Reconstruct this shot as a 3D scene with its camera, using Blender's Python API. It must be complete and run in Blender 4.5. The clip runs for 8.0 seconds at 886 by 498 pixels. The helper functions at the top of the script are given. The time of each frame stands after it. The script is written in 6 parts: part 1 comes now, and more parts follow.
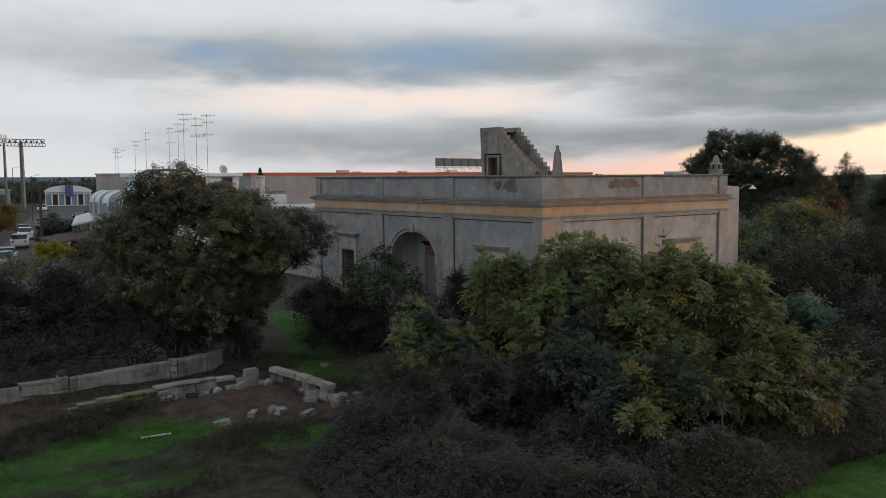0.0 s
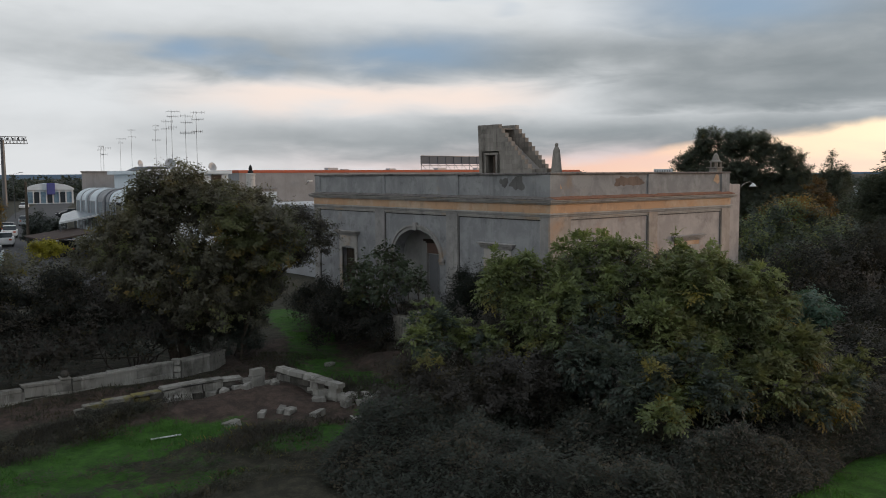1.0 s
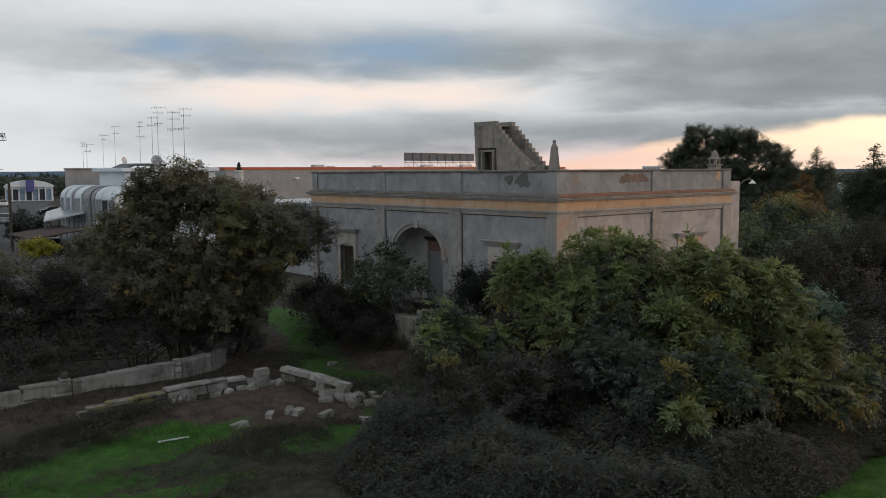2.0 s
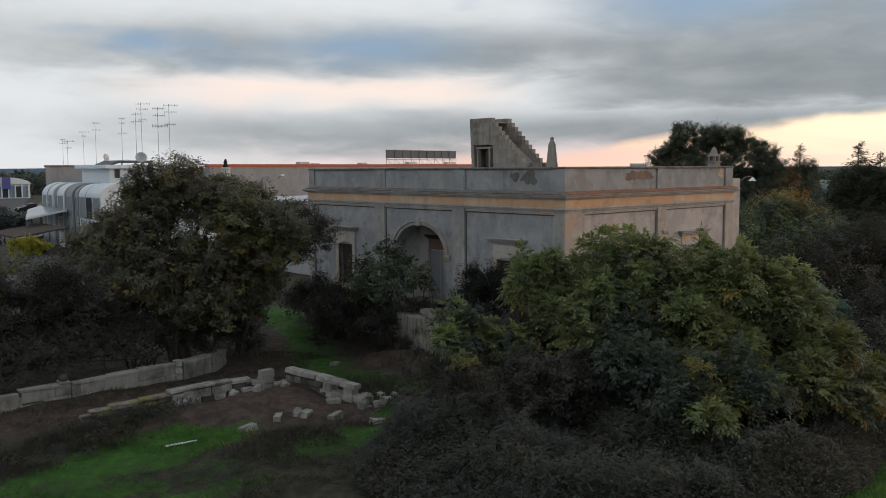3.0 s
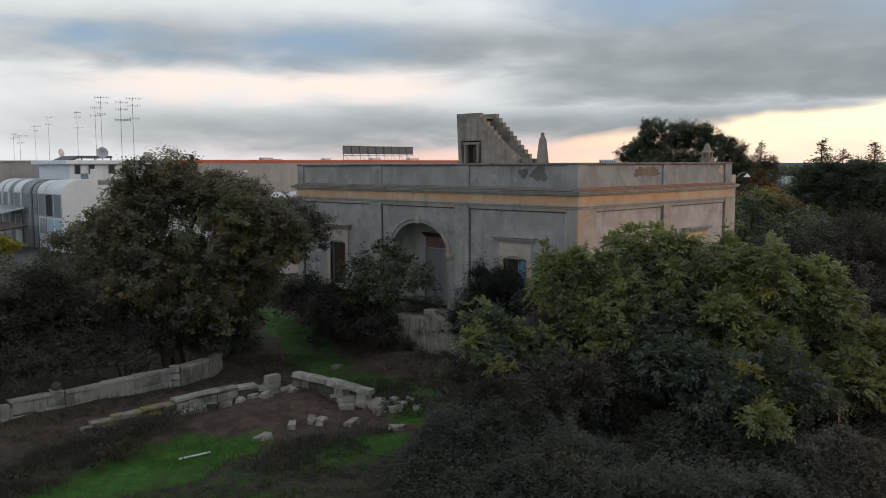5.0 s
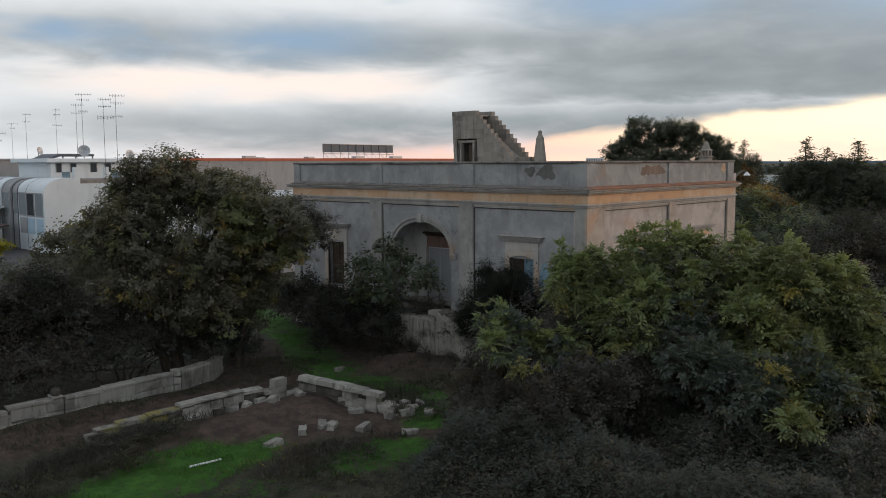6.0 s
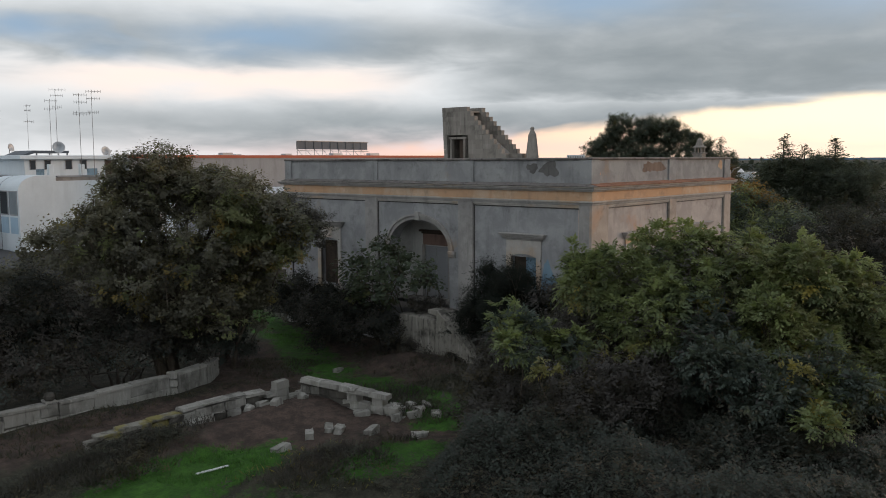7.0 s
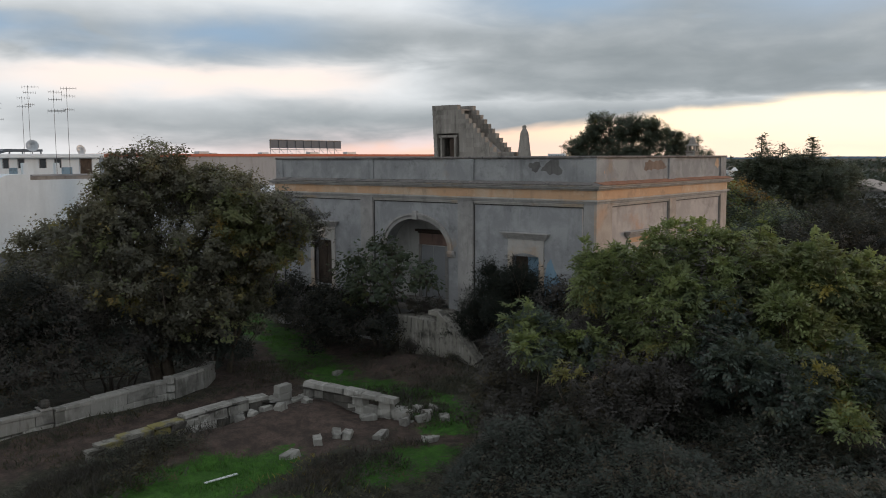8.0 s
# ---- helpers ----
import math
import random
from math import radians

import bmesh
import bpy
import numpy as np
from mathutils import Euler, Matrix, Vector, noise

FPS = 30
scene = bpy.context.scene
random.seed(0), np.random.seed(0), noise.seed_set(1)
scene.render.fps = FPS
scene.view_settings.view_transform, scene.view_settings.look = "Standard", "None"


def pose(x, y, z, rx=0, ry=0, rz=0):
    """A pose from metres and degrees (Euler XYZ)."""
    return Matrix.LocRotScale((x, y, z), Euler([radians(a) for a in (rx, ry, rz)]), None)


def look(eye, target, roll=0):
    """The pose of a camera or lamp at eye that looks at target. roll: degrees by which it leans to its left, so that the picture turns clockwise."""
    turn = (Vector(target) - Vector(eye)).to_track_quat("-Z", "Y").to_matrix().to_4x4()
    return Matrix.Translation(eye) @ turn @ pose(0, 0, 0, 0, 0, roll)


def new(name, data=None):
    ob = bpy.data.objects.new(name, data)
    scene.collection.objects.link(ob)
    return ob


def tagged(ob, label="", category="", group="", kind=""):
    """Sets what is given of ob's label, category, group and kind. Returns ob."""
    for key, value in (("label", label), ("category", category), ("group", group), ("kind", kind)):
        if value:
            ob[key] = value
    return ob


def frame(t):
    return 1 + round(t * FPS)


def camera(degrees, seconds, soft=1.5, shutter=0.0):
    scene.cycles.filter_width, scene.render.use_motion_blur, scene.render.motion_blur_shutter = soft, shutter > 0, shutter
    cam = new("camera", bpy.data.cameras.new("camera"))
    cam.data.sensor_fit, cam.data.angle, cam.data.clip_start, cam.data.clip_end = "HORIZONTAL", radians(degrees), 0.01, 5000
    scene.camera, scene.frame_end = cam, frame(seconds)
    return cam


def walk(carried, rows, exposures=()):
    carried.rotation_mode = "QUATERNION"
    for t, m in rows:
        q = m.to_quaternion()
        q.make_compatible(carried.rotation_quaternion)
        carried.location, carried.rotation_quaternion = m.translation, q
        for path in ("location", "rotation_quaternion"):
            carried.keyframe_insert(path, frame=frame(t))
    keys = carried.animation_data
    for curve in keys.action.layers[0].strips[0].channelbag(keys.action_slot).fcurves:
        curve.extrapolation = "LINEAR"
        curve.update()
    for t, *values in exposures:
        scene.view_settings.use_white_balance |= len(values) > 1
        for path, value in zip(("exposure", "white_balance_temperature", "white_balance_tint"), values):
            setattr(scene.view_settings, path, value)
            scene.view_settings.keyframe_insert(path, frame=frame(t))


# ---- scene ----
cam = camera(55.7, 8.0, 0.95)
PATH = [
    (0, (0.186, -0.2, 7.4), (1.421, 1.364, 7.229), -0.4),
    (0.5, (-0.1, 0.119, 7.396), (1.149, 1.671, 7.223), -0.4),
    (1, (-0.378, 0.503, 7.406), (0.889, 2.041, 7.229), -0.4),
    (1.5, (-0.619, 0.879, 7.414), (0.665, 2.402, 7.233), -0.4),
    (3, (-1.294, 2.268, 7.412), (0.044, 3.743, 7.221), -0.37),
    (3.5, (-1.498, 2.756, 7.415), (-0.138, 4.21, 7.22), -0.35),
    (4, (-1.713, 3.295, 7.415), (-0.33, 4.726, 7.219), -0.35),
    (4.5, (-1.902, 3.799, 7.416), (-0.5, 5.211, 7.217), -0.33),
    (6, (-2.404, 5.4, 7.418), (-0.948, 6.756, 7.213), -0.3),
    (6.5, (-2.554, 5.931, 7.415), (-1.077, 7.262, 7.205), -0.3),
    (7, (-2.703, 6.51, 7.403), (-1.203, 7.816, 7.191), -0.3),
    (7.5, (-2.836, 7.042, 7.392), (-1.317, 8.325, 7.179), -0.3),
    (8, (-2.988, 7.619, 7.39), (-1.445, 8.873, 7.175), -0.3),
]
walk(cam, [(t, look(eye, target, roll)) for t, eye, target, roll in PATH], [(0, 0.12), (4, 0.25), (8, 0.35)])

# ---- node helper ----
class Nodes:
    def __init__(self, tree):
        self.t = tree

    def add(self, kind, values=None, attribute_name=""):
        n = self.t.nodes.new("ShaderNode" + kind)
        if attribute_name:
            n.attribute_name = attribute_name
        for k, v in (values or {}).items():
            self.put(n.inputs[k], v)
        return n

    def put(self, socket, v):
        if isinstance(v, bpy.types.NodeSocket):
            self.t.links.new(v, socket)
        elif isinstance(v, bpy.types.Node):
            self.t.links.new(v.outputs[0], socket)
        else:
            socket.default_value = v

    def math(self, op, a, b=0.0, c=0.0, clamp=False):
        n = self.t.nodes.new("ShaderNodeMath")
        n.operation, n.use_clamp = op, clamp
        for s, v in zip(n.inputs, (a, b, c)):
            self.put(s, v)
        return n.outputs[0]

    def mix(self, f, a, b, blend="MIX"):
        n = self.t.nodes.new("ShaderNodeMix")
        n.data_type, n.blend_type = "RGBA", blend
        self.put(n.inputs[0], f), self.put(n.inputs[6], a), self.put(n.inputs[7], b)
        return n.outputs[2]

    def smooth(self, v, a, b, lo=0.0, hi=1.0):
        n = self.t.nodes.new("ShaderNodeMapRange")
        n.interpolation_type = "SMOOTHSTEP"
        for s, x in zip(n.inputs, (v, a, b, lo, hi)):
            self.put(s, x)
        return n.outputs[0]

    def bell(self, v, mid, width):
        d = self.math("DIVIDE", self.math("SUBTRACT", v, mid), width)
        return self.math("POWER", 2.7183, self.math("MULTIPLY", self.math("MULTIPLY", d, d), -1.0))

    def noise(self, vec, scale, detail=4.0, rough=0.55, distort=0.0):
        return self.add("TexNoise", {"Vector": vec, "Scale": scale, "Detail": detail, "Roughness": rough, "Distortion": distort}).outputs[0]

    def scaled(self, vec, s):
        return self.add("Mapping", {"Vector": vec, "Scale": s}).outputs[0]


# ---- sky: broken evening cloud, clear and warm low in the west ----
SUN_AZ, SUN_EL = radians(-8), radians(5)
world = bpy.data.worlds.new("evening_sky")
scene.world = world
world.use_nodes = True
n = Nodes(world.node_tree)
way = n.add("TexCoord").outputs["Generated"]
xyz = n.add("SeparateXYZ", {"Vector": way}).outputs
elev = n.math("MULTIPLY", n.math("ARCSINE", xyz[2]), 57.2958)
# bearing in degrees to the left of the axis at 40 degrees
ca, sa = math.cos(radians(40)), math.sin(radians(40))
ahead = n.math("ADD", n.math("MULTIPLY", xyz[0], ca), n.math("MULTIPLY", xyz[1], sa))
aside = n.math("SUBTRACT", n.math("MULTIPLY", xyz[1], ca), n.math("MULTIPLY", xyz[0], sa))
bear = n.math("MULTIPLY", n.math("ARCTAN2", aside, ahead), 57.2958)
flat = n.scaled(way, (1, 1, 4.2))
lumps = n.noise(n.scaled(way, (1, 1, 2.4)), 8.0, 5.0, 0.55, 0.3)
drift = n.noise(flat, 5.0, 3.0, 0.5)
wisps = n.noise(flat, 9.0, 4.0, 0.5, 0.4)
broad = n.noise(n.scaled(way, (1, 1, 4.0)), 2.6, 4.0, 0.5)
fine = n.noise(n.scaled(way, (1, 1, 3.0)), 26.0, 5.0, 0.6)
el = n.math("ADD", elev, n.math("MULTIPLY", n.math("SUBTRACT", drift, 0.5), 4.5))
el2 = n.math("ADD", elev, n.math("MULTIPLY", n.math("SUBTRACT", wisps, 0.5), 2.2))
leftness = n.smooth(bear, 8.0, 36.0)
upper = n.math("MULTIPLY", n.bell(el2, 7.7, 2.3), n.math("SUBTRACT", 1.0, n.math("MULTIPLY", n.smooth(bear, 22.0, 38.0), 0.50)))
right_bank = n.math("MULTIPLY", n.smooth(el2, 2.5, 4.5), n.math("MULTIPLY", n.smooth(el2, 17.0, 9.0), n.smooth(bear, 8.0, -8.0)))
low = n.math("MULTIPLY", n.bell(el2, 2.4, 1.8), n.smooth(bear, 48.0, 12.0))
dark = n.math("MAXIMUM", n.math("MAXIMUM", n.math("MULTIPLY", upper, 0.8), n.math("MULTIPLY", right_bank, 0.86)), n.math("MULTIPLY", low, 0.85))
dark = n.math("ADD", dark, n.math("MULTIPLY", n.math("SUBTRACT", broad, 0.5), 0.6))
dark = n.math("ADD", dark, n.math("MULTIPLY", n.math("SUBTRACT", wisps, 0.5), 0.50))
dark = n.math("ADD", dark, n.math("MULTIPLY", n.math("SUBTRACT", lumps, 0.5), 0.40))
dark = n.math("ADD", dark, n.math("MULTIPLY", n.math("SUBTRACT", fine, 0.5), 0.10), 0.0, True)
dark = n.smooth(dark, -0.10, 1.08)
cloud = n.mix(dark, (0.695, 0.718, 0.735, 1), (0.226, 0.255, 0.272, 1))
sky = n.add("TexSky")
sky.sky_type, sky.sun_disc, sky.sun_elevation, sky.sun_rotation = "NISHITA", False, SUN_EL, radians(90) - SUN_AZ
gap = n.math("MULTIPLY", n.smooth(n.noise(flat, 3.4, 3.0, 0.5), 0.55, 0.72), n.smooth(elev, 4.5, 8.0))
blue = n.mix(1.0, sky, (0.12, 0.12, 0.12, 1), "MULTIPLY")
spots = n.math("MAXIMUM", n.math("MULTIPLY", n.bell(bear, -9.0, 7.0), n.bell(el2, 10.6, 1.7)), n.math("MULTIPLY", n.bell(bear, 13.0, 6.0), n.bell(el2, 8.0, 1.2)))
spots = n.math("MAXIMUM", spots, n.math("MULTIPLY", n.bell(bear, -26.0, 7.0), n.bell(el2, 10.4, 2.1)))
gap = n.math("MAXIMUM", gap, n.math("MULTIPLY", spots, n.smooth(lumps, 0.12, 0.46)))
cloud = n.mix(n.math("MULTIPLY", gap, 0.85), cloud, n.mix(0.85, blue, (0.235, 0.355, 0.52, 1)))
streak = n.math("MULTIPLY", n.bell(el2, 5.1, 0.85), n.math("MULTIPLY", n.smooth(bear, 33.0, 20.0), n.smooth(bear, 0.0, 9.0)))
cloud = n.mix(n.math("MULTIPLY", streak, 0.9), cloud, (0.88, 0.74, 0.66, 1))
# clear strip under the cloud, rising towards the sun
rim = n.smooth(bear, 17.0, -34.0, 0.2, 4.1)
under = n.math("ADD", n.math("SUBTRACT", rim, elev), n.math("MULTIPLY", n.math("SUBTRACT", wisps, 0.5), 1.6))
clear = n.math("MULTIPLY", n.smooth(under, -0.35, 0.45), n.smooth(bear, -80.0, -40.0))
near_sun = n.smooth(bear, 6.0, -26.0)
warm = n.mix(near_sun, (0.86, 0.56, 0.42, 1), (1.20, 0.97, 0.67, 1))
cloud = n.mix(n.math("MULTIPLY", clear, n.smooth(bear, 14.0, 1.0)), cloud, warm)
haze = n.math("MULTIPLY", n.smooth(elev, 6.5, 0.5), n.smooth(bear, 8.0, 26.0))
cloud = n.mix(n.math("MULTIPLY", haze, 0.28), cloud, (0.64, 0.635, 0.64, 1))
blush = n.math("MULTIPLY", n.bell(el2, 0.6, 0.9), n.math("MULTIPLY", n.smooth(bear, 30.0, 4.0), 0.5))
cloud = n.mix(blush, cloud, (0.80, 0.56, 0.52, 1))
cloud = n.mix(n.smooth(elev, 13.0, 40.0), cloud, n.mix(broad, (0.58, 0.62, 0.67, 1), (0.32, 0.345, 0.375, 1)))
bg = n.add("Background", {"Color": cloud, "Strength": 1.0})
n.t.links.new(bg.outputs[0], n.t.nodes["World Output"].inputs[0])

sun = new("sun", bpy.data.lights.new("sun", "SUN"))
sun.data.energy, sun.data.angle, sun.data.color = 1.05, radians(16), (1.0, 0.68, 0.46)
sun.matrix_world = look((0, 0, 0), (-math.cos(radians(-34)), -math.sin(radians(-34)), -math.tan(radians(7))))

# ---- materials ----
def material(name, build, rough=0.9, bump=0.0, metal=0.0):
    """build(n, pos) gives (colour, height or None)."""
    m = bpy.data.materials.new(name)
    m.use_nodes = True
    n = Nodes(m.node_tree)
    b = m.node_tree.nodes["Principled BSDF"]
    pos = n.add("NewGeometry").outputs["Position"]
    out = build(n, pos)
    col, height = out[0], out[1]
    n.put(b.inputs["Base Color"], col)
    b.inputs["Metallic"].default_value = metal
    n.put(b.inputs["Roughness"], out[2] if len(out) > 2 else rough)
    b.inputs["Specular IOR Level"].default_value = 0.25
    if height is not None and bump:
        bp = n.add("Bump", {"Height": height, "Strength": 1.0, "Distance": bump})
        n.t.links.new(bp.outputs[0], b.inputs["Normal"])
    return m


def rgb(*c):
    return (*c, 1.0)


def speckled(name, base, dark, light, scale=1.0, rough=0.9, bump=0.01, stain=0.6, per_piece=0.0, metal=0.0):
    """A plain surface with two scales of stain, grain and streaks that run down."""
    def build(n, pos):
        big = n.noise(pos, 0.55 * scale, 5.0, 0.6)
        run = n.noise(n.scaled(pos, (3.0 * scale, 3.0 * scale, 0.5 * scale)), 1.0, 5.0, 0.62)
        grain = n.noise(pos, 14.0 * scale, 5.0, 0.65)
        c = n.mix(n.math("MULTIPLY", n.smooth(big, 0.48, 0.68), stain), rgb(*base), rgb(*dark))
        c = n.mix(n.math("MULTIPLY", n.smooth(run, 0.52, 0.72), stain), c, rgb(*dark))
        c = n.mix(n.math("MULTIPLY", n.smooth(run, 0.46, 0.30), stain * 0.7), c, rgb(*light))
        c = n.mix(n.math("MULTIPLY", n.math("SUBTRACT", grain, 0.35), 0.5, 0.0, True), c, rgb(*dark))
        if per_piece:
            r = n.add("ObjectInfo").outputs["Random"]
            c = n.mix(per_piece, c, n.mix(r, rgb(*[v * 0.55 for v in base]), rgb(*[min(1, v * 1.4) for v in base])))
        return c, n.math("ADD", grain, n.math("MULTIPLY", big, 1.5))
    return material(name, build, rough, bump, metal)


def weathered_plaster(name, base, dark, light, ochre, share):
    """Old lime plaster: grey where the paint has gone, ochre where some of it is left, black runs of mould."""
    def build(n, pos):
        big = n.noise(pos, 0.42, 6.0, 0.62)
        patch = n.noise(pos, 1.15, 7.0, 0.6, 0.5)
        run = n.noise(n.scaled(pos, (2.2, 2.2, 0.35)), 1.0, 6.0, 0.65)
        grain = n.noise(pos, 18.0, 5.0, 0.7)
        c = n.mix(n.smooth(patch, 0.40, 0.62), rgb(*base), rgb(*light))
        c = n.mix(n.smooth(big, 0.62 - share * 0.45, 0.74 - share * 0.45, 0.0, 0.75), c, rgb(*ochre))
        c = n.mix(n.math("MULTIPLY", n.smooth(run, 0.52, 0.76), 0.42), c, rgb(*dark))
        c = n.mix(n.math("MULTIPLY", n.smooth(n.noise(pos, 1.5, 8.0, 0.68), 0.52, 0.72), 0.5), c, rgb(*dark))
        c = n.mix(n.math("MULTIPLY", n.smooth(n.noise(pos, 1.9, 7.0, 0.65, 0.3), 0.54, 0.66), 0.3), c, rgb(*[min(0.8, v * 1.25) for v in light]))
        c = n.mix(n.math("MULTIPLY", grain, 0.32), c, rgb(*[v * 0.6 for v in base]))
        return c, n.math("ADD", n.math("MULTIPLY", grain, 0.6), patch)
    return material(name, build, 0.95, 0.012)


def foliage(name, low, high, turned, amount, dead=(0.10, 0.075, 0.045), gloss=0.55):
    """Leaves: tone by leaf and by spray, some sprays turning."""
    low, high = [v * k for v, k in zip(low, (1.55, 1.55, 2.0))], [v * k for v, k in zip(high, (1.06, 1.06, 1.5))]
    m = bpy.data.materials.new(name)
    m.use_nodes = True
    n = Nodes(m.node_tree)
    b = m.node_tree.nodes["Principled BSDF"]
    geo = n.add("NewGeometry")
    leaf = geo.outputs["Random Per Island"]
    pos = geo.outputs["Position"]
    spray = n.add("Attribute", attribute_name="spray").outputs["Fac"]
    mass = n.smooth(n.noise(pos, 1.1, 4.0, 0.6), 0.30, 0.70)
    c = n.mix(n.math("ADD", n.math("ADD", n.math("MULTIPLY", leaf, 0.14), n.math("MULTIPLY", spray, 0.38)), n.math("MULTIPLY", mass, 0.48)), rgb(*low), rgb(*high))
    turn = n.smooth(n.math("ADD", n.math("MULTIPLY", n.noise(pos, 0.75, 3.0), 0.75), n.math("MULTIPLY", n.math("SUBTRACT", 1.0, spray), 0.42)), 0.86 - amount * 0.5, 1.0 - amount * 0.5)
    c = n.mix(turn, c, rgb(*turned))
    c = n.mix(n.smooth(n.math("FRACT", n.math("MULTIPLY", leaf, 7.31)), 0.92, 0.95, 0.0, 0.6), c, rgb(*dead))
    n.put(b.inputs["Base Color"], c)
    b.inputs["Roughness"].default_value = gloss
    b.inputs["Specular IOR Level"].default_value = 0.35 if gloss < 0.7 else 0.12
    tr = n.add("BsdfTranslucent", {"Color": n.mix(0.5, c, n.mix(1.0, c, rgb(1.0, 1.0, 0.35), "MULTIPLY"))})
    both = n.add("MixShader", {0: 0.42})
    n.t.links.new(b.outputs[0], both.inputs[1]), n.t.links.new(tr.outputs[0], both.inputs[2])
    n.t.links.new(both.outputs[0], m.node_tree.nodes["Material Output"].inputs[0])
    return m


def plain(name, c, rough=0.6, metal=0.0, var=0.25):
    return speckled(name, c, [v * (1 - var) for v in c], [min(1, v * (1 + var)) for v in c], 1.0, rough, 0.003, 0.5, 0.0, metal)


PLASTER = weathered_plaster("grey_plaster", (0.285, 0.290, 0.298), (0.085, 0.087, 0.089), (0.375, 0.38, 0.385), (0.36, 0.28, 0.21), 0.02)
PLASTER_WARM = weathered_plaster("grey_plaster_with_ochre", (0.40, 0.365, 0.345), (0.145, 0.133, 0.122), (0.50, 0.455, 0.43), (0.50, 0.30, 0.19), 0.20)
PARAPET = weathered_plaster("parapet_plaster", (0.27, 0.275, 0.28), (0.085, 0.085, 0.085), (0.36, 0.365, 0.365), (0.36, 0.25, 0.16), 0.05)
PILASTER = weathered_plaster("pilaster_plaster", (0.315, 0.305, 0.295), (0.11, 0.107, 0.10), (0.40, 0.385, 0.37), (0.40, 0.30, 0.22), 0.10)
OCHRE = weathered_plaster("ochre_plaster", (0.56, 0.40, 0.27), (0.26, 0.20, 0.15), (0.62, 0.48, 0.36), (0.60, 0.36, 0.21), 0.5)
PALE = weathered_plaster("pale_stone_moulding", (0.42, 0.40, 0.375), (0.16, 0.152, 0.142), (0.50, 0.475, 0.445), (0.50, 0.37, 0.25), 0.25)
TERRACOTTA = speckled("terracotta_capping", (0.31, 0.155, 0.10), (0.13, 0.09, 0.07), (0.45, 0.25, 0.16), 2.0)
MOSSY = speckled("mossy_grey_tile", (0.20, 0.185, 0.175), (0.07, 0.068, 0.064), (0.30, 0.24, 0.21), 2.6, 0.95, 0.01, 0.8)
PORCH_LIGHTENED = speckled("lightened_porch_plaster", (0.62, 0.62, 0.60), (0.30, 0.30, 0.29), (0.72, 0.72, 0.70), 1.2, 0.95, 0.008, 0.5)
TUFA = speckled("tufa_block", (0.275, 0.255, 0.228), (0.10, 0.094, 0.085), (0.40, 0.37, 0.33), 1.5, 0.95, 0.02, 0.85, 0.22)
TUFA_PALE = speckled("pale_tufa_block", (0.31, 0.302, 0.276), (0.075, 0.071, 0.061), (0.50, 0.49, 0.455), 2.0, 0.95, 0.025, 1.0, 0.4)
ROOF = speckled("roof_screed", (0.30, 0.28, 0.26), (0.14, 0.13, 0.12), (0.4, 0.38, 0.35))
DARK_WOOD = speckled("dark_shutter_wood", (0.075, 0.055, 0.042), (0.03, 0.024, 0.02), (0.13, 0.10, 0.08), 4.0, 0.8, 0.006)
BLUE_PAINT = speckled("faded_blue_paint", (0.20, 0.31, 0.40), (0.09, 0.13, 0.16), (0.30, 0.40, 0.48), 3.0, 0.75, 0.004)
BLIND = plain("pale_blind", (0.55, 0.54, 0.52), 0.7)
ROSE = speckled("rose_door_panel", (0.30, 0.20, 0.165), (0.14, 0.10, 0.09), (0.36, 0.26, 0.22), 2.0)
VOID = plain("dark_room", (0.03, 0.028, 0.026), 0.95)
WHITE_RENDER = speckled("white_render", (0.66, 0.72, 0.76), (0.50, 0.55, 0.58), (0.74, 0.80, 0.83), 0.35, 0.85, 0.004, 0.45)
GREY_RENDER = speckled("grey_render", (0.32, 0.33, 0.345), (0.20, 0.205, 0.21), (0.40, 0.41, 0.42), 0.4, 0.9, 0.004, 0.5)
DARK_METAL = plain("dark_sheet_metal", (0.085, 0.098, 0.115), 0.6, 0.0)
LIGHT_METAL = plain("zinc_sheet", (0.42, 0.44, 0.46), 0.45, 0.3)
STEEL = plain("galvanised_steel", (0.16, 0.165, 0.17), 0.5, 0.7)
RED_TRIM = speckled("red_fascia", (0.42, 0.105, 0.055), (0.28, 0.075, 0.045), (0.50, 0.16, 0.09), 0.3, 0.6, 0.0, 0.4)
PANE = plain("window_glass", (0.045, 0.055, 0.065), 0.12, 0.0, 0.1)
WHITE = plain("white_enamel", (0.72, 0.73, 0.74), 0.35, 0.0, 0.08)
BLUE_SIGN = plain("blue_panel", (0.10, 0.11, 0.30), 0.4)
GLAZE = plain("grey_blue_glazing", (0.22, 0.26, 0.29), 0.25)
SKY_PANEL = plain("pale_blue_panel", (0.36, 0.50, 0.62), 0.5)
HOARDING = plain("blue_grey_hoarding_board", (0.105, 0.125, 0.155), 0.6)
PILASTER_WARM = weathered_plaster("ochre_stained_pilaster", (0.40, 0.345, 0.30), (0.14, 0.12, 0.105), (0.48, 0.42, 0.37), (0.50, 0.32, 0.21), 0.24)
RUBBER = plain("tyre_rubber", (0.02, 0.02, 0.02), 0.8)
BARK = speckled("bark", (0.105, 0.085, 0.066), (0.045, 0.038, 0.03), (0.18, 0.15, 0.12), 3.0, 0.95, 0.02)
BARE = speckled("bare_brown_render", (0.22, 0.165, 0.135), (0.10, 0.08, 0.07), (0.29, 0.22, 0.18), 2.0)
DARK_PATCH = speckled("dark_render_and_edge_shade", (0.15, 0.145, 0.14), (0.08, 0.078, 0.075), (0.2, 0.195, 0.19), 2.0)
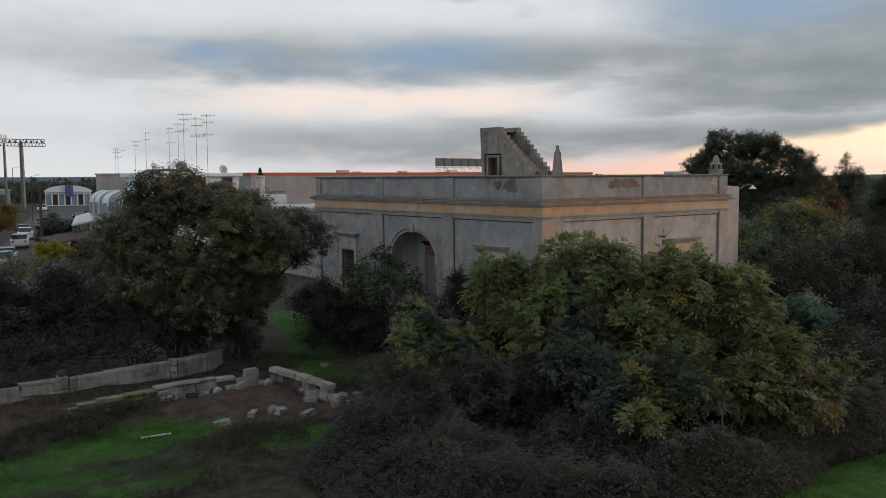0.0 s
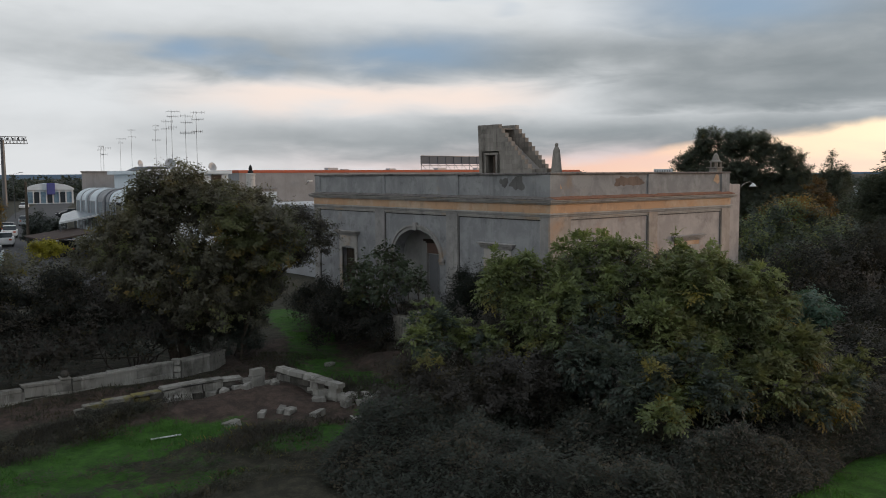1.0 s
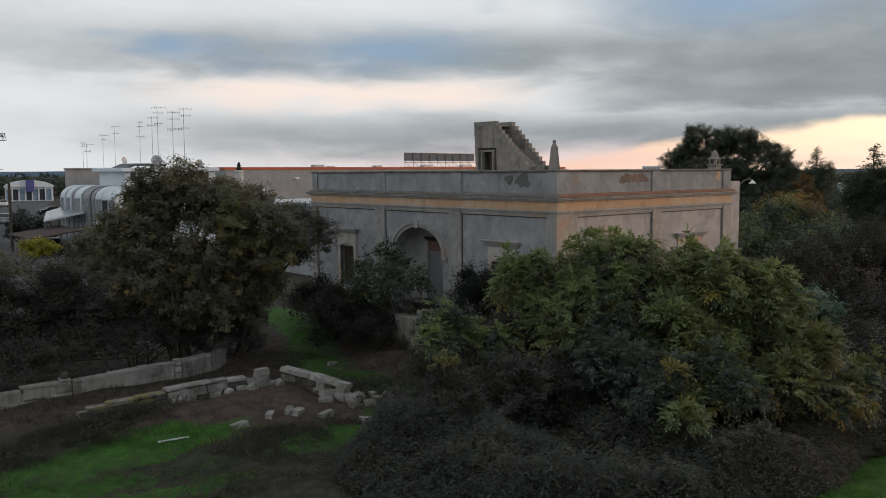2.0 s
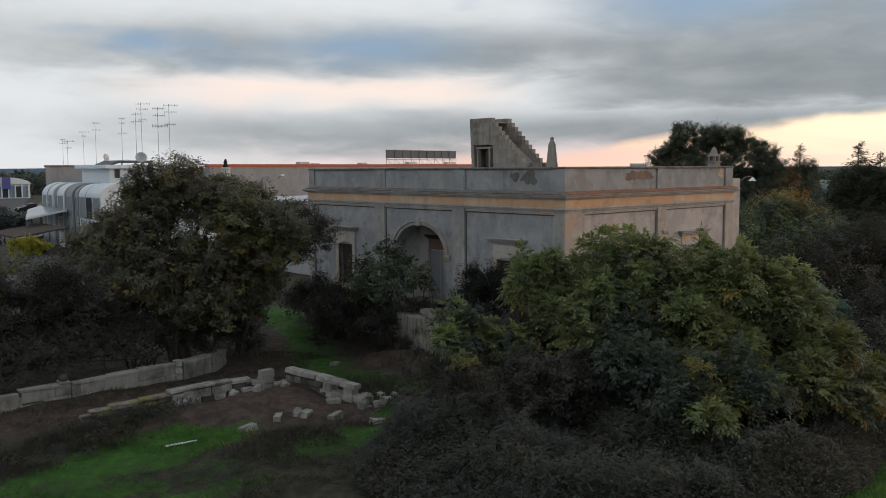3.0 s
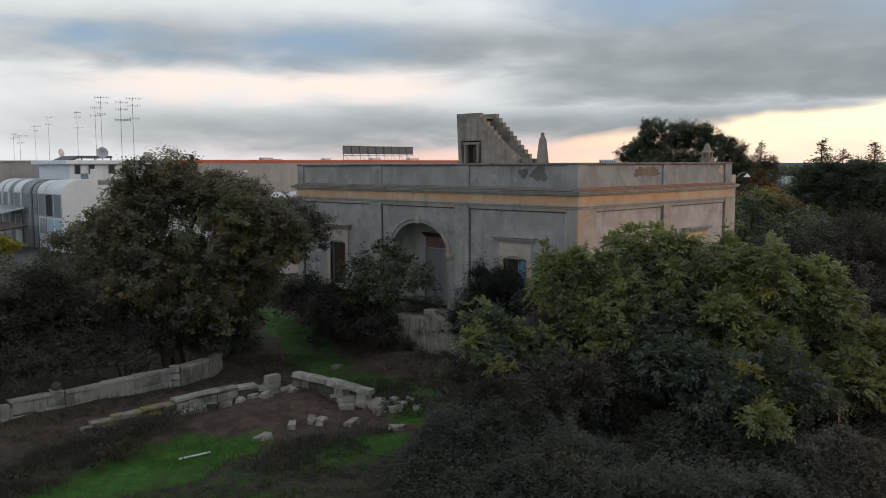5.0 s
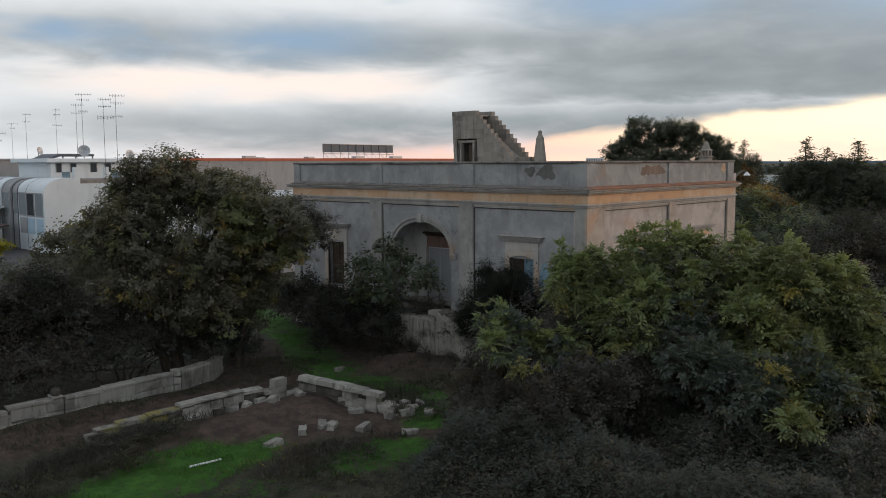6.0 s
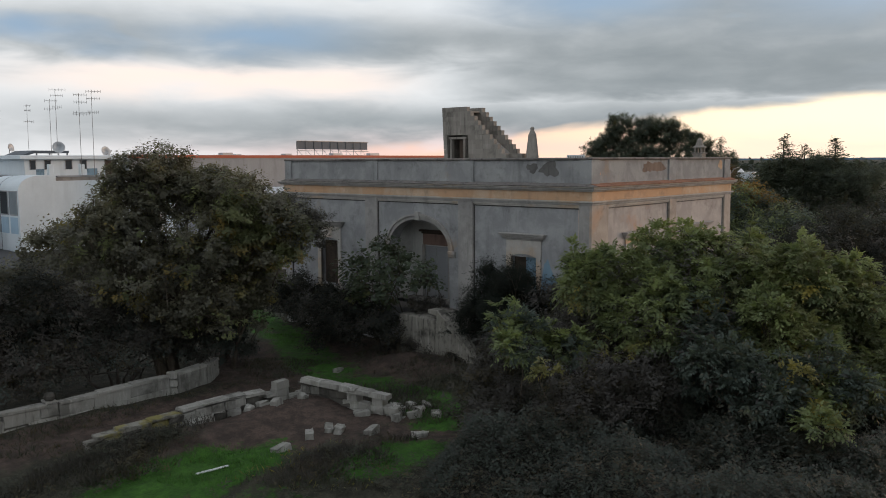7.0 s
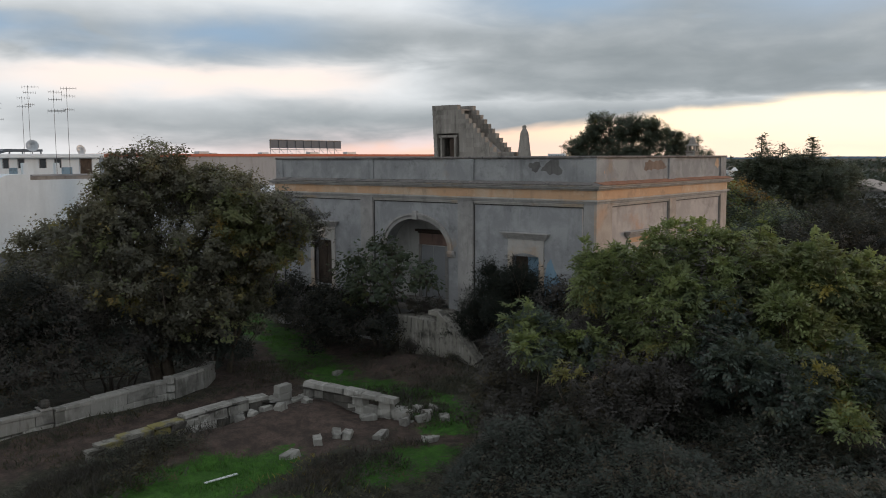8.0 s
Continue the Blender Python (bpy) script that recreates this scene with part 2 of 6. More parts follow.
EDGE_SHADE = speckled("black_edge_stain_and_shade", (0.075, 0.073, 0.07), (0.035, 0.034, 0.032), (0.15, 0.145, 0.14), 2.0)
STAINED = speckled("stained_pale_plaster", (0.30, 0.285, 0.25), (0.04, 0.038, 0.034), (0.46, 0.44, 0.40), 2.6, 0.95, 0.02, 0.95)
BROWN_ROOF = speckled("brown_roof_sheet", (0.075, 0.055, 0.048), (0.04, 0.03, 0.028), (0.11, 0.085, 0.075), 0.6)
BRAMBLE_FILLER = speckled("dark_bramble_filler", (0.035, 0.036, 0.028), (0.016, 0.016, 0.013), (0.07, 0.066, 0.052), 6.0, 0.95, 0.03, 0.9)
TWIG = speckled("grey_twigs", (0.075, 0.064, 0.055), (0.035, 0.03, 0.026), (0.14, 0.125, 0.11), 3.0, 0.95, 0.01)
ASPHALT = speckled("asphalt", (0.075, 0.076, 0.08), (0.04, 0.04, 0.042), (0.11, 0.11, 0.115), 0.4, 0.9, 0.004)
PLASTIC_WHITE = plain("white_plastic", (0.66, 0.68, 0.68), 0.45)

LEAF_AILANTHUS = foliage("ailanthus_leaves", (0.042, 0.060, 0.034), (0.265, 0.310, 0.080), (0.285, 0.235, 0.050), 0.24)
LEAF_TURNING = foliage("turning_leaves", (0.052, 0.064, 0.030), (0.195, 0.210, 0.060), (0.225, 0.165, 0.050), 0.36)
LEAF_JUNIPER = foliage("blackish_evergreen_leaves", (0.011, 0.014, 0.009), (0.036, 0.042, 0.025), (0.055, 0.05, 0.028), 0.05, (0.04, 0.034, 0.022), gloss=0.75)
LEAF_WALNUT = foliage("tree_leaves", (0.046, 0.046, 0.034), (0.205, 0.198, 0.092), (0.210, 0.180, 0.060), 0.18)
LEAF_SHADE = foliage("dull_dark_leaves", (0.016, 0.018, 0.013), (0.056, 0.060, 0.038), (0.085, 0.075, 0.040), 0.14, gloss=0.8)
LEAF_BRAMBLE = foliage("bramble_leaves", (0.022, 0.028, 0.018), (0.070, 0.082, 0.048), (0.092, 0.080, 0.056), 0.36, (0.10, 0.084, 0.066))
LEAF_DARK = foliage("dark_evergreen_leaves", (0.026, 0.034, 0.025), (0.076, 0.092, 0.056), (0.110, 0.098, 0.056), 0.12, (0.05, 0.042, 0.032))
def build_lichen(n, pos):
    run = n.noise(pos, 3.0, 6.0, 0.65)
    grain = n.noise(pos, 30.0, 5.0, 0.65)
    c = n.mix(n.smooth(run, 0.40, 0.66), rgb(0.28, 0.27, 0.24), rgb(0.075, 0.07, 0.058))
    c = n.mix(n.math("MULTIPLY", n.smooth(n.noise(pos, 1.6, 5.0, 0.6), 0.50, 0.62), 0.8), c, rgb(0.27, 0.235, 0.07))
    return n.mix(n.math("MULTIPLY", grain, 0.4), c, rgb(0.07, 0.065, 0.05)), n.math("ADD", grain, run)


LICHEN = material("lichen_covered_tufa", build_lichen, 0.95, 0.025)
TUFA_DARK = speckled("dark_tufa_wear_and_shade", (0.115, 0.108, 0.095), (0.04, 0.038, 0.034), (0.19, 0.18, 0.16), 2.6, 0.95, 0.03, 0.9, 0.4)
LEAF_LUSH = foliage("dull_green_leaves", (0.038, 0.052, 0.036), (0.098, 0.122, 0.068), (0.16, 0.15, 0.06), 0.16)
LEAF_FIG = foliage("fig_leaves", (0.034, 0.048, 0.028), (0.118, 0.146, 0.062), (0.168, 0.168, 0.060), 0.14)
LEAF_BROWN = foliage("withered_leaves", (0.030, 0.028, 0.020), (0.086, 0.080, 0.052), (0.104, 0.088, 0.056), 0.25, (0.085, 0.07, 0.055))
LEAF_DRY = foliage("dry_bramble_leaves", (0.042, 0.042, 0.028), (0.125, 0.118, 0.074), (0.150, 0.130, 0.085), 0.35, (0.16, 0.14, 0.11))
LEAF_AUTUMN = foliage("autumn_leaves", (0.10, 0.075, 0.022), (0.25, 0.165, 0.040), (0.28, 0.16, 0.035), 0.5)
LEAF_RUST = foliage("rust_leaves", (0.055, 0.040, 0.016), (0.15, 0.098, 0.030), (0.18, 0.10, 0.028), 0.4)
LEAF_YELLOW = foliage("yellow_leaves", (0.090, 0.092, 0.028), (0.235, 0.215, 0.050), (0.275, 0.225, 0.050), 0.4)
LEAF_BRIGHT = foliage("bright_yellow_leaves", (0.15, 0.145, 0.02), (0.40, 0.37, 0.03), (0.38, 0.33, 0.03), 0.3)
LEAF_PINE = foliage("pine_needles", (0.034, 0.046, 0.028), (0.120, 0.136, 0.068), (0.134, 0.123, 0.056), 0.05)
LEAF_GLOSSY = foliage("ivy_leaves", (0.033, 0.066, 0.039), (0.094, 0.165, 0.088), (0.110, 0.154, 0.055), 0.08, gloss=0.4)
GRASS = foliage("grass_blades", (0.030, 0.082, 0.012), (0.082, 0.190, 0.026), (0.098, 0.098, 0.032), 0.1)
WEED = foliage("dry_weeds", (0.028, 0.034, 0.018), (0.078, 0.078, 0.042), (0.096, 0.078, 0.038), 0.35)


def build_ground(n, pos):
    cover = n.add("Attribute", attribute_name="cover")
    s = n.add("SeparateColor", {"Color": cover.outputs["Color"]}).outputs
    big = n.noise(pos, 0.5, 6.0, 0.62)
    mid = n.noise(pos, 2.6, 6.0, 0.65)
    grain = n.noise(pos, 17.0, 6.0, 0.7)
    soil = n.mix(n.smooth(mid, 0.35, 0.68), rgb(0.056, 0.042, 0.036), rgb(0.124, 0.088, 0.073))
    soil = n.mix(n.math("MULTIPLY", n.smooth(grain, 0.5, 0.72), 0.6), soil, rgb(0.105, 0.085, 0.070))
    weeds = n.mix(n.smooth(mid, 0.38, 0.66), rgb(0.036, 0.036, 0.025), rgb(0.074, 0.068, 0.048))
    green = n.mix(n.smooth(mid, 0.30, 0.70), rgb(0.030, 0.085, 0.013), rgb(0.062, 0.165, 0.022))
    wob = n.math("ADD", n.math("MULTIPLY", n.math("SUBTRACT", n.noise(pos, 1.1, 7.0, 0.7), 0.5), 1.5), n.math("MULTIPLY", n.math("SUBTRACT", n.noise(pos, 6.0, 5.0, 0.7), 0.5), 0.8))
    c = n.mix(n.smooth(n.math("ADD", s[0], wob), 0.35, 0.62), weeds, soil)
    c = n.mix(n.smooth(n.math("ADD", s[1], wob), 0.38, 0.60), c, green)
    c = n.mix(n.math("MULTIPLY", n.smooth(grain, 0.40, 0.62), 0.35), c, rgb(0.016, 0.015, 0.011))
    return c, n.math("ADD", grain, n.math("MULTIPLY", mid, 2.0))


GROUND = material("waste_ground", build_ground, 0.95, 0.05)

# ---- mesh helpers ----
def mesh_of(name, verts, faces, mat, attrs=None):
    """A mesh from arrays of vertices and of faces with one count of corners."""
    me = bpy.data.meshes.new(name)
    verts, faces = np.asarray(verts, np.float32), np.asarray(faces, np.int32)
    k = faces.shape[1]
    me.vertices.add(len(verts)), me.loops.add(faces.size), me.polygons.add(len(faces))
    me.vertices.foreach_set("co", verts.ravel())
    me.loops.foreach_set("vertex_index", faces.ravel())
    me.polygons.foreach_set("loop_start", np.arange(0, faces.size, k, dtype=np.int32))
    for key, vals in (attrs or {}).items():
        me.attributes.new(key, "FLOAT", "POINT").data.foreach_set("value", np.asarray(vals, np.float32))
    me.update(calc_edges=True)
    me.materials.append(mat)
    return me


def link(name, me, parent=None, label=""):
    ob = new(name, me)
    if parent is not None:
        ob.parent = parent
    return tagged(ob, label)


def part(name, bm, mat, parent=None, label="", smooth=False):
    """Links a bmesh as one mesh object under a thing or a part."""
    me = bpy.data.meshes.new(name)
    bmesh.ops.recalc_face_normals(bm, faces=bm.faces)
    bm.to_mesh(me)
    bm.free()
    me.materials.append(mat)
    if smooth:
        me.polygons.foreach_set("use_smooth", [True] * len(me.polygons))
    return link(name, me, parent, label)


def thing(name, at=(0, 0, 0), label="", category="", group="", kind="", turn=0.0):
    ob = new(name)
    ob.empty_display_size = 0.2
    ob.matrix_basis = pose(*at, 0, 0, turn)
    return tagged(ob, label, category, group, kind)


def boxes(*spans, bevel=0.0, wobble=0.0):
    """A bmesh of boxes (x0, x1, y0, y1, z0, z1)."""
    bm = bmesh.new()
    for x0, x1, y0, y1, z0, z1 in spans:
        v = [bm.verts.new(p) for p in ((x0, y0, z0), (x1, y0, z0), (x1, y1, z0), (x0, y1, z0), (x0, y0, z1), (x1, y0, z1), (x1, y1, z1), (x0, y1, z1))]
        for f in ((3, 2, 1, 0), (4, 5, 6, 7), (0, 1, 5, 4), (1, 2, 6, 5), (2, 3, 7, 6), (3, 0, 4, 7)):
            bm.faces.new([v[i] for i in f])
    if bevel:
        bmesh.ops.bevel(bm, geom=bm.edges[:], offset=bevel, segments=1, affect="EDGES")
    if wobble:
        for v in bm.verts:
            v.co += Vector((random.uniform(-1, 1), random.uniform(-1, 1), random.uniform(-1, 1))) * wobble
    return bm


def prism(outline, z0, z1, axis="z"):
    """An outline swept from z0 to z1 along an axis."""
    bm = bmesh.new()
    place = {"z": lambda a, b, c: (a, b, c), "x": lambda a, b, c: (c, a, b), "y": lambda a, b, c: (a, c, b)}[axis]
    lo = [bm.verts.new(place(a, b, z0)) for a, b in outline]
    hi = [bm.verts.new(place(a, b, z1)) for a, b in outline]
    bm.faces.new(lo), bm.faces.new(hi[::-1])
    for i in range(len(outline)):
        j = (i + 1) % len(outline)
        bm.faces.new((lo[i], lo[j], hi[j], hi[i]))
    return bm


def lathe(profile, sides=12, at=(0, 0, 0)):
    bm = bmesh.new()
    rings = []
    for r, z in profile:
        rings.append([bm.verts.new((at[0] + r * math.cos(2 * math.pi * i / sides), at[1] + r * math.sin(2 * math.pi * i / sides), at[2] + z)) for i in range(sides)])
    for a, b in zip(rings, rings[1:]):
        for i in range(sides):
            bm.faces.new((a[i], a[(i + 1) % sides], b[(i + 1) % sides], b[i]))
    bm.faces.new(rings[0][::-1]), bm.faces.new(rings[-1])
    return bm


def tubes(runs, sides=6):
    """Arrays for tapered tubes; each run is a list of (point, radius)."""
    V, F, base = [], [], 0
    ring = np.arange(sides) * 2 * np.pi / sides
    for run in runs:
        pts = np.array([p for p, _ in run], float)
        d = np.gradient(pts, axis=0)
        d /= np.linalg.norm(d, axis=1)[:, None] + 1e-9
        for i, (p, r) in enumerate(run):
            side = np.cross(d[i], (0.31, 0.21, 0.92) if abs(d[i][2]) < 0.9 else (1, 0, 0))
            side /= np.linalg.norm(side) + 1e-9
            up = np.cross(d[i], side)
            V.append(pts[i] + r * (np.cos(ring)[:, None] * side + np.sin(ring)[:, None] * up))
            if i:
                a = base + (i - 1) * sides
                for k in range(sides):
                    F.append((a + k, a + (k + 1) % sides, a + sides + (k + 1) % sides, a + sides + k))
        base += len(run) * sides
    return np.concatenate(V), np.array(F)


def tube_part(name, runs, mat, parent=None, label="", sides=6):
    v, f = tubes(runs, sides)
    me = mesh_of(name, v, f, mat)
    me.polygons.foreach_set("use_smooth", [True] * len(me.polygons))
    return link(name, me, parent, label)


# ---- ground ----
def blob(x, y, cx, cy, rx, ry, soft=0.5):
    d = np.sqrt(((x - cx) / rx) ** 2 + ((y - cy) / ry) ** 2)
    return np.clip((1 + soft - d) / (2 * soft), 0, 1)


def ground_height(x, y):
    x, y = np.asarray(x, float), np.asarray(y, float)
    near = np.clip(1.3 - np.hypot(x - 14, y - 22) / 40, 0, 1)
    h = 0.05 * np.sin(x * 0.9 + 1.3 * np.sin(y * 0.5)) + 0.04 * np.sin(y * 1.3 + x * 0.4) + 0.025 * np.sin(x * 3.1 + y * 2.3)
    return h * near - 0.02 + 0.30 * blob(x, y, 9.2, 25.6, 4.0, 0.9, 0.5) + 0.42 * blob(x, y, 19.1, 26.4, 1.1, 2.3, 0.5) + 0.26 * blob(x, y, 12.6, 24.8, 1.6, 1.6, 0.6) + 0.2 * blob(x, y, 14.6, 22.9, 0.9, 0.8, 0.6) + 0.16 * blob(x, y, 8.8, 29.75, 4.6, 0.55, 0.5)


def axis_steps(lo, a, b, hi, fine, grow=1.35):
    mid = list(np.arange(a, b + fine, fine))
    up, d, v = [], fine, mid[-1]
    while v < hi:
        d *= grow
        v += d
        up.append(v)
    dn, d, v = [], fine, mid[0]
    while v > lo:
        d *= grow
        v -= d
        dn.append(v)
    return np.array(dn[::-1] + mid + up)


def grass_path(x, y):
    """Grassy track that runs past the corner of the villa."""
    line = [(21.4, 41.0), (19.6, 34.6), (17.4, 30.8), (16.3, 28.2), (15.8, 25.6), (15.9, 23.6), (15.1, 21.8)]
    best = np.full(np.shape(x), 9.0)
    for (ax, ay), (bx, by) in zip(line, line[1:]):
        t = np.clip(((x - ax) * (bx - ax) + (y - ay) * (by - ay)) / ((bx - ax) ** 2 + (by - ay) ** 2), 0, 1)
        best = np.minimum(best, np.hypot(x - ax - t * (bx - ax), y - ay - t * (by - ay)))
    # cover kept low: the track's shade is put into its duller green
    return 0.60 * np.clip((1.75 - best) / 0.9, 0, 1)


gx, gy = axis_steps(-3500, 2, 26, 3800, 0.25), axis_steps(-3500, 8, 40, 3800, 0.25)
GX, GY = np.meshgrid(gx, gy)
GZ = ground_height(GX, GY)
nx, ny = len(gx), len(gy)
idx = np.arange(nx * ny).reshape(ny, nx)
quads = np.stack([idx[:-1, :-1], idx[:-1, 1:], idx[1:, 1:], idx[1:, :-1]], -1).reshape(-1, 4)
me = mesh_of("ground", np.stack([GX, GY, GZ], -1).reshape(-1, 3), quads, GROUND)
soil = np.maximum.reduce([blob(GX, GY, 11.6, 24.6, 4.2, 1.9), blob(GX, GY, 8.5, 28.5, 7.5, 1.2), blob(GX, GY, 17.5, 27.0, 3.5, 2.2), 0.8 * blob(GX, GY, 13.0, 21.8, 3.5, 1.2), blob(GX, GY, 17, 31, 4, 3)])
green = np.maximum.reduce([blob(GX, GY, 7.4, 23.5, 3.1, 1.35, 0.35), blob(GX, GY, 3.5, 22.0, 3.0, 1.6), 0.9 * blob(GX, GY, 11.6, 20.9, 1.8, 0.9), grass_path(GX, GY), 0.8 * blob(GX, GY, 16.2, 26.2, 1.3, 0.9), blob(GX, GY, 21.0, 8.4, 7.0, 2.6, 0.3), 0.8 * blob(GX, GY, 6.0, 19.8, 3.0, 0.8), 0.45 * blob(GX, GY, 6.5, 21.2, 4.0, 1.4, 0.6)])
cover = np.stack([soil, green, np.zeros_like(soil), np.ones_like(soil)], -1).reshape(-1)
me.attributes.new("cover", "FLOAT_COLOR", "POINT").data.foreach_set("color", cover.astype(np.float32))
me.polygons.foreach_set("use_smooth", [True] * len(me.polygons))
tagged(link("ground", me), "rough waste ground with brown soil, weeds and grass", "ground", kind="structure")

# ---- the villa: a raised single storey with pilasters, frieze, cornice and parapet ----
X0, Y0 = 21.50, 21.06          # planes of the recessed wall panels
XE, YE = 32.90, 37.10          # far ends of the two street fronts
PROUD = 0.09
villa = thing("villa", (21.5, 21.06, 0), "abandoned grey plastered villa with ochre frieze and parapet", "house")
villa.matrix_basis = Matrix()


def front(side, u0, u1, w0, w1, z0, z1):
    """A box on a front: along it, out from it, up. side w: faces -x; side s: faces -y."""
    return (X0 - w1, X0 - w0, u0, u1, z0, z1) if side == "w" else (u0, u1, Y0 - w1, Y0 - w0, z0, z1)


def pierced(side, u0, u1, z0, z1, holes, deep=0.5):
    """One solid wall with rectangular holes (a, b, low, high)."""
    us = sorted({u0, u1, *[h[0] for h in holes], *[h[1] for h in holes]})
    zs = sorted({z0, z1, *[h[2] for h in holes], *[h[3] for h in holes]})
    full = {(i, j) for i in range(len(us) - 1) for j in range(len(zs) - 1)
            if not any(h[0] <= us[i] and us[i + 1] <= h[1] and h[2] <= zs[j] and zs[j + 1] <= h[3] for h in holes)}
    bm, made = bmesh.new(), {}

    def vert(i, j, w):
        if (i, j, w) not in made:
            x0, _, y0, _, z, _ = front(side, us[i], us[i], -deep * w, -deep * w, zs[j], zs[j])
            made[i, j, w] = bm.verts.new((x0, y0, z))
        return made[i, j, w]

    for i, j in full:
        for w in (0, 1):
            bm.faces.new([vert(a, b, w) for a, b in ((i, j), (i + 1, j), (i + 1, j + 1), (i, j + 1))])
        for (a, b), (c, d), (e, f) in (((i - 1, j), (i, j), (i, j + 1)), ((i + 1, j), (i + 1, j), (i + 1, j + 1)), ((i, j - 1), (i, j), (i + 1, j)), ((i, j + 1), (i, j + 1), (i + 1, j + 1))):
            if (a, b) not in full:
                bm.faces.new((vert(c, d, 0), vert(e, f, 0), vert(e, f, 1), vert(c, d, 1)))
    return bm


ARCH_U, ARCH_A, ARCH_Z, ARCH_B = 28.84, 1.58, 3.93, 1.15
W_WIN = (34.12, 23.77)
S_WIN = (24.66, 29.78)
WIN_H, WIN_LOW, WIN_TOP = 0.55, 2.05, 3.95
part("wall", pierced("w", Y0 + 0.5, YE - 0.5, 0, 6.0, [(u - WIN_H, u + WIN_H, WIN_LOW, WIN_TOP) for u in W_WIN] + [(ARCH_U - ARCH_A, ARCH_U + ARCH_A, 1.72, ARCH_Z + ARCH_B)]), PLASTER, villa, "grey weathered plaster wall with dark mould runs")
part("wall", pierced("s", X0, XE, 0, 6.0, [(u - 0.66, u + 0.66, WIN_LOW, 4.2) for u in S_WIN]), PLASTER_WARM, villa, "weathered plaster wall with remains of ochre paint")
# arch head filling the corners of its rectangular hole
ang = [math.pi * i / 24 for i in range(25)]
for half in (0, 1):
    pts = [(ARCH_U + ARCH_A * math.cos(a), ARCH_Z + ARCH_B * math.sin(a)) for a in ang[half * 12:half * 12 + 13]]
    corner = (ARCH_U + (ARCH_A if half == 0 else -ARCH_A), ARCH_Z + ARCH_B)
    bm = bmesh.new()
    fan_lo = [bm.verts.new((X0, a, b)) for a, b in pts]
    fan_hi = [bm.verts.new((X0 + 0.5, a, b)) for a, b in pts]
    c0, c1 = bm.verts.new((X0, *corner)), bm.verts.new((X0 + 0.5, *corner))
    for i in range(12):
        bm.faces.new((fan_lo[i], fan_lo[i + 1], c0)), bm.faces.new((fan_hi[i], fan_hi[i + 1], c1))
        bm.faces.new((fan_lo[i], fan_lo[i + 1], fan_hi[i + 1], fan_hi[i]))
    part("spandrel", bm, PLASTER, villa)
# archivolt, keystone, imposts
def ring(a0, b0, a1, b1, out):
    bm = bmesh.new()
    rows = []
    for a in ang:
        c, s = math.cos(a), math.sin(a)
        rows.append([bm.verts.new((X0 - w, ARCH_U + p * c, ARCH_Z + q * s)) for w, p, q in ((-0.02, a0, b0), (out, a0, b0), (out, a1, b1), (-0.02, a1, b1))])
    for r, t in zip(rows, rows[1:]):
        for k in range(4):
            bm.faces.new((r[k], r[(k + 1) % 4], t[(k + 1) % 4], t[k]))
    bm.faces.new(rows[0]), bm.faces.new(rows[-1][::-1])
    return bm


arch = thing("arch_surround")
arch.parent = villa
part("archivolt", ring(ARCH_A, ARCH_B, ARCH_A + 0.16, ARCH_B + 0.16, 0.05), PILASTER, arch)
part("archivolt_moulding", ring(ARCH_A + 0.14, ARCH_B + 0.14, ARCH_A + 0.22, ARCH_B + 0.22, 0.10), PILASTER, arch, "pale rounded moulding")
part("keystone", boxes(front("w", ARCH_U - 0.12, ARCH_U + 0.12, 0, 0.15, ARCH_Z + ARCH_B - 0.04, ARCH_Z + ARCH_B + 0.30), bevel=0.02), PILASTER, arch)
for sgn in (-1, 1):
    a, b = sorted((ARCH_U + sgn * (ARCH_A - 0.02), ARCH_U + sgn * (ARCH_A + 0.34)))
    part("impost", boxes(front("w", a, b, -0.5, 0.10, ARCH_Z - 0.14, ARCH_Z), front("w", a, b, -0.5, 0.06, ARCH_Z - 0.24, ARCH_Z - 0.14), bevel=0.012), PILASTER, arch)
# porch behind the arch; plaster lightened in place of light bounced off the floor
BX = 23.02
part("porch_wall", boxes((BX, BX + 0.3, 26.3, 31.2, 1.5, 6.0)), PORCH_LIGHTENED, villa)
part("porch_wall", boxes((X0 + 0.5, BX, 26.55, 26.85, 1.5, 6.0)), PORCH_LIGHTENED, villa)
part("porch_wall", boxes((X0 + 0.5, BX, 30.6, 30.9, 1.5, 6.0)), PORCH_LIGHTENED, villa)
part("porch_ceiling", boxes((X0 + 0.5, BX, 26.85, 30.6, 5.3, 5.5)), PORCH_LIGHTENED, villa)
part("porch_floor", boxes((X0 - 0.15, BX, 26.85, 30.6, 1.5, 1.72)), ROOF, villa)
door = thing("door")
door.parent = villa
part("door_leaf", boxes((BX - 0.03, BX - 0.005, 28.62, 29.22, 1.74, 3.86), (BX - 0.03, BX - 0.005, 29.24, 29.84, 1.74, 3.86), bevel=0.01), GREY_RENDER, door, "grey boarded door leaves")
part("lintel_panel", boxes((BX - 0.06, BX - 0.004, 28.5, 29.96, 3.90, 4.42), bevel=0.01), ROSE, door, "rose painted overdoor panel")
part("hood", boxes((BX - 0.20, BX - 0.004, 28.35, 30.08, 4.44, 4.53), (BX - 0.12, BX - 0.004, 28.42, 30.0, 4.36, 4.44), bevel=0.012), DARK_WOOD, door, "dark moulded hood over the door")
part("jamb", boxes((BX - 0.07, BX - 0.004, 29.86, 30.0, 1.74, 3.9), bevel=0.01), PILASTER, door)
part("jamb", boxes((BX - 0.07, BX - 0.004, 28.46, 28.60, 1.74, 3.9), bevel=0.01), PILASTER, door)
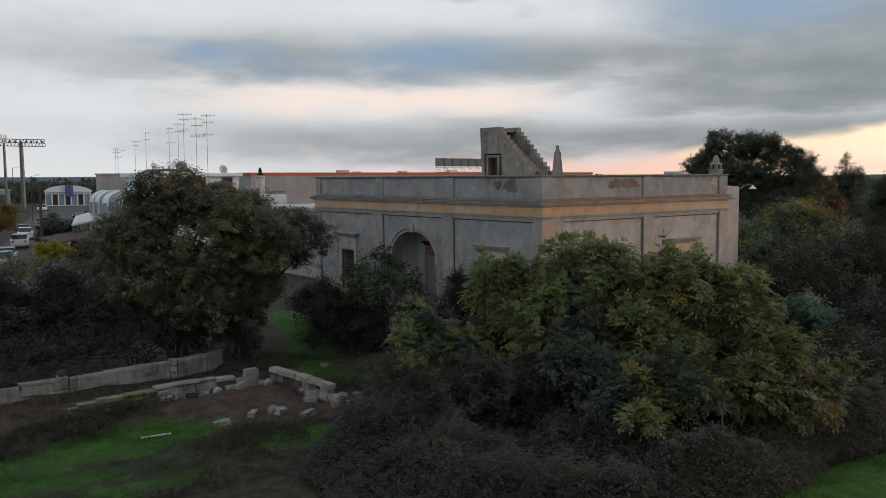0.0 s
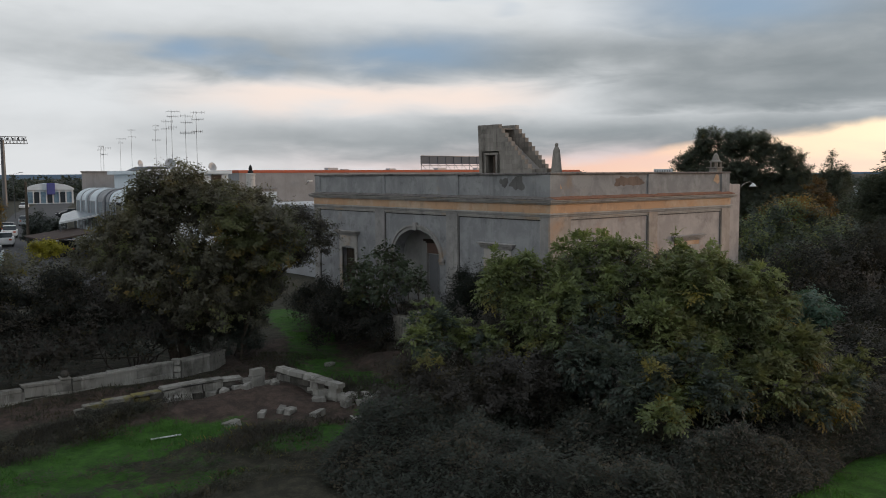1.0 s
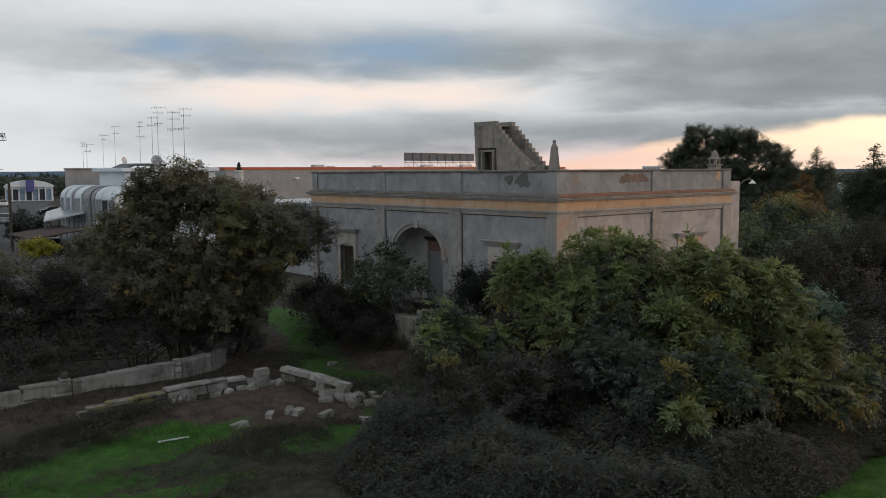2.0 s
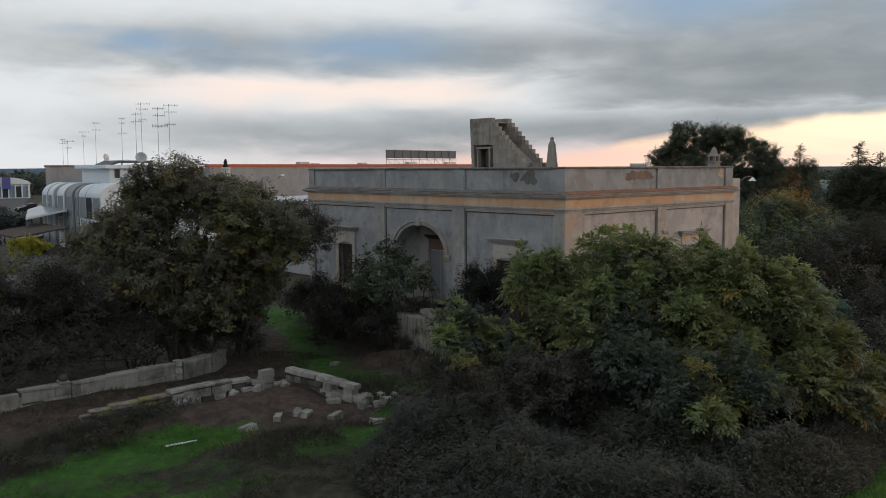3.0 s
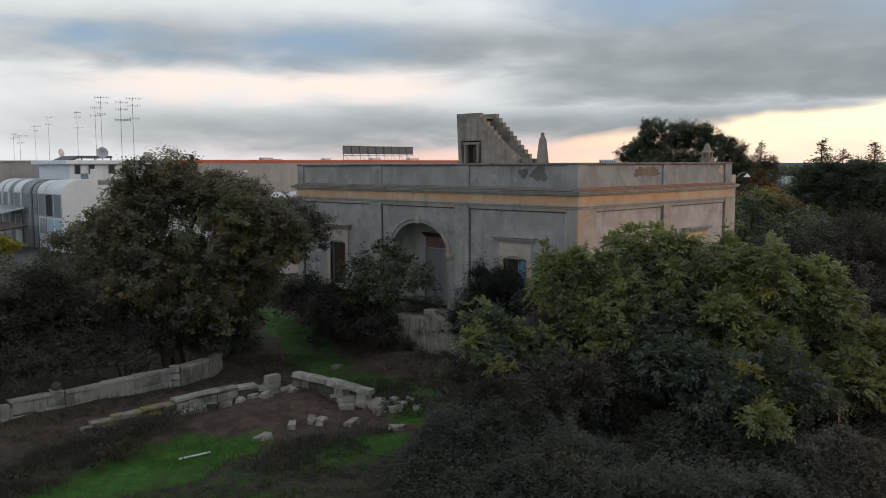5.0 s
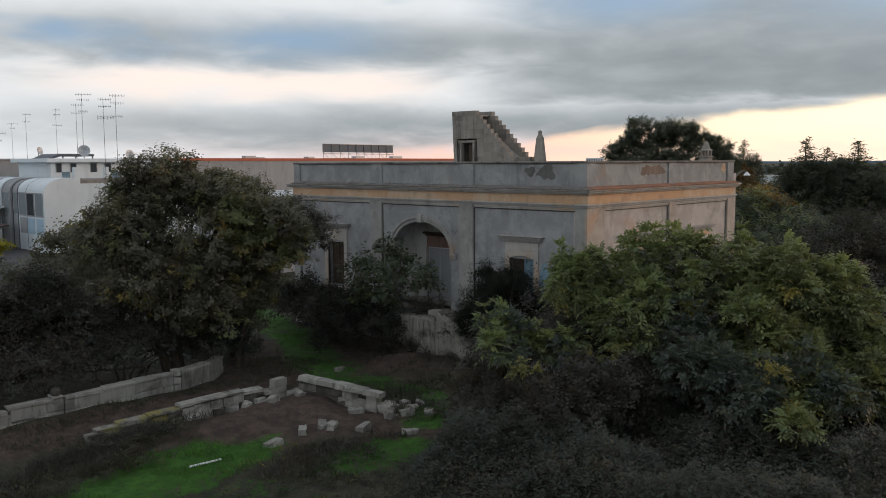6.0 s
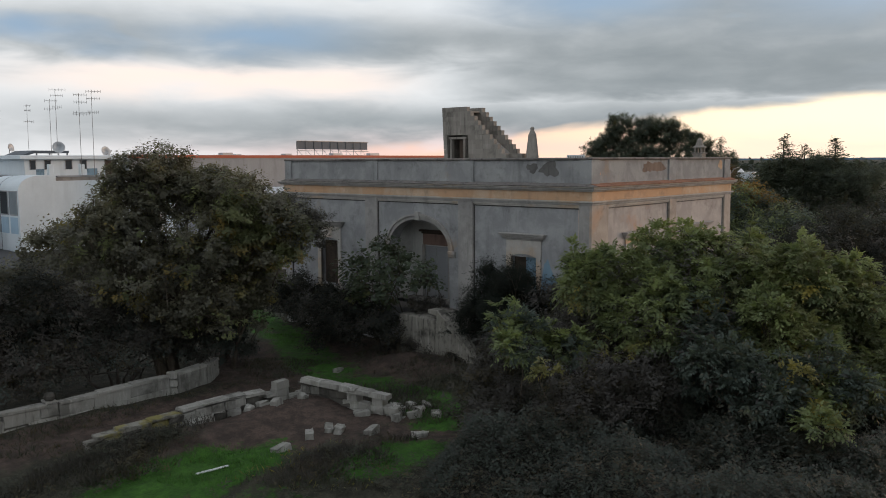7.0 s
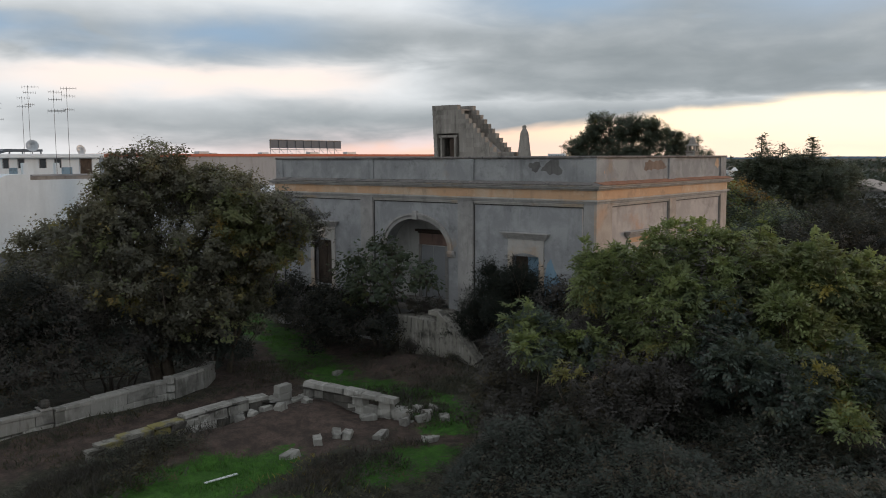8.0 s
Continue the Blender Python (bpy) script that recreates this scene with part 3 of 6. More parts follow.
# plain back and side walls, roof slabs
part("wall", boxes((X0, XE + 2.5, YE - 0.5, YE, 0, 6.6)), PLASTER, villa)
part("wall", boxes((XE - 0.5, XE, Y0 + 0.5, 22.0, 0, 6.0)), PLASTER, villa)
ROOF_Z = 6.45
part("roof", prism([(X0 + 0.42, Y0 + 0.42), (XE - 0.42, Y0 + 0.42), (XE - 0.42, 22.3), (35.1, 22.3), (35.1, 23.7), (37.1, 23.9), (37.1, YE - 0.5), (X0 + 0.42, YE - 0.5)], ROOF_Z - 0.3, ROOF_Z), ROOF, villa)
# rear wing that stands a little further out
part("rear_wing", prism([(XE, 22.0), (35.35, 22.0), (35.35, 23.4), (37.2, 23.6), (37.2, YE - 0.5), (36.9, YE - 0.5), (36.9, 23.9), (34.95, 23.7), (34.95, 22.4), (XE, 22.4)], 0, 6.87), PLASTER_WARM, villa, "plain rear wing with brown stained plaster")

# pilasters of both fronts
for side, spans in (("w", ((21.02, 21.46), (26.05, 26.75), (31.10, 31.78), (36.66, YE))), ("s", ((X0 - PROUD, 22.50), (27.10, 27.66), (32.26, XE)))):
    for i, (a, b) in enumerate(spans):
        if side == "w" and i == 0:
            a = Y0
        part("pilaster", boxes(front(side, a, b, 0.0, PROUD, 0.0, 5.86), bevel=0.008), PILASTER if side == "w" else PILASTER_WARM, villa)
# mouldings above the panels
for side, spans in (("w", ((21.46, 26.05), (26.75, 31.10), (31.78, 36.66))), ("s", ((22.50, 27.10), (27.66, 32.26)))):
    for a, b in spans:
        part("panel_moulding", boxes(front(side, a + 0.02, b - 0.02, 0.0, 0.05, 5.75, 5.80), front(side, a + 0.02, b - 0.02, 0.0, 0.08, 5.80, 5.85), bevel=0.006), PALE, villa, "pale fillet at the head of a wall panel")


# thin dark strips paint in the dirt and recess shade along panel edges
for side, spans in (("w", ((21.46, 26.05), (26.75, 31.10), (31.78, 36.66))), ("s", ((22.50, 27.10), (27.66, 32.26)))):
    for a, b in spans:
        part("panel_groove", boxes(front(side, a + 0.03, b - 0.03, 0.0, 0.012, 5.71, 5.75)), EDGE_SHADE if side == "w" else DARK_PATCH, villa, "dark strip standing for dirt and shade round a wall panel")
        part("panel_groove", boxes(front(side, a, a + 0.05, 0.0, 0.012, 1.5, 5.71)), EDGE_SHADE if side == "w" else DARK_PATCH, villa)
        part("panel_groove", boxes(front(side, b - 0.05, b, 0.0, 0.012, 1.5, 5.71)), EDGE_SHADE if side == "w" else DARK_PATCH, villa)


def band(name, z0, z1, out, mat, label="", bevel=0.01):
    """A course that runs round both fronts."""
    far = out if out > 0.12 else 0.0
    bm = prism([(X0 - out, YE + far), (X0 - out, Y0 - out), (XE + far, Y0 - out), (XE + far, Y0), (X0, Y0), (X0, YE + far)], z0, z1)
    bmesh.ops.bevel(bm, geom=bm.edges[:], offset=bevel, segments=1, affect="EDGES")
    part(name, bm, mat, villa, label)


band("architrave", 5.86, 5.94, PROUD + 0.02, PILASTER)
band("architrave_fillet", 5.94, 6.0, PROUD + 0.06, PALE, "pale stone fillet")
band("frieze", 6.0, 6.31, PROUD + 0.012, OCHRE, "peeling ochre painted frieze")
band("cornice_lower", 6.31, 6.36, 0.16, PALE)
band("cornice", 6.36, 6.43, 0.24, PILASTER, "projecting weathered cornice")
band("cornice_edge", 6.43, 6.48, 0.28, PALE)
# tiles on the cornice
tile = boxes((0, 0.205, -0.36, 0, 0, 0.022), bevel=0.004)
tm = bpy.data.meshes.new("cornice_tile")
tile.to_mesh(tm), tile.free(), tm.materials.append(TERRACOTTA)
cap = thing("cornice_capping", (0, 0, 0), "terracotta tile capping on the cornice")
cap.parent = villa
for i in range(54):
    ob = link("cornice_tile", tm, cap)
    ob.matrix_basis = Matrix.Translation((X0 - 0.06 + i * 0.212, Y0 + 0.03, 6.565 + random.uniform(0, 0.01))) @ Euler((radians(14), 0, random.uniform(-0.01, 0.01))).to_matrix().to_4x4()
tm_grey = tm.copy()
tm_grey.materials[0] = MOSSY
for i in range(75):
    ob = link("cornice_tile", tm_grey, cap)
    ob.matrix_basis = Matrix.Translation((X0 + 0.03, Y0 + i * 0.212 + 0.22, 6.565 + random.uniform(0, 0.01))) @ Euler((0, radians(-14), 0)).to_matrix().to_4x4() @ Euler((0, 0, radians(-90))).to_matrix().to_4x4()
hip = bmesh.new()
a, b, c, d = [hip.verts.new(p) for p in ((X0 - 0.31, Y0 - 0.31, 6.483), (X0 - 0.05, Y0 - 0.31, 6.483), (X0 + 0.04, Y0 + 0.04, 6.588), (X0 - 0.31, Y0 + 0.03, 6.483))]
hip.faces.new((a, b, c)), hip.faces.new((a, c, d)), hip.faces.new((a, d, b)), hip.faces.new((b, d, c))
part("hip_tile", hip, MOSSY, cap)
# parapet with shallow piers and a coping
part("parapet", boxes((X0 + 0.02, X0 + 0.42, Y0 + 0.02, YE - 0.06, 6.3, 7.37)), PARAPET, villa, "grey stained parapet")
part("parapet", boxes((X0 + 0.42, XE - 0.02, Y0 + 0.02, Y0 + 0.42, 6.3, 7.37)), PARAPET, villa, "grey stained parapet with ochre traces")
part("parapet", boxes((XE - 0.42, XE - 0.02, Y0 + 0.42, 22.0, 6.3, 7.37)), PARAPET, villa)
part("parapet", boxes((X0 + 0.42, 35.3, YE - 0.46, YE - 0.06, 6.6, 7.37)), PARAPET, villa)
cop = prism([(X0 - 0.06, YE), (X0 - 0.06, Y0 - 0.06), (XE + 0.05, Y0 - 0.06), (XE + 0.05, Y0 + 0.48), (X0 + 0.48, Y0 + 0.48), (X0 + 0.48, YE)], 7.37, 7.45)
bmesh.ops.bevel(cop, geom=cop.edges[:], offset=0.02, segments=1, affect="EDGES")
part("coping", cop, MOSSY, villa, "worn stone coping")
for side, us in (("w", ((21.06, 21.50), (26.05, 26.75), (31.10, 31.78), (36.62, YE - 0.04))), ("s", ((X0 - 0.05, 22.0), (27.10, 27.66), (32.28, XE)))):
    for a, b in us:
        part("parapet_pier", boxes(front(side, a, b, -0.03, 0.035, 6.5, 7.365), bevel=0.008), PARAPET, villa)
# bare plaster patches where the render fell away
for side, spots in (("w", ((23.45, 7.10, 0.26, 0.2), (22.75, 7.06, 0.42, 0.27))), ("s", ((25.55, 7.09, 0.6, 0.2), (26.3, 7.1, 0.58, 0.19), (31.95, 7.12, 0.24, 0.2), (21.9, 7.0, 0.2, 0.3)))):
    for u, z, a, b in spots:
        pts = []
        for k in range(18):
            t = 2 * math.pi * k / 18
            r = 0.9 + 0.15 * math.sin(3 * t + u * 7) + random.uniform(-0.22, 0.22)
            pts.append((u + a * r * math.cos(t), min(7.34, z + b * r * math.sin(t))))
        bm, lay = bmesh.new(), X0 + 0.014 if side == "w" else Y0 + 0.014
        at3 = [bm.verts.new((lay, p, q) if side == "w" else (p, lay, q)) for p, q in pts]
        mid = bm.verts.new((lay - 0.003, u, z) if side == "w" else (u, lay - 0.003, z))
        for k in range(18):
            bm.faces.new((at3[k], at3[(k + 1) % 18], mid))
        part("bare_patch", bm, {"w": DARK_PATCH, "s": OCHRE if u > 31 or u < 22 else BARE}[side], villa, "patch where the render has fallen away")


def window(side, u, half, top, style):
    """A window with surround, segmental head, moulded hood and a fill set back in the wall."""
    w = thing("window")
    w.parent = villa
    part("surround", boxes(front(side, u - half - 0.20, u - half, -0.1, 0.06, WIN_LOW - 0.1, top + 0.10), bevel=0.01), PALE, w)
    part("surround", boxes(front(side, u + half, u + half + 0.20, -0.1, 0.06, WIN_LOW - 0.1, top + 0.10), bevel=0.01), PALE, w)
    rise, k, hz = 0.12, 10, top + (0.52 if side == "w" else 0.40)
    pts = [(u + half * (2 * i / k - 1), top - 0.10 + rise * (1 - (2 * i / k - 1) ** 2)) for i in range(k + 1)]
    pts = [(u - half - 0.2, top + 0.1), (u - half - 0.001, top + 0.1), (u - half - 0.001, top - 0.10)] + pts[1:-1] + [(u + half + 0.001, top - 0.10), (u + half + 0.001, top + 0.1), (u + half + 0.2, top + 0.1), (u + half + 0.2, top + 0.2), (u - half - 0.2, top + 0.2)]
    at = (X0 - 0.06, X0 + 0.3) if side == "w" else (Y0 - 0.06, Y0 + 0.3)
    part("head", prism(pts, *at, "x" if side == "w" else "y"), PALE, w)
    part("panel", boxes(front(side, u - half - 0.20, u + half + 0.20, 0, 0.05, top + 0.2, hz), bevel=0.01), PALE if side == "w" else OCHRE, w, "plain panel under the hood")
    part("hood", boxes(front(side, u - half - 0.34, u + half + 0.34, 0, 0.13, hz + 0.04, hz + 0.11), front(side, u - half - 0.40, u + half + 0.40, 0, 0.20, hz + 0.11, hz + 0.18), front(side, u - half - 0.44, u + half + 0.44, 0, 0.25, hz + 0.18, hz + 0.225), front(side, u - half - 0.26, u + half + 0.26, 0, 0.08, hz - 0.02, hz + 0.04), bevel=0.012), PILASTER, w, "moulded stone hood")
    part("sill", boxes(front(side, u - half - 0.28, u + half + 0.28, -0.1, 0.14, WIN_LOW - 0.2, WIN_LOW - 0.08), bevel=0.012), PALE, w)
    if style == "blue":
        for a, b, m in ((-half, -0.03, DARK_WOOD), (0.03, half, BLUE_PAINT)):
            sh = part("shutter", boxes(front(side, u - b, u - a, -0.24, -0.20, WIN_LOW, top + 0.03), bevel=0.006), m if side == "w" else BLIND, w)
            for r in range(4):
                part("rail", boxes(front(side, u - b + 0.03, u - a - 0.03, -0.20, -0.185, WIN_LOW + 0.05 + 0.58 * r, WIN_LOW + 0.13 + 0.58 * r)), m, sh)
        part("mullion", boxes(front(side, u - 0.03, u + 0.03, -0.25, -0.17, WIN_LOW, top + 0.03), bevel=0.004), BLUE_PAINT, w)
    elif style == "wood":
        for a, b in ((-half, -0.01), (0.01, half)):
            sh = part("shutter", boxes(front(side, u + a, u + b, -0.26, -0.22, WIN_LOW, top + 0.03), bevel=0.006), DARK_WOOD, w, "dark wooden shutter")
            for r in range(18):
                part("slat", boxes(front(side, u + a + 0.05, u + b - 0.05, -0.22, -0.205, WIN_LOW + 0.08 + 0.1 * r, WIN_LOW + 0.15 + 0.1 * r)), DARK_WOOD, sh)
    else:
        part("dark_backing", boxes(front(side, u - half, u + half, -0.34, -0.30, WIN_LOW, top + 0.03)), VOID, w)
        for r in range(11):
            z = WIN_LOW + 0.05 + 0.19 * r
            if z > top - 0.12 or r in (8,):
                continue
            part("blind_slat", boxes(front(side, u - half + 0.02, u + half - 0.02, -0.25, -0.22, z, z + 0.165), bevel=0.004), BLIND, w)
    return w


window("w", W_WIN[0], WIN_H, WIN_TOP + 0.1, "wood")
window("w", W_WIN[1], WIN_H, WIN_TOP + 0.1, "blue")
for u in S_WIN:
    window("s", u, 0.66, 4.2, "blind")
# sprayed blue paint beside the window
pts = [(22.15, 2.2), (23.1, 2.2), (23.05, 3.0), (22.9, 3.75), (22.75, 3.95), (22.62, 3.6), (22.45, 3.3), (22.2, 2.9)]
part("paint_patch", prism(pts, X0 - 0.004, X0 + 0.01, "x"), BLUE_PAINT, villa, "patch of faded pale blue paint")
# lamp on the rear wing
lamp = thing("wall_lamp", (35.35, 22.0, 6.7), "small white street lamp on a bracket on the villa's wing", "lamp")
tube_part("bracket", [[(Vector((0, 0, 0)), 0.02), (Vector((0.35, -0.02, 0.2)), 0.02), (Vector((0.75, -0.05, 0.27)), 0.018), (Vector((1.0, -0.08, 0.2)), 0.018)]], STEEL, lamp)
part("shade", lathe([(0.03, 0.16), (0.06, 0.12), (0.17, 0.0), (0.16, -0.01)], 14, (1.0, -0.08, 0.05)), WHITE, lamp, "white enamel cone shade")

# chimney on the wing's roof
ch = thing("chimney", (36.6, 24.1, 6.42), "square plastered chimney with a pointed cap", "chimney")
part("stack", boxes((-0.24, 0.24, -0.24, 0.24, 0, 1.2), bevel=0.03), TUFA, ch)
part("collar", boxes((-0.29, 0.29, -0.29, 0.29, 1.2, 1.26), bevel=0.02), TUFA, ch)
for a in (-0.2, 0.12):
    for b in (-0.2, 0.12):
        part("cap_post", boxes((a, a + 0.08, b, b + 0.08, 1.26, 1.5)), TUFA, ch)
part("cap", lathe([(0.34, 1.5), (0.32, 1.54), (0.2, 1.6), (0.16, 1.72), (0.12, 1.85), (0.03, 1.97)], 10), TUFA, ch)

# ---- block walls: each block is a piece ----
def block_mesh(name, l, d, h, mat, rough=0.012, edge=0.018):
    bm = boxes((-l / 2, l / 2, -d / 2, d / 2, 0, h), bevel=min(edge, min(l, d, h) * 0.12), wobble=rough)
    m = bpy.data.meshes.new(name)
    bmesh.ops.recalc_face_normals(bm, faces=bm.faces)
    bm.to_mesh(m), bm.free(), m.materials.append(mat)
    return m


random.seed(4)
STEP = 0.252
stair_blocks = [block_mesh("block", 0.498, 0.28, STEP - 0.002, TUFA, 0.004, 0.006) for _ in range(4)]
half_blocks = [block_mesh("block", 0.245, 0.28, STEP - 0.002, TUFA, 0.004, 0.006) for _ in range(3)]
house = thing("stair_house", (32.7, 33.0, ROOF_Z), "tufa block stair house with stepped flank walls on the roof", "stair house")


def flank(x, door_at=None, name="flank_wall"):
    w = thing(name)
    w.parent = house
    for row in range(15):
        z = row * STEP
        y1 = 4.15 if row < 15 else 0
        y0 = -0.15 + max(0, row - 4) * 0.262
        y = y0 + (0.0 if row % 2 else 0.0)
        first = row % 2 == 1
        while y < y1 - 0.1:
            l = 0.25 if first else 0.5
            first = False
            if y + l > y1 + 0.01:
                l = 0.25
            gone = door_at and door_at[0] < y + l / 2 < door_at[1] and z < door_at[2]
            if not gone:
                ob = link("block", random.choice(stair_blocks if l == 0.5 else half_blocks), w)
                ob.matrix_basis = pose(x + random.uniform(-0.008, 0.008), y + l / 2, z, 0, 0, 90 + random.choice((0, 180)))
            y += l


flank(0.0, (2.55, 3.65, 2.05))
flank(1.35)
back = thing("back_wall")
back.parent = house
for row in range(15):
    for k in range(2 if row % 2 else 3):
        ob = link("block", random.choice(stair_blocks), back)
        ob.matrix_basis = pose(0.30 + 0.5 * k + (0.12 if row % 2 else -0.05), 4.0, row * STEP)
part("stair_flight", prism([(0.0, 0.9), (3.3, 3.3), (3.95, 3.3), (3.95, 3.1), (3.3, 3.1), (0.0, 0.7)], 0.15, 1.2, "x"), ROOF, house)
part("roof_slab", boxes((-0.02, 1.37, 2.6, 4.1, 3.50, 3.58), bevel=0.01), TUFA, house)
part("door_leaf", boxes((0.12, 0.16, 2.72, 3.2, 0.0, 2.0), bevel=0.01), DARK_WOOD, house, "dark recessed plank door")
for y in (2.58, 3.52):
    part("door_jamb", boxes((-0.17, 0.05, y, y + 0.12, 0.0, 2.05), bevel=0.01), TUFA, house)
part("lintel", boxes((-0.16, 0.1, 2.5, 3.72, 2.05, 2.18), bevel=0.01), TUFA, house)

ob_ = thing("obelisk", (33.3, 31.7, ROOF_Z), "tapered stone obelisk finial on a low block wall", "finial")
part("shaft", lathe([(0.42, 0.9), (0.41, 1.05), (0.25, 2.2), (0.22, 2.26), (0.14, 2.38), (0.12, 2.44), (0.13, 2.56), (0.04, 2.62)], 4), TUFA, ob_)
part("base", boxes((-0.42, 0.42, -0.45, 0.45, 0, 1.0), (-0.3, 0.3, 0.45, 1.4, 0, 1.25), (-0.3, 0.3, -0.95, -0.45, 0, 0.6), bevel=0.02), TUFA, ob_)

# ---- old outside stair below the arch ----
ex = thing("outside_stair", (20.2, 27.4, 0), "broken plastered outside stair with a sloping parapet", "stair")
part("landing", boxes((-0.35, 1.3, -0.9, 1.0, 0, 1.66), bevel=0.09, wobble=0.055), STAINED, ex)
part("parapet", prism([(-2.75, 0.0), (-0.9, 0.0), (-0.9, 1.80), (-1.0, 1.78), (-2.35, 0.70), (-2.75, 0.38)], -0.36, -0.08, "x"), STAINED, ex, "sloping pale stair parapet")
part("parapet_coping", prism([(-2.8, 0.42), (-2.37, 0.86), (-1.02, 1.95), (-0.6, 1.96), (-0.6, 1.82), (-1.0, 1.79), (-2.34, 0.70), (-2.75, 0.32)], -0.46, 0.0, "x"), STAINED, ex, "worn pale coping down the stair")
for k in range(8):
    part("step", boxes((-0.08, 1.25, -2.6 + k * 0.22, -0.9, 0.001 + k * 0.2, 0.2 + k * 0.2), bevel=0.015), ROOF, ex)


# ---- ruined block walls in front ----
random.seed(9)
pale_blocks = [block_mesh("block", 0.49, 0.26, 0.245, TUFA_PALE, 0.02) for _ in range(6)]
pale_half = [block_mesh("block", 0.26, 0.24, 0.22, TUFA_PALE, 0.025) for _ in range(4)]


bw = tagged(thing("boundary_wall"), "low pale tufa block wall at the path", "wall", kind="structure")


def big_course(parent, a, b, rows=2, tall=0.36, sink=0.0):
    """Large worn blocks laid close, with thin coping pieces on top."""
    a, b = Vector((*a, 0)), Vector((*b, 0))
    run, d = (b - a).length, (b - a).normalized()
    turn = math.degrees(math.atan2(d.y, d.x))
    for row in range(rows + 1):
        s = 0.0
        while s < run - 0.05:
            l = min(run - s, random.uniform(0.9, 1.7))
            h = tall if row < rows else 0.09
            p = a + d * (s + l / 2)
            ob = link("block" if row < rows else "coping_piece", block_mesh("block", l - 0.004, 0.30 if row < rows else 0.34, h - 0.002, TUFA_PALE, 0.018, 0.012), parent)
            ob.matrix_basis = pose(p.x, p.y + random.uniform(-0.012, 0.012), -0.08 + min(row, rows) * tall - sink * (1 - (s + l / 2) / run), 0, random.uniform(-0.5, 0.5), turn + random.uniform(-0.8, 0.8))
            s += l


big_course(bw, (3.6, 30.35), (7.60, 30.14), 2, 0.35, 0.40)
big_course(bw, (7.64, 30.14), (11.15, 30.22), 2, 0.335, 0.09)
big_course(bw, (11.48, 30.28), (12.7, 30.55), 2, 0.33)
big_course(bw, (12.72, 30.57), (13.6, 31.25), 2, 0.31)
for x, y, h in ((11.32, 30.22, 0),):
    for r in range(3):
        ob = link("block", random.choice(pale_half), bw)
        ob.matrix_basis = pose(x, y, r * 0.25, random.uniform(-3, 3), random.uniform(-3, 3), random.uniform(-8, 8))
rw = tagged(thing("ruined_wall"), "collapsing low wall of pale tufa blocks", "wall", kind="structure")


def rough_course(parent, a, b, tops, lay=0.235, dark_share=0.12, coping=False):
    """Close-laid courses of uneven blocks up to tops(t) metres, under thin slabs."""
    a, b = Vector((*a, 0)), Vector((*b, 0))
    run, d = (b - a).length, (b - a).normalized()
    turn = math.degrees(math.atan2(d.y, d.x))
    row, z = 0, -0.12
    s = 0.0
    while coping and s < run:
        l = random.uniform(0.55, 0.95)
        p, t = a + d * (s + l / 2), min(1.0, (s + l / 2) / run)
        ob = link("coping_slab", block_mesh("coping_slab", l - 0.012, 0.37, 0.085, LICHEN if p.x < 9.0 else TUFA_PALE, 0.022), parent)
        ob.matrix_basis = pose(p.x, p.y + random.uniform(-0.02, 0.02), tops(t) - 0.05, random.uniform(-1.5, 1.5), random.uniform(-1.5, 0.5), turn + random.uniform(-2, 2))
        s += l
    while z < 0.8:
        s = -random.uniform(0, 0.25)
        while s < run:
            l = random.uniform(0.34, 0.62)
            t = max(0.0, min(1.0, (s + l / 2) / run))
            p = a + d * (s + l / 2)
            left = tops(t) - z - (0.06 if coping else 0.0)
            if left > 0.05 and (row < 2 or random.random() > 0.04):
                h = min(lay, left)
                stone = LICHEN if p.y > 26 and p.x < 9.2 and random.random() < 0.8 else TUFA_DARK if random.random() < dark_share else TUFA_PALE
                ob = link("block" if h > 0.14 else "coping_slab", block_mesh("block", l - 0.006, 0.30 if h > 0.14 else 0.35, h - 0.003, stone, 0.03), parent)
                ob.matrix_basis = pose(p.x + random.uniform(-0.02, 0.02), p.y + random.uniform(-0.025, 0.025), z, random.uniform(-1.2, 1.2), random.uniform(-1, 1), turn + random.uniform(-3, 3))
            s += l
        z += lay
        row += 1


rough_course(rw, (7.0, 26.66), (12.25, 26.5), lambda t: 0.47 + 0.15 * min(1, t * 1.8) - (0.16 if t > 0.93 else 0) + 0.06 * (0.5 < t < 0.86), 0.235, 0.3, True)
rough_course(rw, (12.95, 26.38), (13.5, 26.3), lambda t: 0.36)
# nearly all dark blocks: stain and the shade below the slabs put into colour
rough_course(rw, (13.50, 26.2), (13.82, 24.6), lambda t: 0.655, 0.235, 0.85)
rough_course(rw, (13.78, 24.55), (14.05, 23.0), lambda t: 0.60 - (0.2 if t > 0.9 else 0), 0.235, 0.0)
# thick coping slabs left on the short stretch
for x, y, z, l, t in ((13.47, 25.85, 0.655, 0.75, 1.0), (13.58, 25.12, 0.64, 0.7, 1.5), (13.70, 24.47, 0.62, 0.6, 2), (13.80, 23.92, 0.60, 0.5, 2), (13.9, 23.38, 0.57, 0.6, 3)):
    ob = link("coping_slab", block_mesh("coping_slab", l, 0.34, 0.16, TUFA_PALE, 0.028), rw)
    ob.matrix_basis = pose(x, y, z, 0, t, -80)
bp = thing("block_pillar", (12.62, 26.42, 0.17), "short stub of stacked pale blocks", "pillar")
for r in range(3):
    ob = link("block", random.choice(pale_blocks), bp)
    ob.matrix_basis = pose(0.02 * r, 0, r * 0.225 - 0.03, random.uniform(-2, 2), 0, random.uniform(-6, 6))
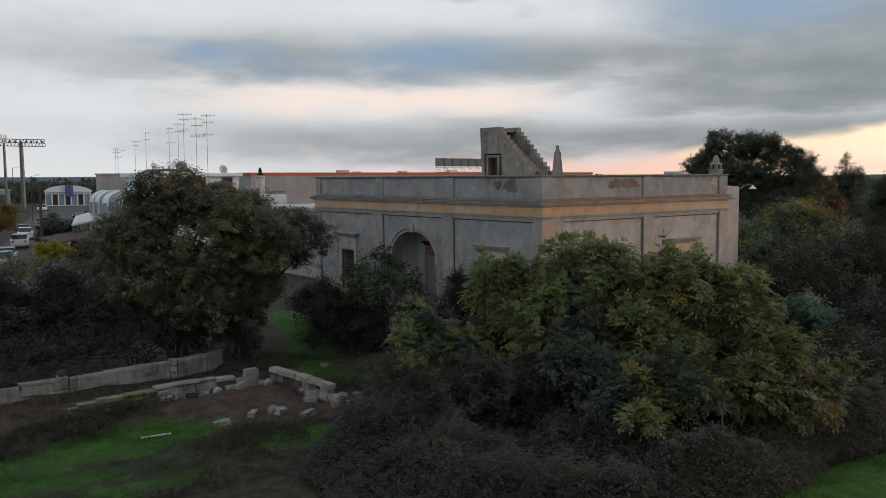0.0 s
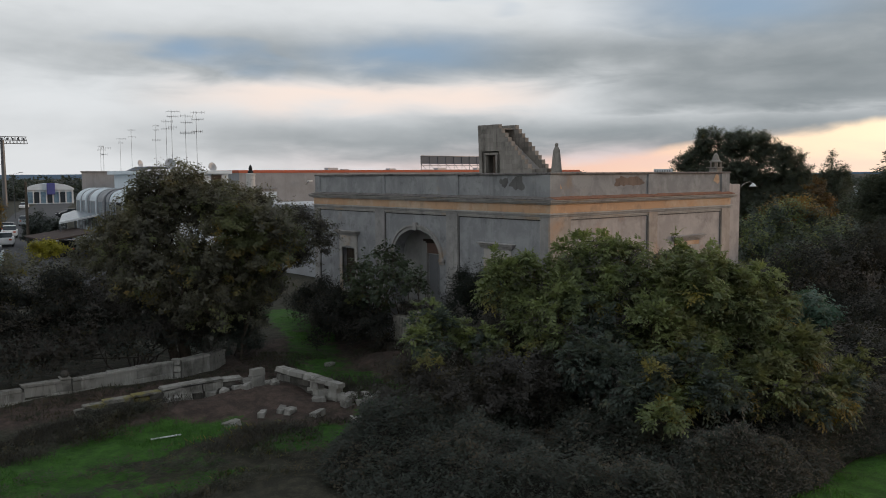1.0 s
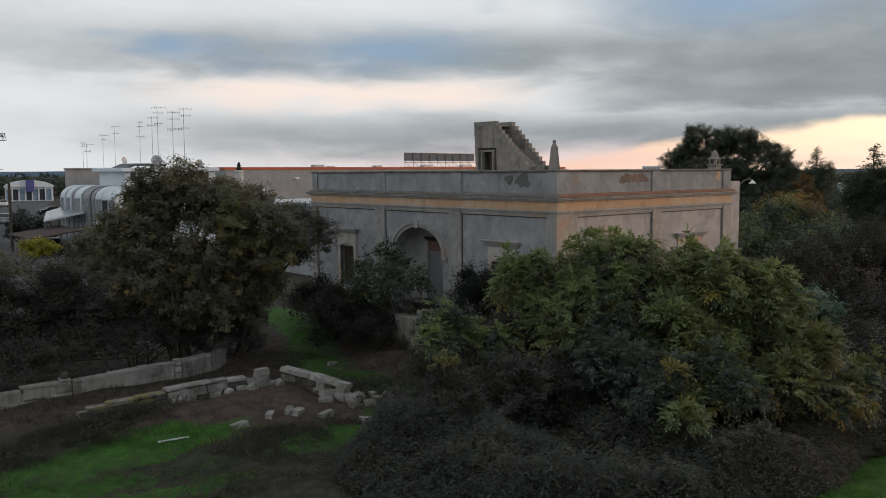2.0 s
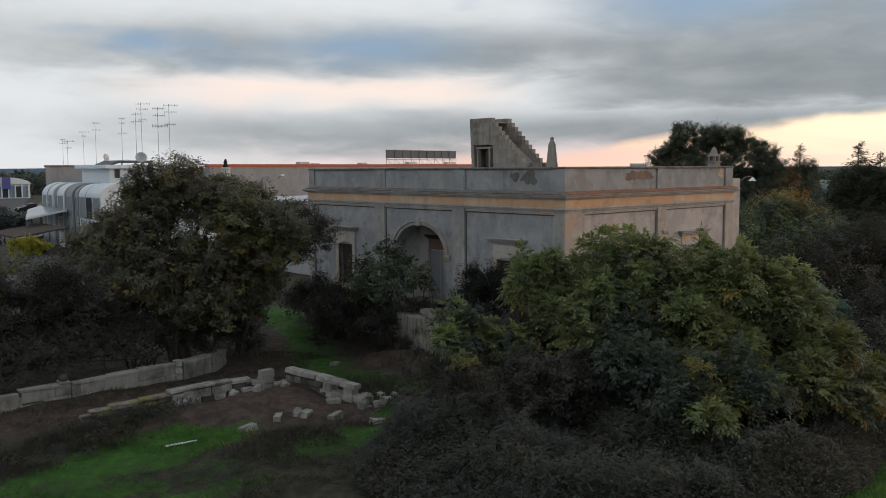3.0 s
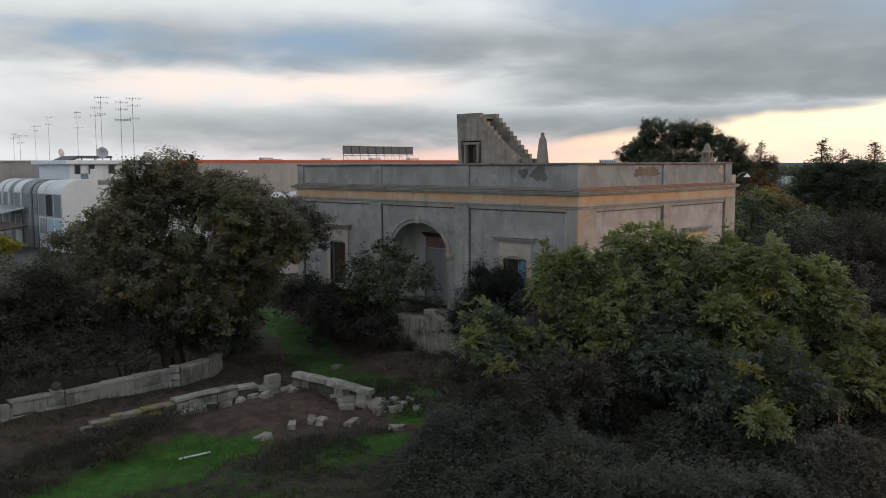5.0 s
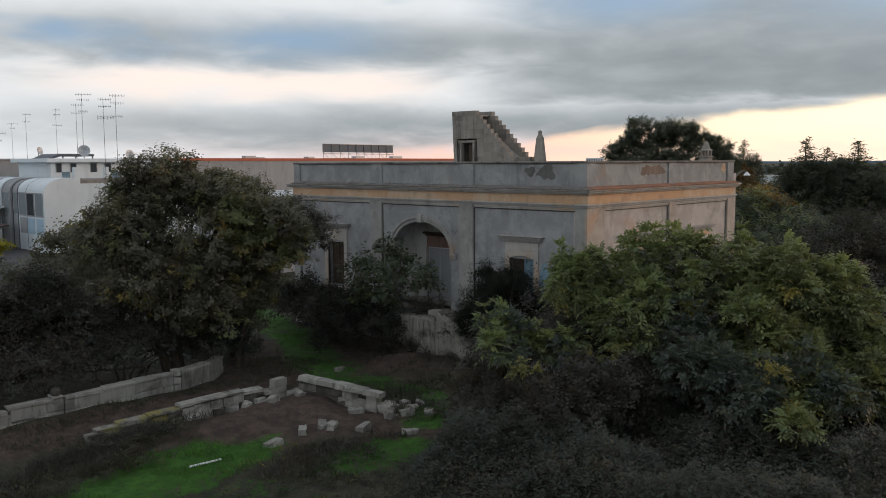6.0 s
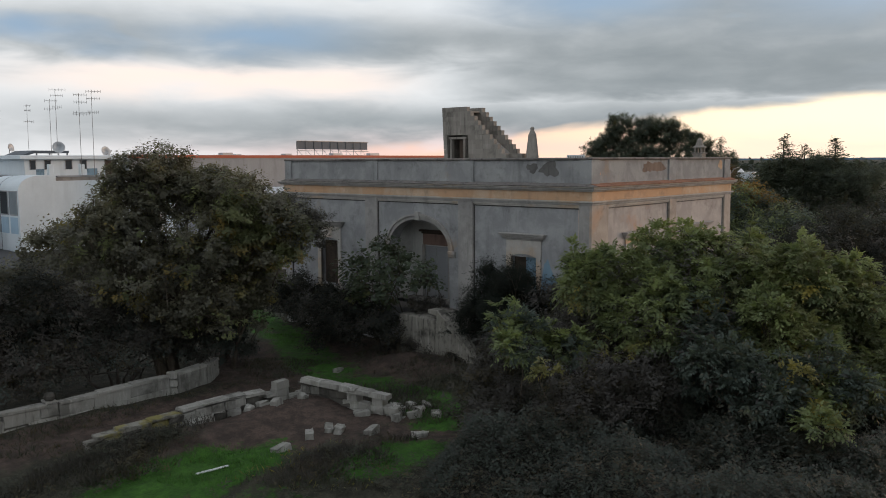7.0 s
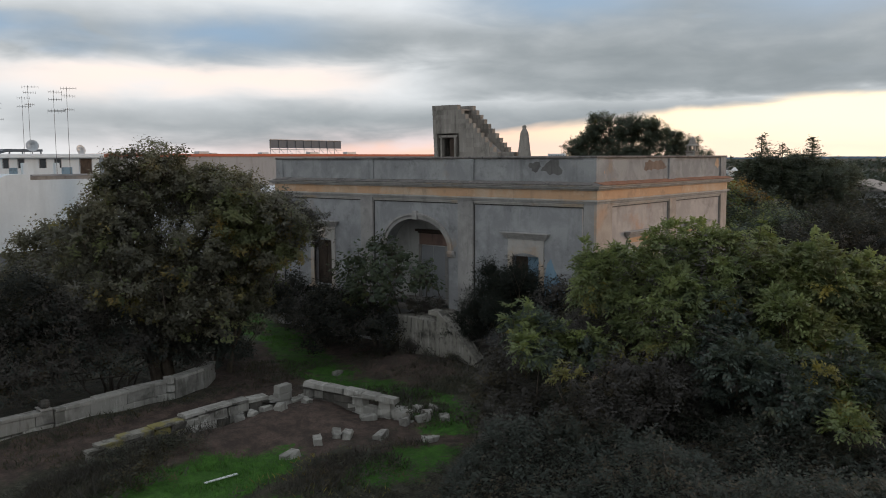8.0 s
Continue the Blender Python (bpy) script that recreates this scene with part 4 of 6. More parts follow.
# fallen blocks
for x, y, l, t in ((10.2, 23.25, 0.5, 10), (11.33, 23.5, 0.5, 52), (11.95, 23.45, 0.5, 48), (13.5, 23.75, 0.42, -40), (12.75, 22.55, 0.45, 15), (12.1, 23.2, 0.5, 35), (14.6, 23.5, 0.4, -60), (14.75, 22.7, 0.34, 20), (14.9, 23.15, 0.25, 5), (14.35, 22.45, 0.4, -30), (16.85, 28.5, 0.42, 20), (13.4, 21.4, 0.4, -20), (15.1, 22.3, 0.25, 70), (11.9, 25.6, 0.3, 20), (14.35, 23.1, 0.35, 80), (11.3, 26.1, 0.3, 30), (11.75, 26.05, 0.34, -15), (10.9, 26.15, 0.26, 60), (9.6, 26.2, 0.4, 8), (15.3, 22.9, 0.22, 40), (14.9, 22.1, 0.28, -50), (13.9, 22.7, 0.3, 25), (12.9, 25.7, 0.2, 10)):
    st = thing("fallen_block", (x, y, float(ground_height(x, y)) - 0.07), "pale tufa block fallen on the soil", "stone", "fallen blocks")
    ob = link("block", block_mesh("block", l * random.uniform(0.9, 1.1), random.uniform(0.21, 0.27), random.uniform(0.18, 0.24), TUFA_PALE, 0.035), st)
    ob.matrix_basis = pose(0, 0, 0, random.uniform(-10, 10), random.uniform(-6, 6), t)
bs = thing("round_stone", (7.42, 30.10, 0.68), "rounded pale stone lying on the boundary wall", "stone")
part("stone", lathe([(0.09, 0.0), (0.15, 0.06), (0.155, 0.14), (0.11, 0.22), (0.03, 0.25)], 7), TUFA_DARK, bs)
stk = thing("white_stick", (8.3, 23.45, float(ground_height(8.3, 23.45)) + 0.03), "white plastic strip lying in the grass", "strip", turn=-8)
part("strip", boxes((-0.42, 0.42, -0.035, 0.035, 0, 0.035), bevel=0.008), PLASTIC_WHITE, stk)

# ---- vegetation ----
def unit(v):
    return v / (np.linalg.norm(v, axis=-1, keepdims=True) + 1e-9)


def wave(p, f, s=0.0):
    """Smooth uneven field between about -1 and 1."""
    x, y, z = (p * f).T
    return (np.sin(x + 1.7 * np.sin(0.9 * y + s) + s) + np.sin(1.1 * y + 1.5 * np.sin(1.2 * z + 1.3 * s)) + np.sin(1.3 * z + 1.6 * np.sin(0.8 * x + 2 * s))) / 3


def crown_points(rng, lobes, count, depth=0.22, under=-0.45, coarse=1.0, gaps=-0.28):
    """Points near the skins of a union of ellipsoids, pushed in and out, with gaps, and outward directions."""
    L = np.array(lobes, float)
    area = (L[:, 3] * L[:, 4] + L[:, 3] * L[:, 5] + L[:, 4] * L[:, 5])
    P, D, T = [], [], []
    tones = rng.uniform(0, 1, len(L))
    have = 0
    while have < count:
        k = rng.choice(len(L), size=count * 2, p=area / area.sum())
        d = unit(rng.normal(size=(count * 2, 3)))
        bumpy = 1 + 0.16 * np.sin(d[:, 0] * 5.1 + k * 1.7) * np.sin(d[:, 1] * 4.3 + k) + 0.12 * np.sin(d[:, 2] * 7.7 + d[:, 0] * 6.1 + k * 2.9)
        r = bumpy * (1 - np.abs(rng.normal(size=len(k))) * depth) + np.maximum(0, rng.normal(size=len(k)) - 1.4) * 0.14
        p = L[k, :3] + d * L[k, 3:6] * r[:, None]
        p = p + d * (0.26 * coarse * wave(p, 2.4 / coarse, 0.7))[:, None]
        inside = np.zeros(len(k), int)
        for l in L:
            inside += ((((p - l[:3]) / l[3:6]) ** 2).sum(1) < 0.55)
        own = (((p - L[k, :3]) / L[k, 3:6]) ** 2).sum(1) < 0.55
        keep = (inside - own <= 0) & (d[:, 2] > under + rng.normal(size=len(k)) * 0.15) & (p[:, 2] > 0.12)
        keep &= wave(p, 4.6 / coarse, 1.9) > gaps + rng.normal(size=len(k)) * 0.12
        P.append(p[keep]), D.append(unit(d[keep] / L[k[keep], 3:6])), T.append(0.6 * tones[k[keep]] + 0.4 * rng.uniform(0, 1, keep.sum()))
        have += keep.sum()
    return np.concatenate(P)[:count], np.concatenate(D)[:count], np.concatenate(T)[:count]


def clumps(rng, lobes, per=9, size=0.42, core=0.78):
    """Breaks each lobe into smaller tufts over a shrunken core."""
    out = []
    for l in lobes:
        c, r = np.array(l[:3], float), np.array(l[3:6], float)
        out.append((*c, *(r * core)))
        d = unit(rng.normal(size=(per, 3)) + np.array([0, 0, 0.35]))
        for v in d:
            if v[2] < -0.6:
                continue
            s = size * rng.uniform(0.65, 1.15)
            out.append((*(c + v * r * (1.02 - 0.42 * s) * rng.uniform(0.85, 1.08)), *(r * s * np.array([1, 1, 0.85]))))
    return out


def rhombs(base, along_, across, length, width, fold=0.0, tip=1.0):
    """Leaf quads: base, two sides, tip."""
    mid = base + along_ * (length * 0.45)[:, None]
    lift = np.cross(along_, across) * (length * fold)[:, None]
    a, c = base, base + along_ * (length * tip)[:, None] - lift
    b, d = mid + across * (width / 2)[:, None], mid - across * (width / 2)[:, None]
    return np.stack([a, b, c, d], 1)


def compound_leaves(rng, P, D, T, leaves=6, pairs=4, reach=0.34, size=0.13, droop=0.55):
    """Rosettes of pinnate leaves at the points P that face D."""
    n = len(P)
    C = np.repeat(P, leaves, 0)
    d = unit(np.repeat(D, leaves, 0) * 0.75 + rng.normal(size=(n * leaves, 3)) * 0.75 + np.array([0, 0, 0.25]))
    r = reach * rng.uniform(0.6, 1.25, n * leaves)
    side = unit(np.cross(d, np.array([0, 0, 1.0])) + rng.normal(size=d.shape) * 0.12)
    quads, tone = [], []
    spray = np.repeat(T, leaves)
    for j in range(pairs + 1):
        f = 0.32 + 0.68 * j / pairs
        q = C + d * (r * f)[:, None]
        q[:, 2] -= droop * r * f * f * 0.6
        out = unit(d + np.array([0, 0, -droop * f]))
        for sgn in ((-1, 1) if j < pairs else (0,)):
            way_ = unit(side * sgn * 1.0 + out * (0.55 if sgn else 1.0) + rng.normal(size=d.shape) * 0.16 + np.array([0, 0, -0.22 * abs(sgn)]))
            across = unit(np.cross(way_, unit(np.cross(out, side) + rng.normal(size=d.shape) * 0.25)))
            s = size * rng.uniform(0.75, 1.25, len(q)) * (1.05 - 0.25 * abs(f - 0.6))
            quads.append(rhombs(q, way_, across, s, s * 0.42, 0.12))
            tone.append(spray)
    return np.concatenate(quads), np.concatenate(tone)


def single_leaves(rng, P, D, T, count=20, spread=0.25, size=0.08, slim=0.6, droop=0.2):
    """Leaves along short twigs through the points P, the blades of one twig facing much the same way."""
    n = len(P)
    w = unit(D * 0.8 + rng.normal(size=D.shape) * 0.5 + np.array([0, 0, 0.3]))
    reach = spread * rng.uniform(1.5, 3.2, n) * np.where(rng.uniform(0, 1, n) < 0.07, 1.9, 1.0)
    t = rng.uniform(0, 1, n * count) ** 0.75 - 0.5
    c = np.repeat(P, count, 0) + np.repeat(w * reach[:, None], count, 0) * t[:, None] + rng.normal(size=(n * count, 3)) * spread * np.array([0.36, 0.36, 0.26])
    facing = D * 0.8 + np.array([0, 0, 0.6]) + rng.normal(size=D.shape) * 0.30
    up = unit(np.repeat(facing, count, 0) + rng.normal(size=c.shape) * 0.22)
    d = rng.normal(size=c.shape) + np.repeat(w, count, 0) * 0.6 + np.array([0, 0, -droop])
    d = unit(d - up * (d * up).sum(1)[:, None])
    across = np.cross(d, up)
    s = size * rng.uniform(0.6, 1.35, len(c))
    return rhombs(c, d, across, s, s * slim, 0.1), np.repeat(T, count)


def leaf_mesh(name, quads, tone, mat):
    v = quads.reshape(-1, 3)
    keep = v[:, 2].reshape(-1, 4).min(1) > 0.0
    quads, tone = quads[keep], tone[keep]
    f = np.arange(len(quads) * 4).reshape(-1, 4)
    return mesh_of(name, quads.reshape(-1, 3), f, mat, {"spray": np.repeat(tone, 4)})


def limbs(rng, root, lobes, thick, tips=None, stems=1):
    """Trunks with limbs that bend up into the lobes, and fine boughs towards some tips."""
    runs = []
    root = np.array(root, float)
    top = np.mean([l[:3] for l in lobes], 0)
    for s in range(stems):
        off = rng.normal(size=3) * 0.25 * (stems > 1)
        off[2] = 0
        start = root + off - (0, 0, 0.15)
        fork = root + off * 2 + (top - root) * 0.32 + rng.normal(size=3) * 0.1
        fork[2] = root[2] + (top[2] - root[2]) * 0.42
        runs.append([(start, thick * 1.15), (start * 0.55 + fork * 0.45 + rng.normal(size=3) * 0.08, thick * 0.9), (fork, thick * 0.75)])
        for i, l in enumerate(lobes):
            if i % stems != s:
                continue
            c = np.array(l[:3], float)
            mid = fork * 0.5 + c * 0.5 + rng.normal(size=3) * 0.18 + (0, 0, 0.2)
            end = c + (0, 0, 0.35 * l[5])
            runs.append([(fork, thick * 0.5), (mid, thick * 0.32), (c, thick * 0.2), (end, thick * 0.07)])
            if tips is not None and len(tips):
                inside = tips[(((tips - c) / np.array(l[3:6])) ** 2).sum(1) < 1.4]
                for t in inside[rng.permutation(len(inside))[:20]]:
                    g = c * 0.5 + t * 0.5 + rng.normal(size=3) * 0.12
                    runs.append([(c, thick * 0.15), (g, thick * 0.10), (t, thick * 0.03)])
    return runs


def plant(name, label, category, lobes, leaf, mat, count, seed, root=None, thick=0.07, stems=3, group="", bark=None, depth=0.22, under=-0.45, second=None, tufts=9, tuft=0.42, core=0.78, gaps=-0.28, shoots=0.0):
    """A shrub or tree: stems and a crown of leaves round lobes (x, y, z, rx, ry, rz)."""
    rng = np.random.default_rng(seed)
    lobes = [tuple(map(float, l)) for l in lobes]
    if root is None:
        c = np.mean([l[:2] for l in lobes], 0)
        root = (c[0], c[1], 0.0)
    root = (root[0], root[1], float(ground_height(root[0], root[1])) if abs(root[0]) < 60 else 0.0)
    ob = thing(name, (0, 0, 0), label, category, group)
    fine_lobes = clumps(rng, lobes, tufts, tuft, core) if tufts else lobes
    coarse = float(np.mean([l[3:6] for l in lobes])) ** 0.8
    P, D, T = crown_points(rng, fine_lobes, count, depth, under, coarse, gaps)
    runs = limbs(rng, root, lobes, thick, P, stems)
    # shoots that stand out of the crown
    for k in np.flatnonzero((D[:, 2] > 0.35) & (rng.uniform(0, 1, len(P)) < shoots)):
        foot = P[k] - D[k] * 0.5 - (0, 0, 0.35)
        P[k] += D[k] * rng.uniform(0, 0.22) + (0, 0, rng.uniform(0.08, 0.34))
        runs.append([(foot, 0.014), ((foot + P[k]) / 2 + rng.normal(size=3) * 0.05, 0.011), (P[k], 0.006)])
    # sprays facing up paler: young growth, and light from above put into the tone
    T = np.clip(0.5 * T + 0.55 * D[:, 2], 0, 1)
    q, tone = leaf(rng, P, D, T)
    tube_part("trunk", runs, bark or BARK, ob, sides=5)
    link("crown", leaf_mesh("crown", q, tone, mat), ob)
    if second:
        share, leaf2, mat2 = second
        P, D, T = crown_points(rng, lobes, int(count * share), depth * 1.2, under, coarse, -0.6)
        q, tone = leaf2(rng, P, D, T)
        link("spray", leaf_mesh("spray", q, tone, mat2), ob)
    return ob


def pinnate(leaves=6, pairs=4, reach=0.34, size=0.13, droop=0.55):
    return lambda rng, P, D, T: compound_leaves(rng, P, D, T, leaves, pairs, reach, size, droop)


def simple(count=20, spread=0.25, size=0.08, slim=0.6, droop=0.2):
    return lambda rng, P, D, T: single_leaves(rng, P, D, T, count, spread, size, slim, droop)


AIL = "green tree-of-heaven shrub with drooping feathery leaves turning yellow"
tangle = (0.45, simple(16, 0.22, 0.085, 0.5), LEAF_BROWN)
# the thicket in front of the villa
plant("ailanthus_shrub", AIL, "shrub", [(18.5, 16.2, 4.15, 1.5, 1.45, 1.25), (17.3, 18.0, 3.95, 1.1, 1.1, 1.0), (19.6, 17.2, 3.6, 1.4, 1.4, 1.3), (17.0, 16.6, 3.1, 1.2, 1.2, 1.0)], pinnate(7, 5, 0.40, 0.122), LEAF_AILANTHUS, 828, 11, thick=0.07, stems=5, group="thicket shrubs", second=tangle, tufts=8, shoots=0.10)
plant("ailanthus_shrub", AIL, "shrub", [(19.6, 13.9, 3.95, 1.25, 1.25, 1.1), (20.6, 13.0, 3.55, 1.15, 1.1, 1.1), (18.4, 13.6, 3.0, 1.2, 1.2, 1.0), (20.4, 14.9, 3.6, 1.2, 1.2, 1.2), (21.4, 15.5, 3.95, 1.2, 1.1, 1.0)], pinnate(7, 5, 0.40, 0.122), LEAF_AILANTHUS, 828, 12, thick=0.07, stems=5, group="thicket shrubs", second=(0.45, pinnate(7, 5, 0.36, 0.12), LEAF_TURNING), tufts=8, shoots=0.10)
plant("ailanthus_shrub", AIL, "shrub", [(14.4, 19.0, 3.05, 0.62, 0.62, 0.42), (13.7, 18.3, 2.75, 0.5, 0.5, 0.35), (15.3, 17.9, 2.55, 0.6, 0.6, 0.45)], pinnate(7, 5, 0.36, 0.125), LEAF_AILANTHUS, 95, 13, thick=0.045, stems=4, group="thicket shrubs", second=(0.35, pinnate(7, 5, 0.36, 0.125), LEAF_LUSH), tufts=6, shoots=0.10)
plant("ailanthus_shrub", "young tree-of-heaven shoot with yellowing leaf tufts", "shrub", [(12.95, 16.75, 2.85, 0.3, 0.3, 0.16), (12.55, 16.7, 2.62, 0.28, 0.28, 0.14)], pinnate(6, 4, 0.22, 0.10), LEAF_YELLOW, 7, 14, thick=0.025, stems=2, group="thicket shrubs", bark=TWIG, tufts=0)
plant("ailanthus_shrub", AIL, "shrub", [(16.0, 12.9, 2.1, 0.8, 0.75, 0.5), (16.0, 14.3, 2.3, 0.9, 0.9, 0.7), (17.3, 12.1, 2.1, 0.85, 0.85, 0.7), (17.0, 14.9, 2.6, 0.9, 0.9, 0.8)], pinnate(7, 5, 0.38, 0.118), LEAF_LUSH, 309, 15, thick=0.045, stems=4, group="thicket shrubs", second=tangle, tufts=6, shoots=0.10)
plant("ailanthus_shrub", "tree-of-heaven shrub with ochre yellow leaf sprays", "shrub", [(21.3, 12.2, 2.3, 0.95, 0.95, 0.9), (19.3, 11.3, 1.9, 1.0, 0.9, 0.7), (22.7, 11.9, 1.4, 0.9, 0.8, 0.6), (20.4, 11.6, 2.4, 0.9, 0.9, 0.8)], pinnate(7, 5, 0.38, 0.118), LEAF_TURNING, 446, 16, thick=0.045, stems=4, group="thicket shrubs", second=tangle, tufts=7, shoots=0.10)
plant("ailanthus_shrub", "slender shoot with yellow leaf tufts in the thicket", "shrub", [(16.0, 12.5, 2.7, 0.38, 0.38, 0.2), (15.8, 12.2, 2.1, 0.3, 0.3, 0.16)], pinnate(6, 4, 0.25, 0.105), LEAF_YELLOW, 9, 17, thick=0.025, stems=2, group="thicket shrubs", bark=TWIG, tufts=0)
plant("ailanthus_shrub", "pale green tree-of-heaven shoots at the edge of the brambles", "shrub", [(17.5, 11.9, 2.15, 0.6, 0.55, 0.35), (18.4, 11.1, 2.0, 0.6, 0.55, 0.35), (19.6, 11.5, 2.45, 0.6, 0.6, 0.35), (16.5, 12.3, 1.9, 0.45, 0.45, 0.3), (15.3, 11.8, 1.75, 0.4, 0.4, 0.25)], pinnate(7, 5, 0.36, 0.13), LEAF_AILANTHUS, 85, 29, thick=0.03, stems=5, group="thicket shrubs", bark=TWIG, tufts=0, under=0.0)
plant("ailanthus_shrub", "straggling shoots with ochre green leaves above the brambles", "shrub", [(22.4, 11.2, 1.5, 0.8, 0.7, 0.45), (24.0, 11.6, 1.3, 0.8, 0.7, 0.4), (25.6, 12.6, 1.2, 0.9, 0.8, 0.45), (21.2, 10.8, 1.7, 0.7, 0.6, 0.5), (20.0, 10.4, 1.5, 0.6, 0.5, 0.4)], pinnate(7, 5, 0.36, 0.13), LEAF_TURNING, 330, 36, thick=0.03, stems=6, group="thicket shrubs", bark=TWIG, tufts=6, second=(0.4, pinnate(7, 5, 0.34, 0.12), LEAF_LUSH), shoots=0.12)
BR = "dark tangled shrub of brown twigs and withered leaves"
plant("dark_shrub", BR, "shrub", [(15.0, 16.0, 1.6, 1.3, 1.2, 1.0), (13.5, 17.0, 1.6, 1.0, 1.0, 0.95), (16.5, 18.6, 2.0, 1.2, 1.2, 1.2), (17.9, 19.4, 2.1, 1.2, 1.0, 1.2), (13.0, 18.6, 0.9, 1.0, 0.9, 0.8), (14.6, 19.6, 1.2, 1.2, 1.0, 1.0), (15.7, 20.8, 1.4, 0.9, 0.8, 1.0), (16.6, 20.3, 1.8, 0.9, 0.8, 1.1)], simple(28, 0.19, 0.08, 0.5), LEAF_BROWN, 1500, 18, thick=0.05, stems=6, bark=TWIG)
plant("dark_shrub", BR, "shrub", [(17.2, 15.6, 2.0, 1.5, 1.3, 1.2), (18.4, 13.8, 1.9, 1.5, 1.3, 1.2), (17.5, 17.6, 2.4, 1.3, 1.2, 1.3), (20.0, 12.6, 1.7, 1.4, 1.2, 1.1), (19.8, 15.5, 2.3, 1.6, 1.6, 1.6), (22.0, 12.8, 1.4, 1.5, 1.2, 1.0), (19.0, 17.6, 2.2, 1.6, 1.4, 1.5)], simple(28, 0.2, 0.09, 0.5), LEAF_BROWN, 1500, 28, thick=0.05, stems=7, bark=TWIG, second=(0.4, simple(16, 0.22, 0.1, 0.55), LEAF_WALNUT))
plant("ailanthus_shrub", AIL, "shrub", [(18.9, 19.2, 2.7, 1.0, 1.0, 1.0), (20.2, 18.9, 3.1, 1.1, 1.0, 1.0), (21.8, 17.6, 3.2, 1.2, 1.1, 1.0)], pinnate(7, 5, 0.38, 0.118), LEAF_AILANTHUS, 374, 19, thick=0.045, stems=3, group="thicket shrubs", second=tangle, tufts=7, shoots=0.10)
plant("ailanthus_shrub", AIL, "shrub", [(22.4, 15.4, 3.0, 1.3, 1.2, 1.0), (24.0, 15.2, 2.1, 1.3, 1.2, 0.95), (25.2, 14.2, 1.4, 1.2, 1.1, 0.8), (23.6, 13.4, 1.8, 1.1, 1.0, 0.8)], pinnate(7, 5, 0.38, 0.118), LEAF_TURNING, 504, 20, thick=0.045, stems=3, group="thicket shrubs", second=tangle, tufts=7, shoots=0.10)
plant("ivy_bush", "dense bush of glossy green leaves", "bush", [(31.3, 16.6, 1.6, 1.5, 1.3, 1.1), (32.8, 16.9, 1.2, 1.2, 1.1, 0.8)], simple(28, 0.2, 0.11, 0.8), LEAF_GLOSSY, 600, 21, thick=0.05)
plant("dark_shrub", "dark brown scrub with withered leaves", "shrub", [(28.0, 13.4, 1.1, 2.0, 1.5, 0.9), (30.5, 13.6, 1.0, 2.0, 1.6, 0.9), (26.2, 16.6, 1.4, 1.8, 1.5, 1.2), (34.0, 15.0, 1.1, 2.3, 1.6, 1.0), (37, 16.2, 1.3, 2.2, 1.6, 1.2), (25.6, 11.8, 1.2, 1.6, 1.2, 1.0), (28.4, 11.4, 1.0, 1.8, 1.3, 0.9)], simple(22, 0.28, 0.11, 0.6), LEAF_SHADE, 1900, 22, thick=0.05, stems=5, bark=TWIG, second=(0.6, simple(20, 0.26, 0.12, 0.55), LEAF_BROWN))
plant("dark_shrub", "dark green scrub mixed with withered twigs", "shrub", [(36.5, 19.2, 2.2, 2.2, 1.8, 1.8), (39.5, 18.8, 2.4, 2.4, 1.8, 1.9), (42.5, 19.5, 2.6, 2.4, 1.9, 2.0), (45, 18, 2.0, 2.6, 2, 1.8), (48, 20, 2.2, 2.8, 2, 1.9), (40, 15.5, 1.4, 2.6, 1.8, 1.3), (52, 21, 2.2, 3, 2.2, 1.9)], simple(30, 0.3, 0.12, 0.6), LEAF_SHADE, 1900, 23, thick=0.07, stems=5, bark=TWIG, second=(0.5, simple(26, 0.28, 0.12, 0.6), LEAF_BROWN))
# against the villa
plant("fig_shrub", "bushy fig shrub with large dull green leaves", "shrub", [(19.5, 28.9, 2.4, 1.0, 1.0, 0.9), (20.0, 28.4, 3.1, 0.85, 0.85, 0.7), (19.6, 29.7, 2.1, 1.0, 1.0, 0.9), (20.3, 27.3, 2.9, 0.7, 0.6, 0.45), (20.6, 29.3, 3.7, 0.45, 0.5, 0.45), (20.7, 29.9, 4.1, 0.4, 0.45, 0.4), (19.8, 30.6, 2.9, 0.8, 0.8, 0.7)], simple(6, 0.22, 0.17, 0.72, 0.6), LEAF_FIG, 520, 31, thick=0.05, stems=5, tufts=7, gaps=-0.05, shoots=0.1)
plant("dark_shrub", "dead brown weeds on the broken landing", "weeds", [(20.6, 27.6, 1.85, 0.7, 0.9, 0.35), (19.5, 26.0, 0.2, 0.5, 1.3, 0.35), (19.4, 28.2, 0.4, 0.5, 1.0, 0.5)], simple(22, 0.14, 0.07, 0.4), LEAF_BROWN, 380, 35, thick=0.02, stems=4, bark=TWIG, tufts=5)
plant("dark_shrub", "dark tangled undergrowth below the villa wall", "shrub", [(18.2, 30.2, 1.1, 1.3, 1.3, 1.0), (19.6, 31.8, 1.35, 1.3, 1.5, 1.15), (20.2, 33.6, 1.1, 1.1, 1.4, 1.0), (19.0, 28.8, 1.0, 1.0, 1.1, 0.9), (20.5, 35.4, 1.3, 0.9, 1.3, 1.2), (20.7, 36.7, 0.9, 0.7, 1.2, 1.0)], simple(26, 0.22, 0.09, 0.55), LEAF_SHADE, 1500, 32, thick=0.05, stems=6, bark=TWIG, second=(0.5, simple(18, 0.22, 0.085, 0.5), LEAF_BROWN))
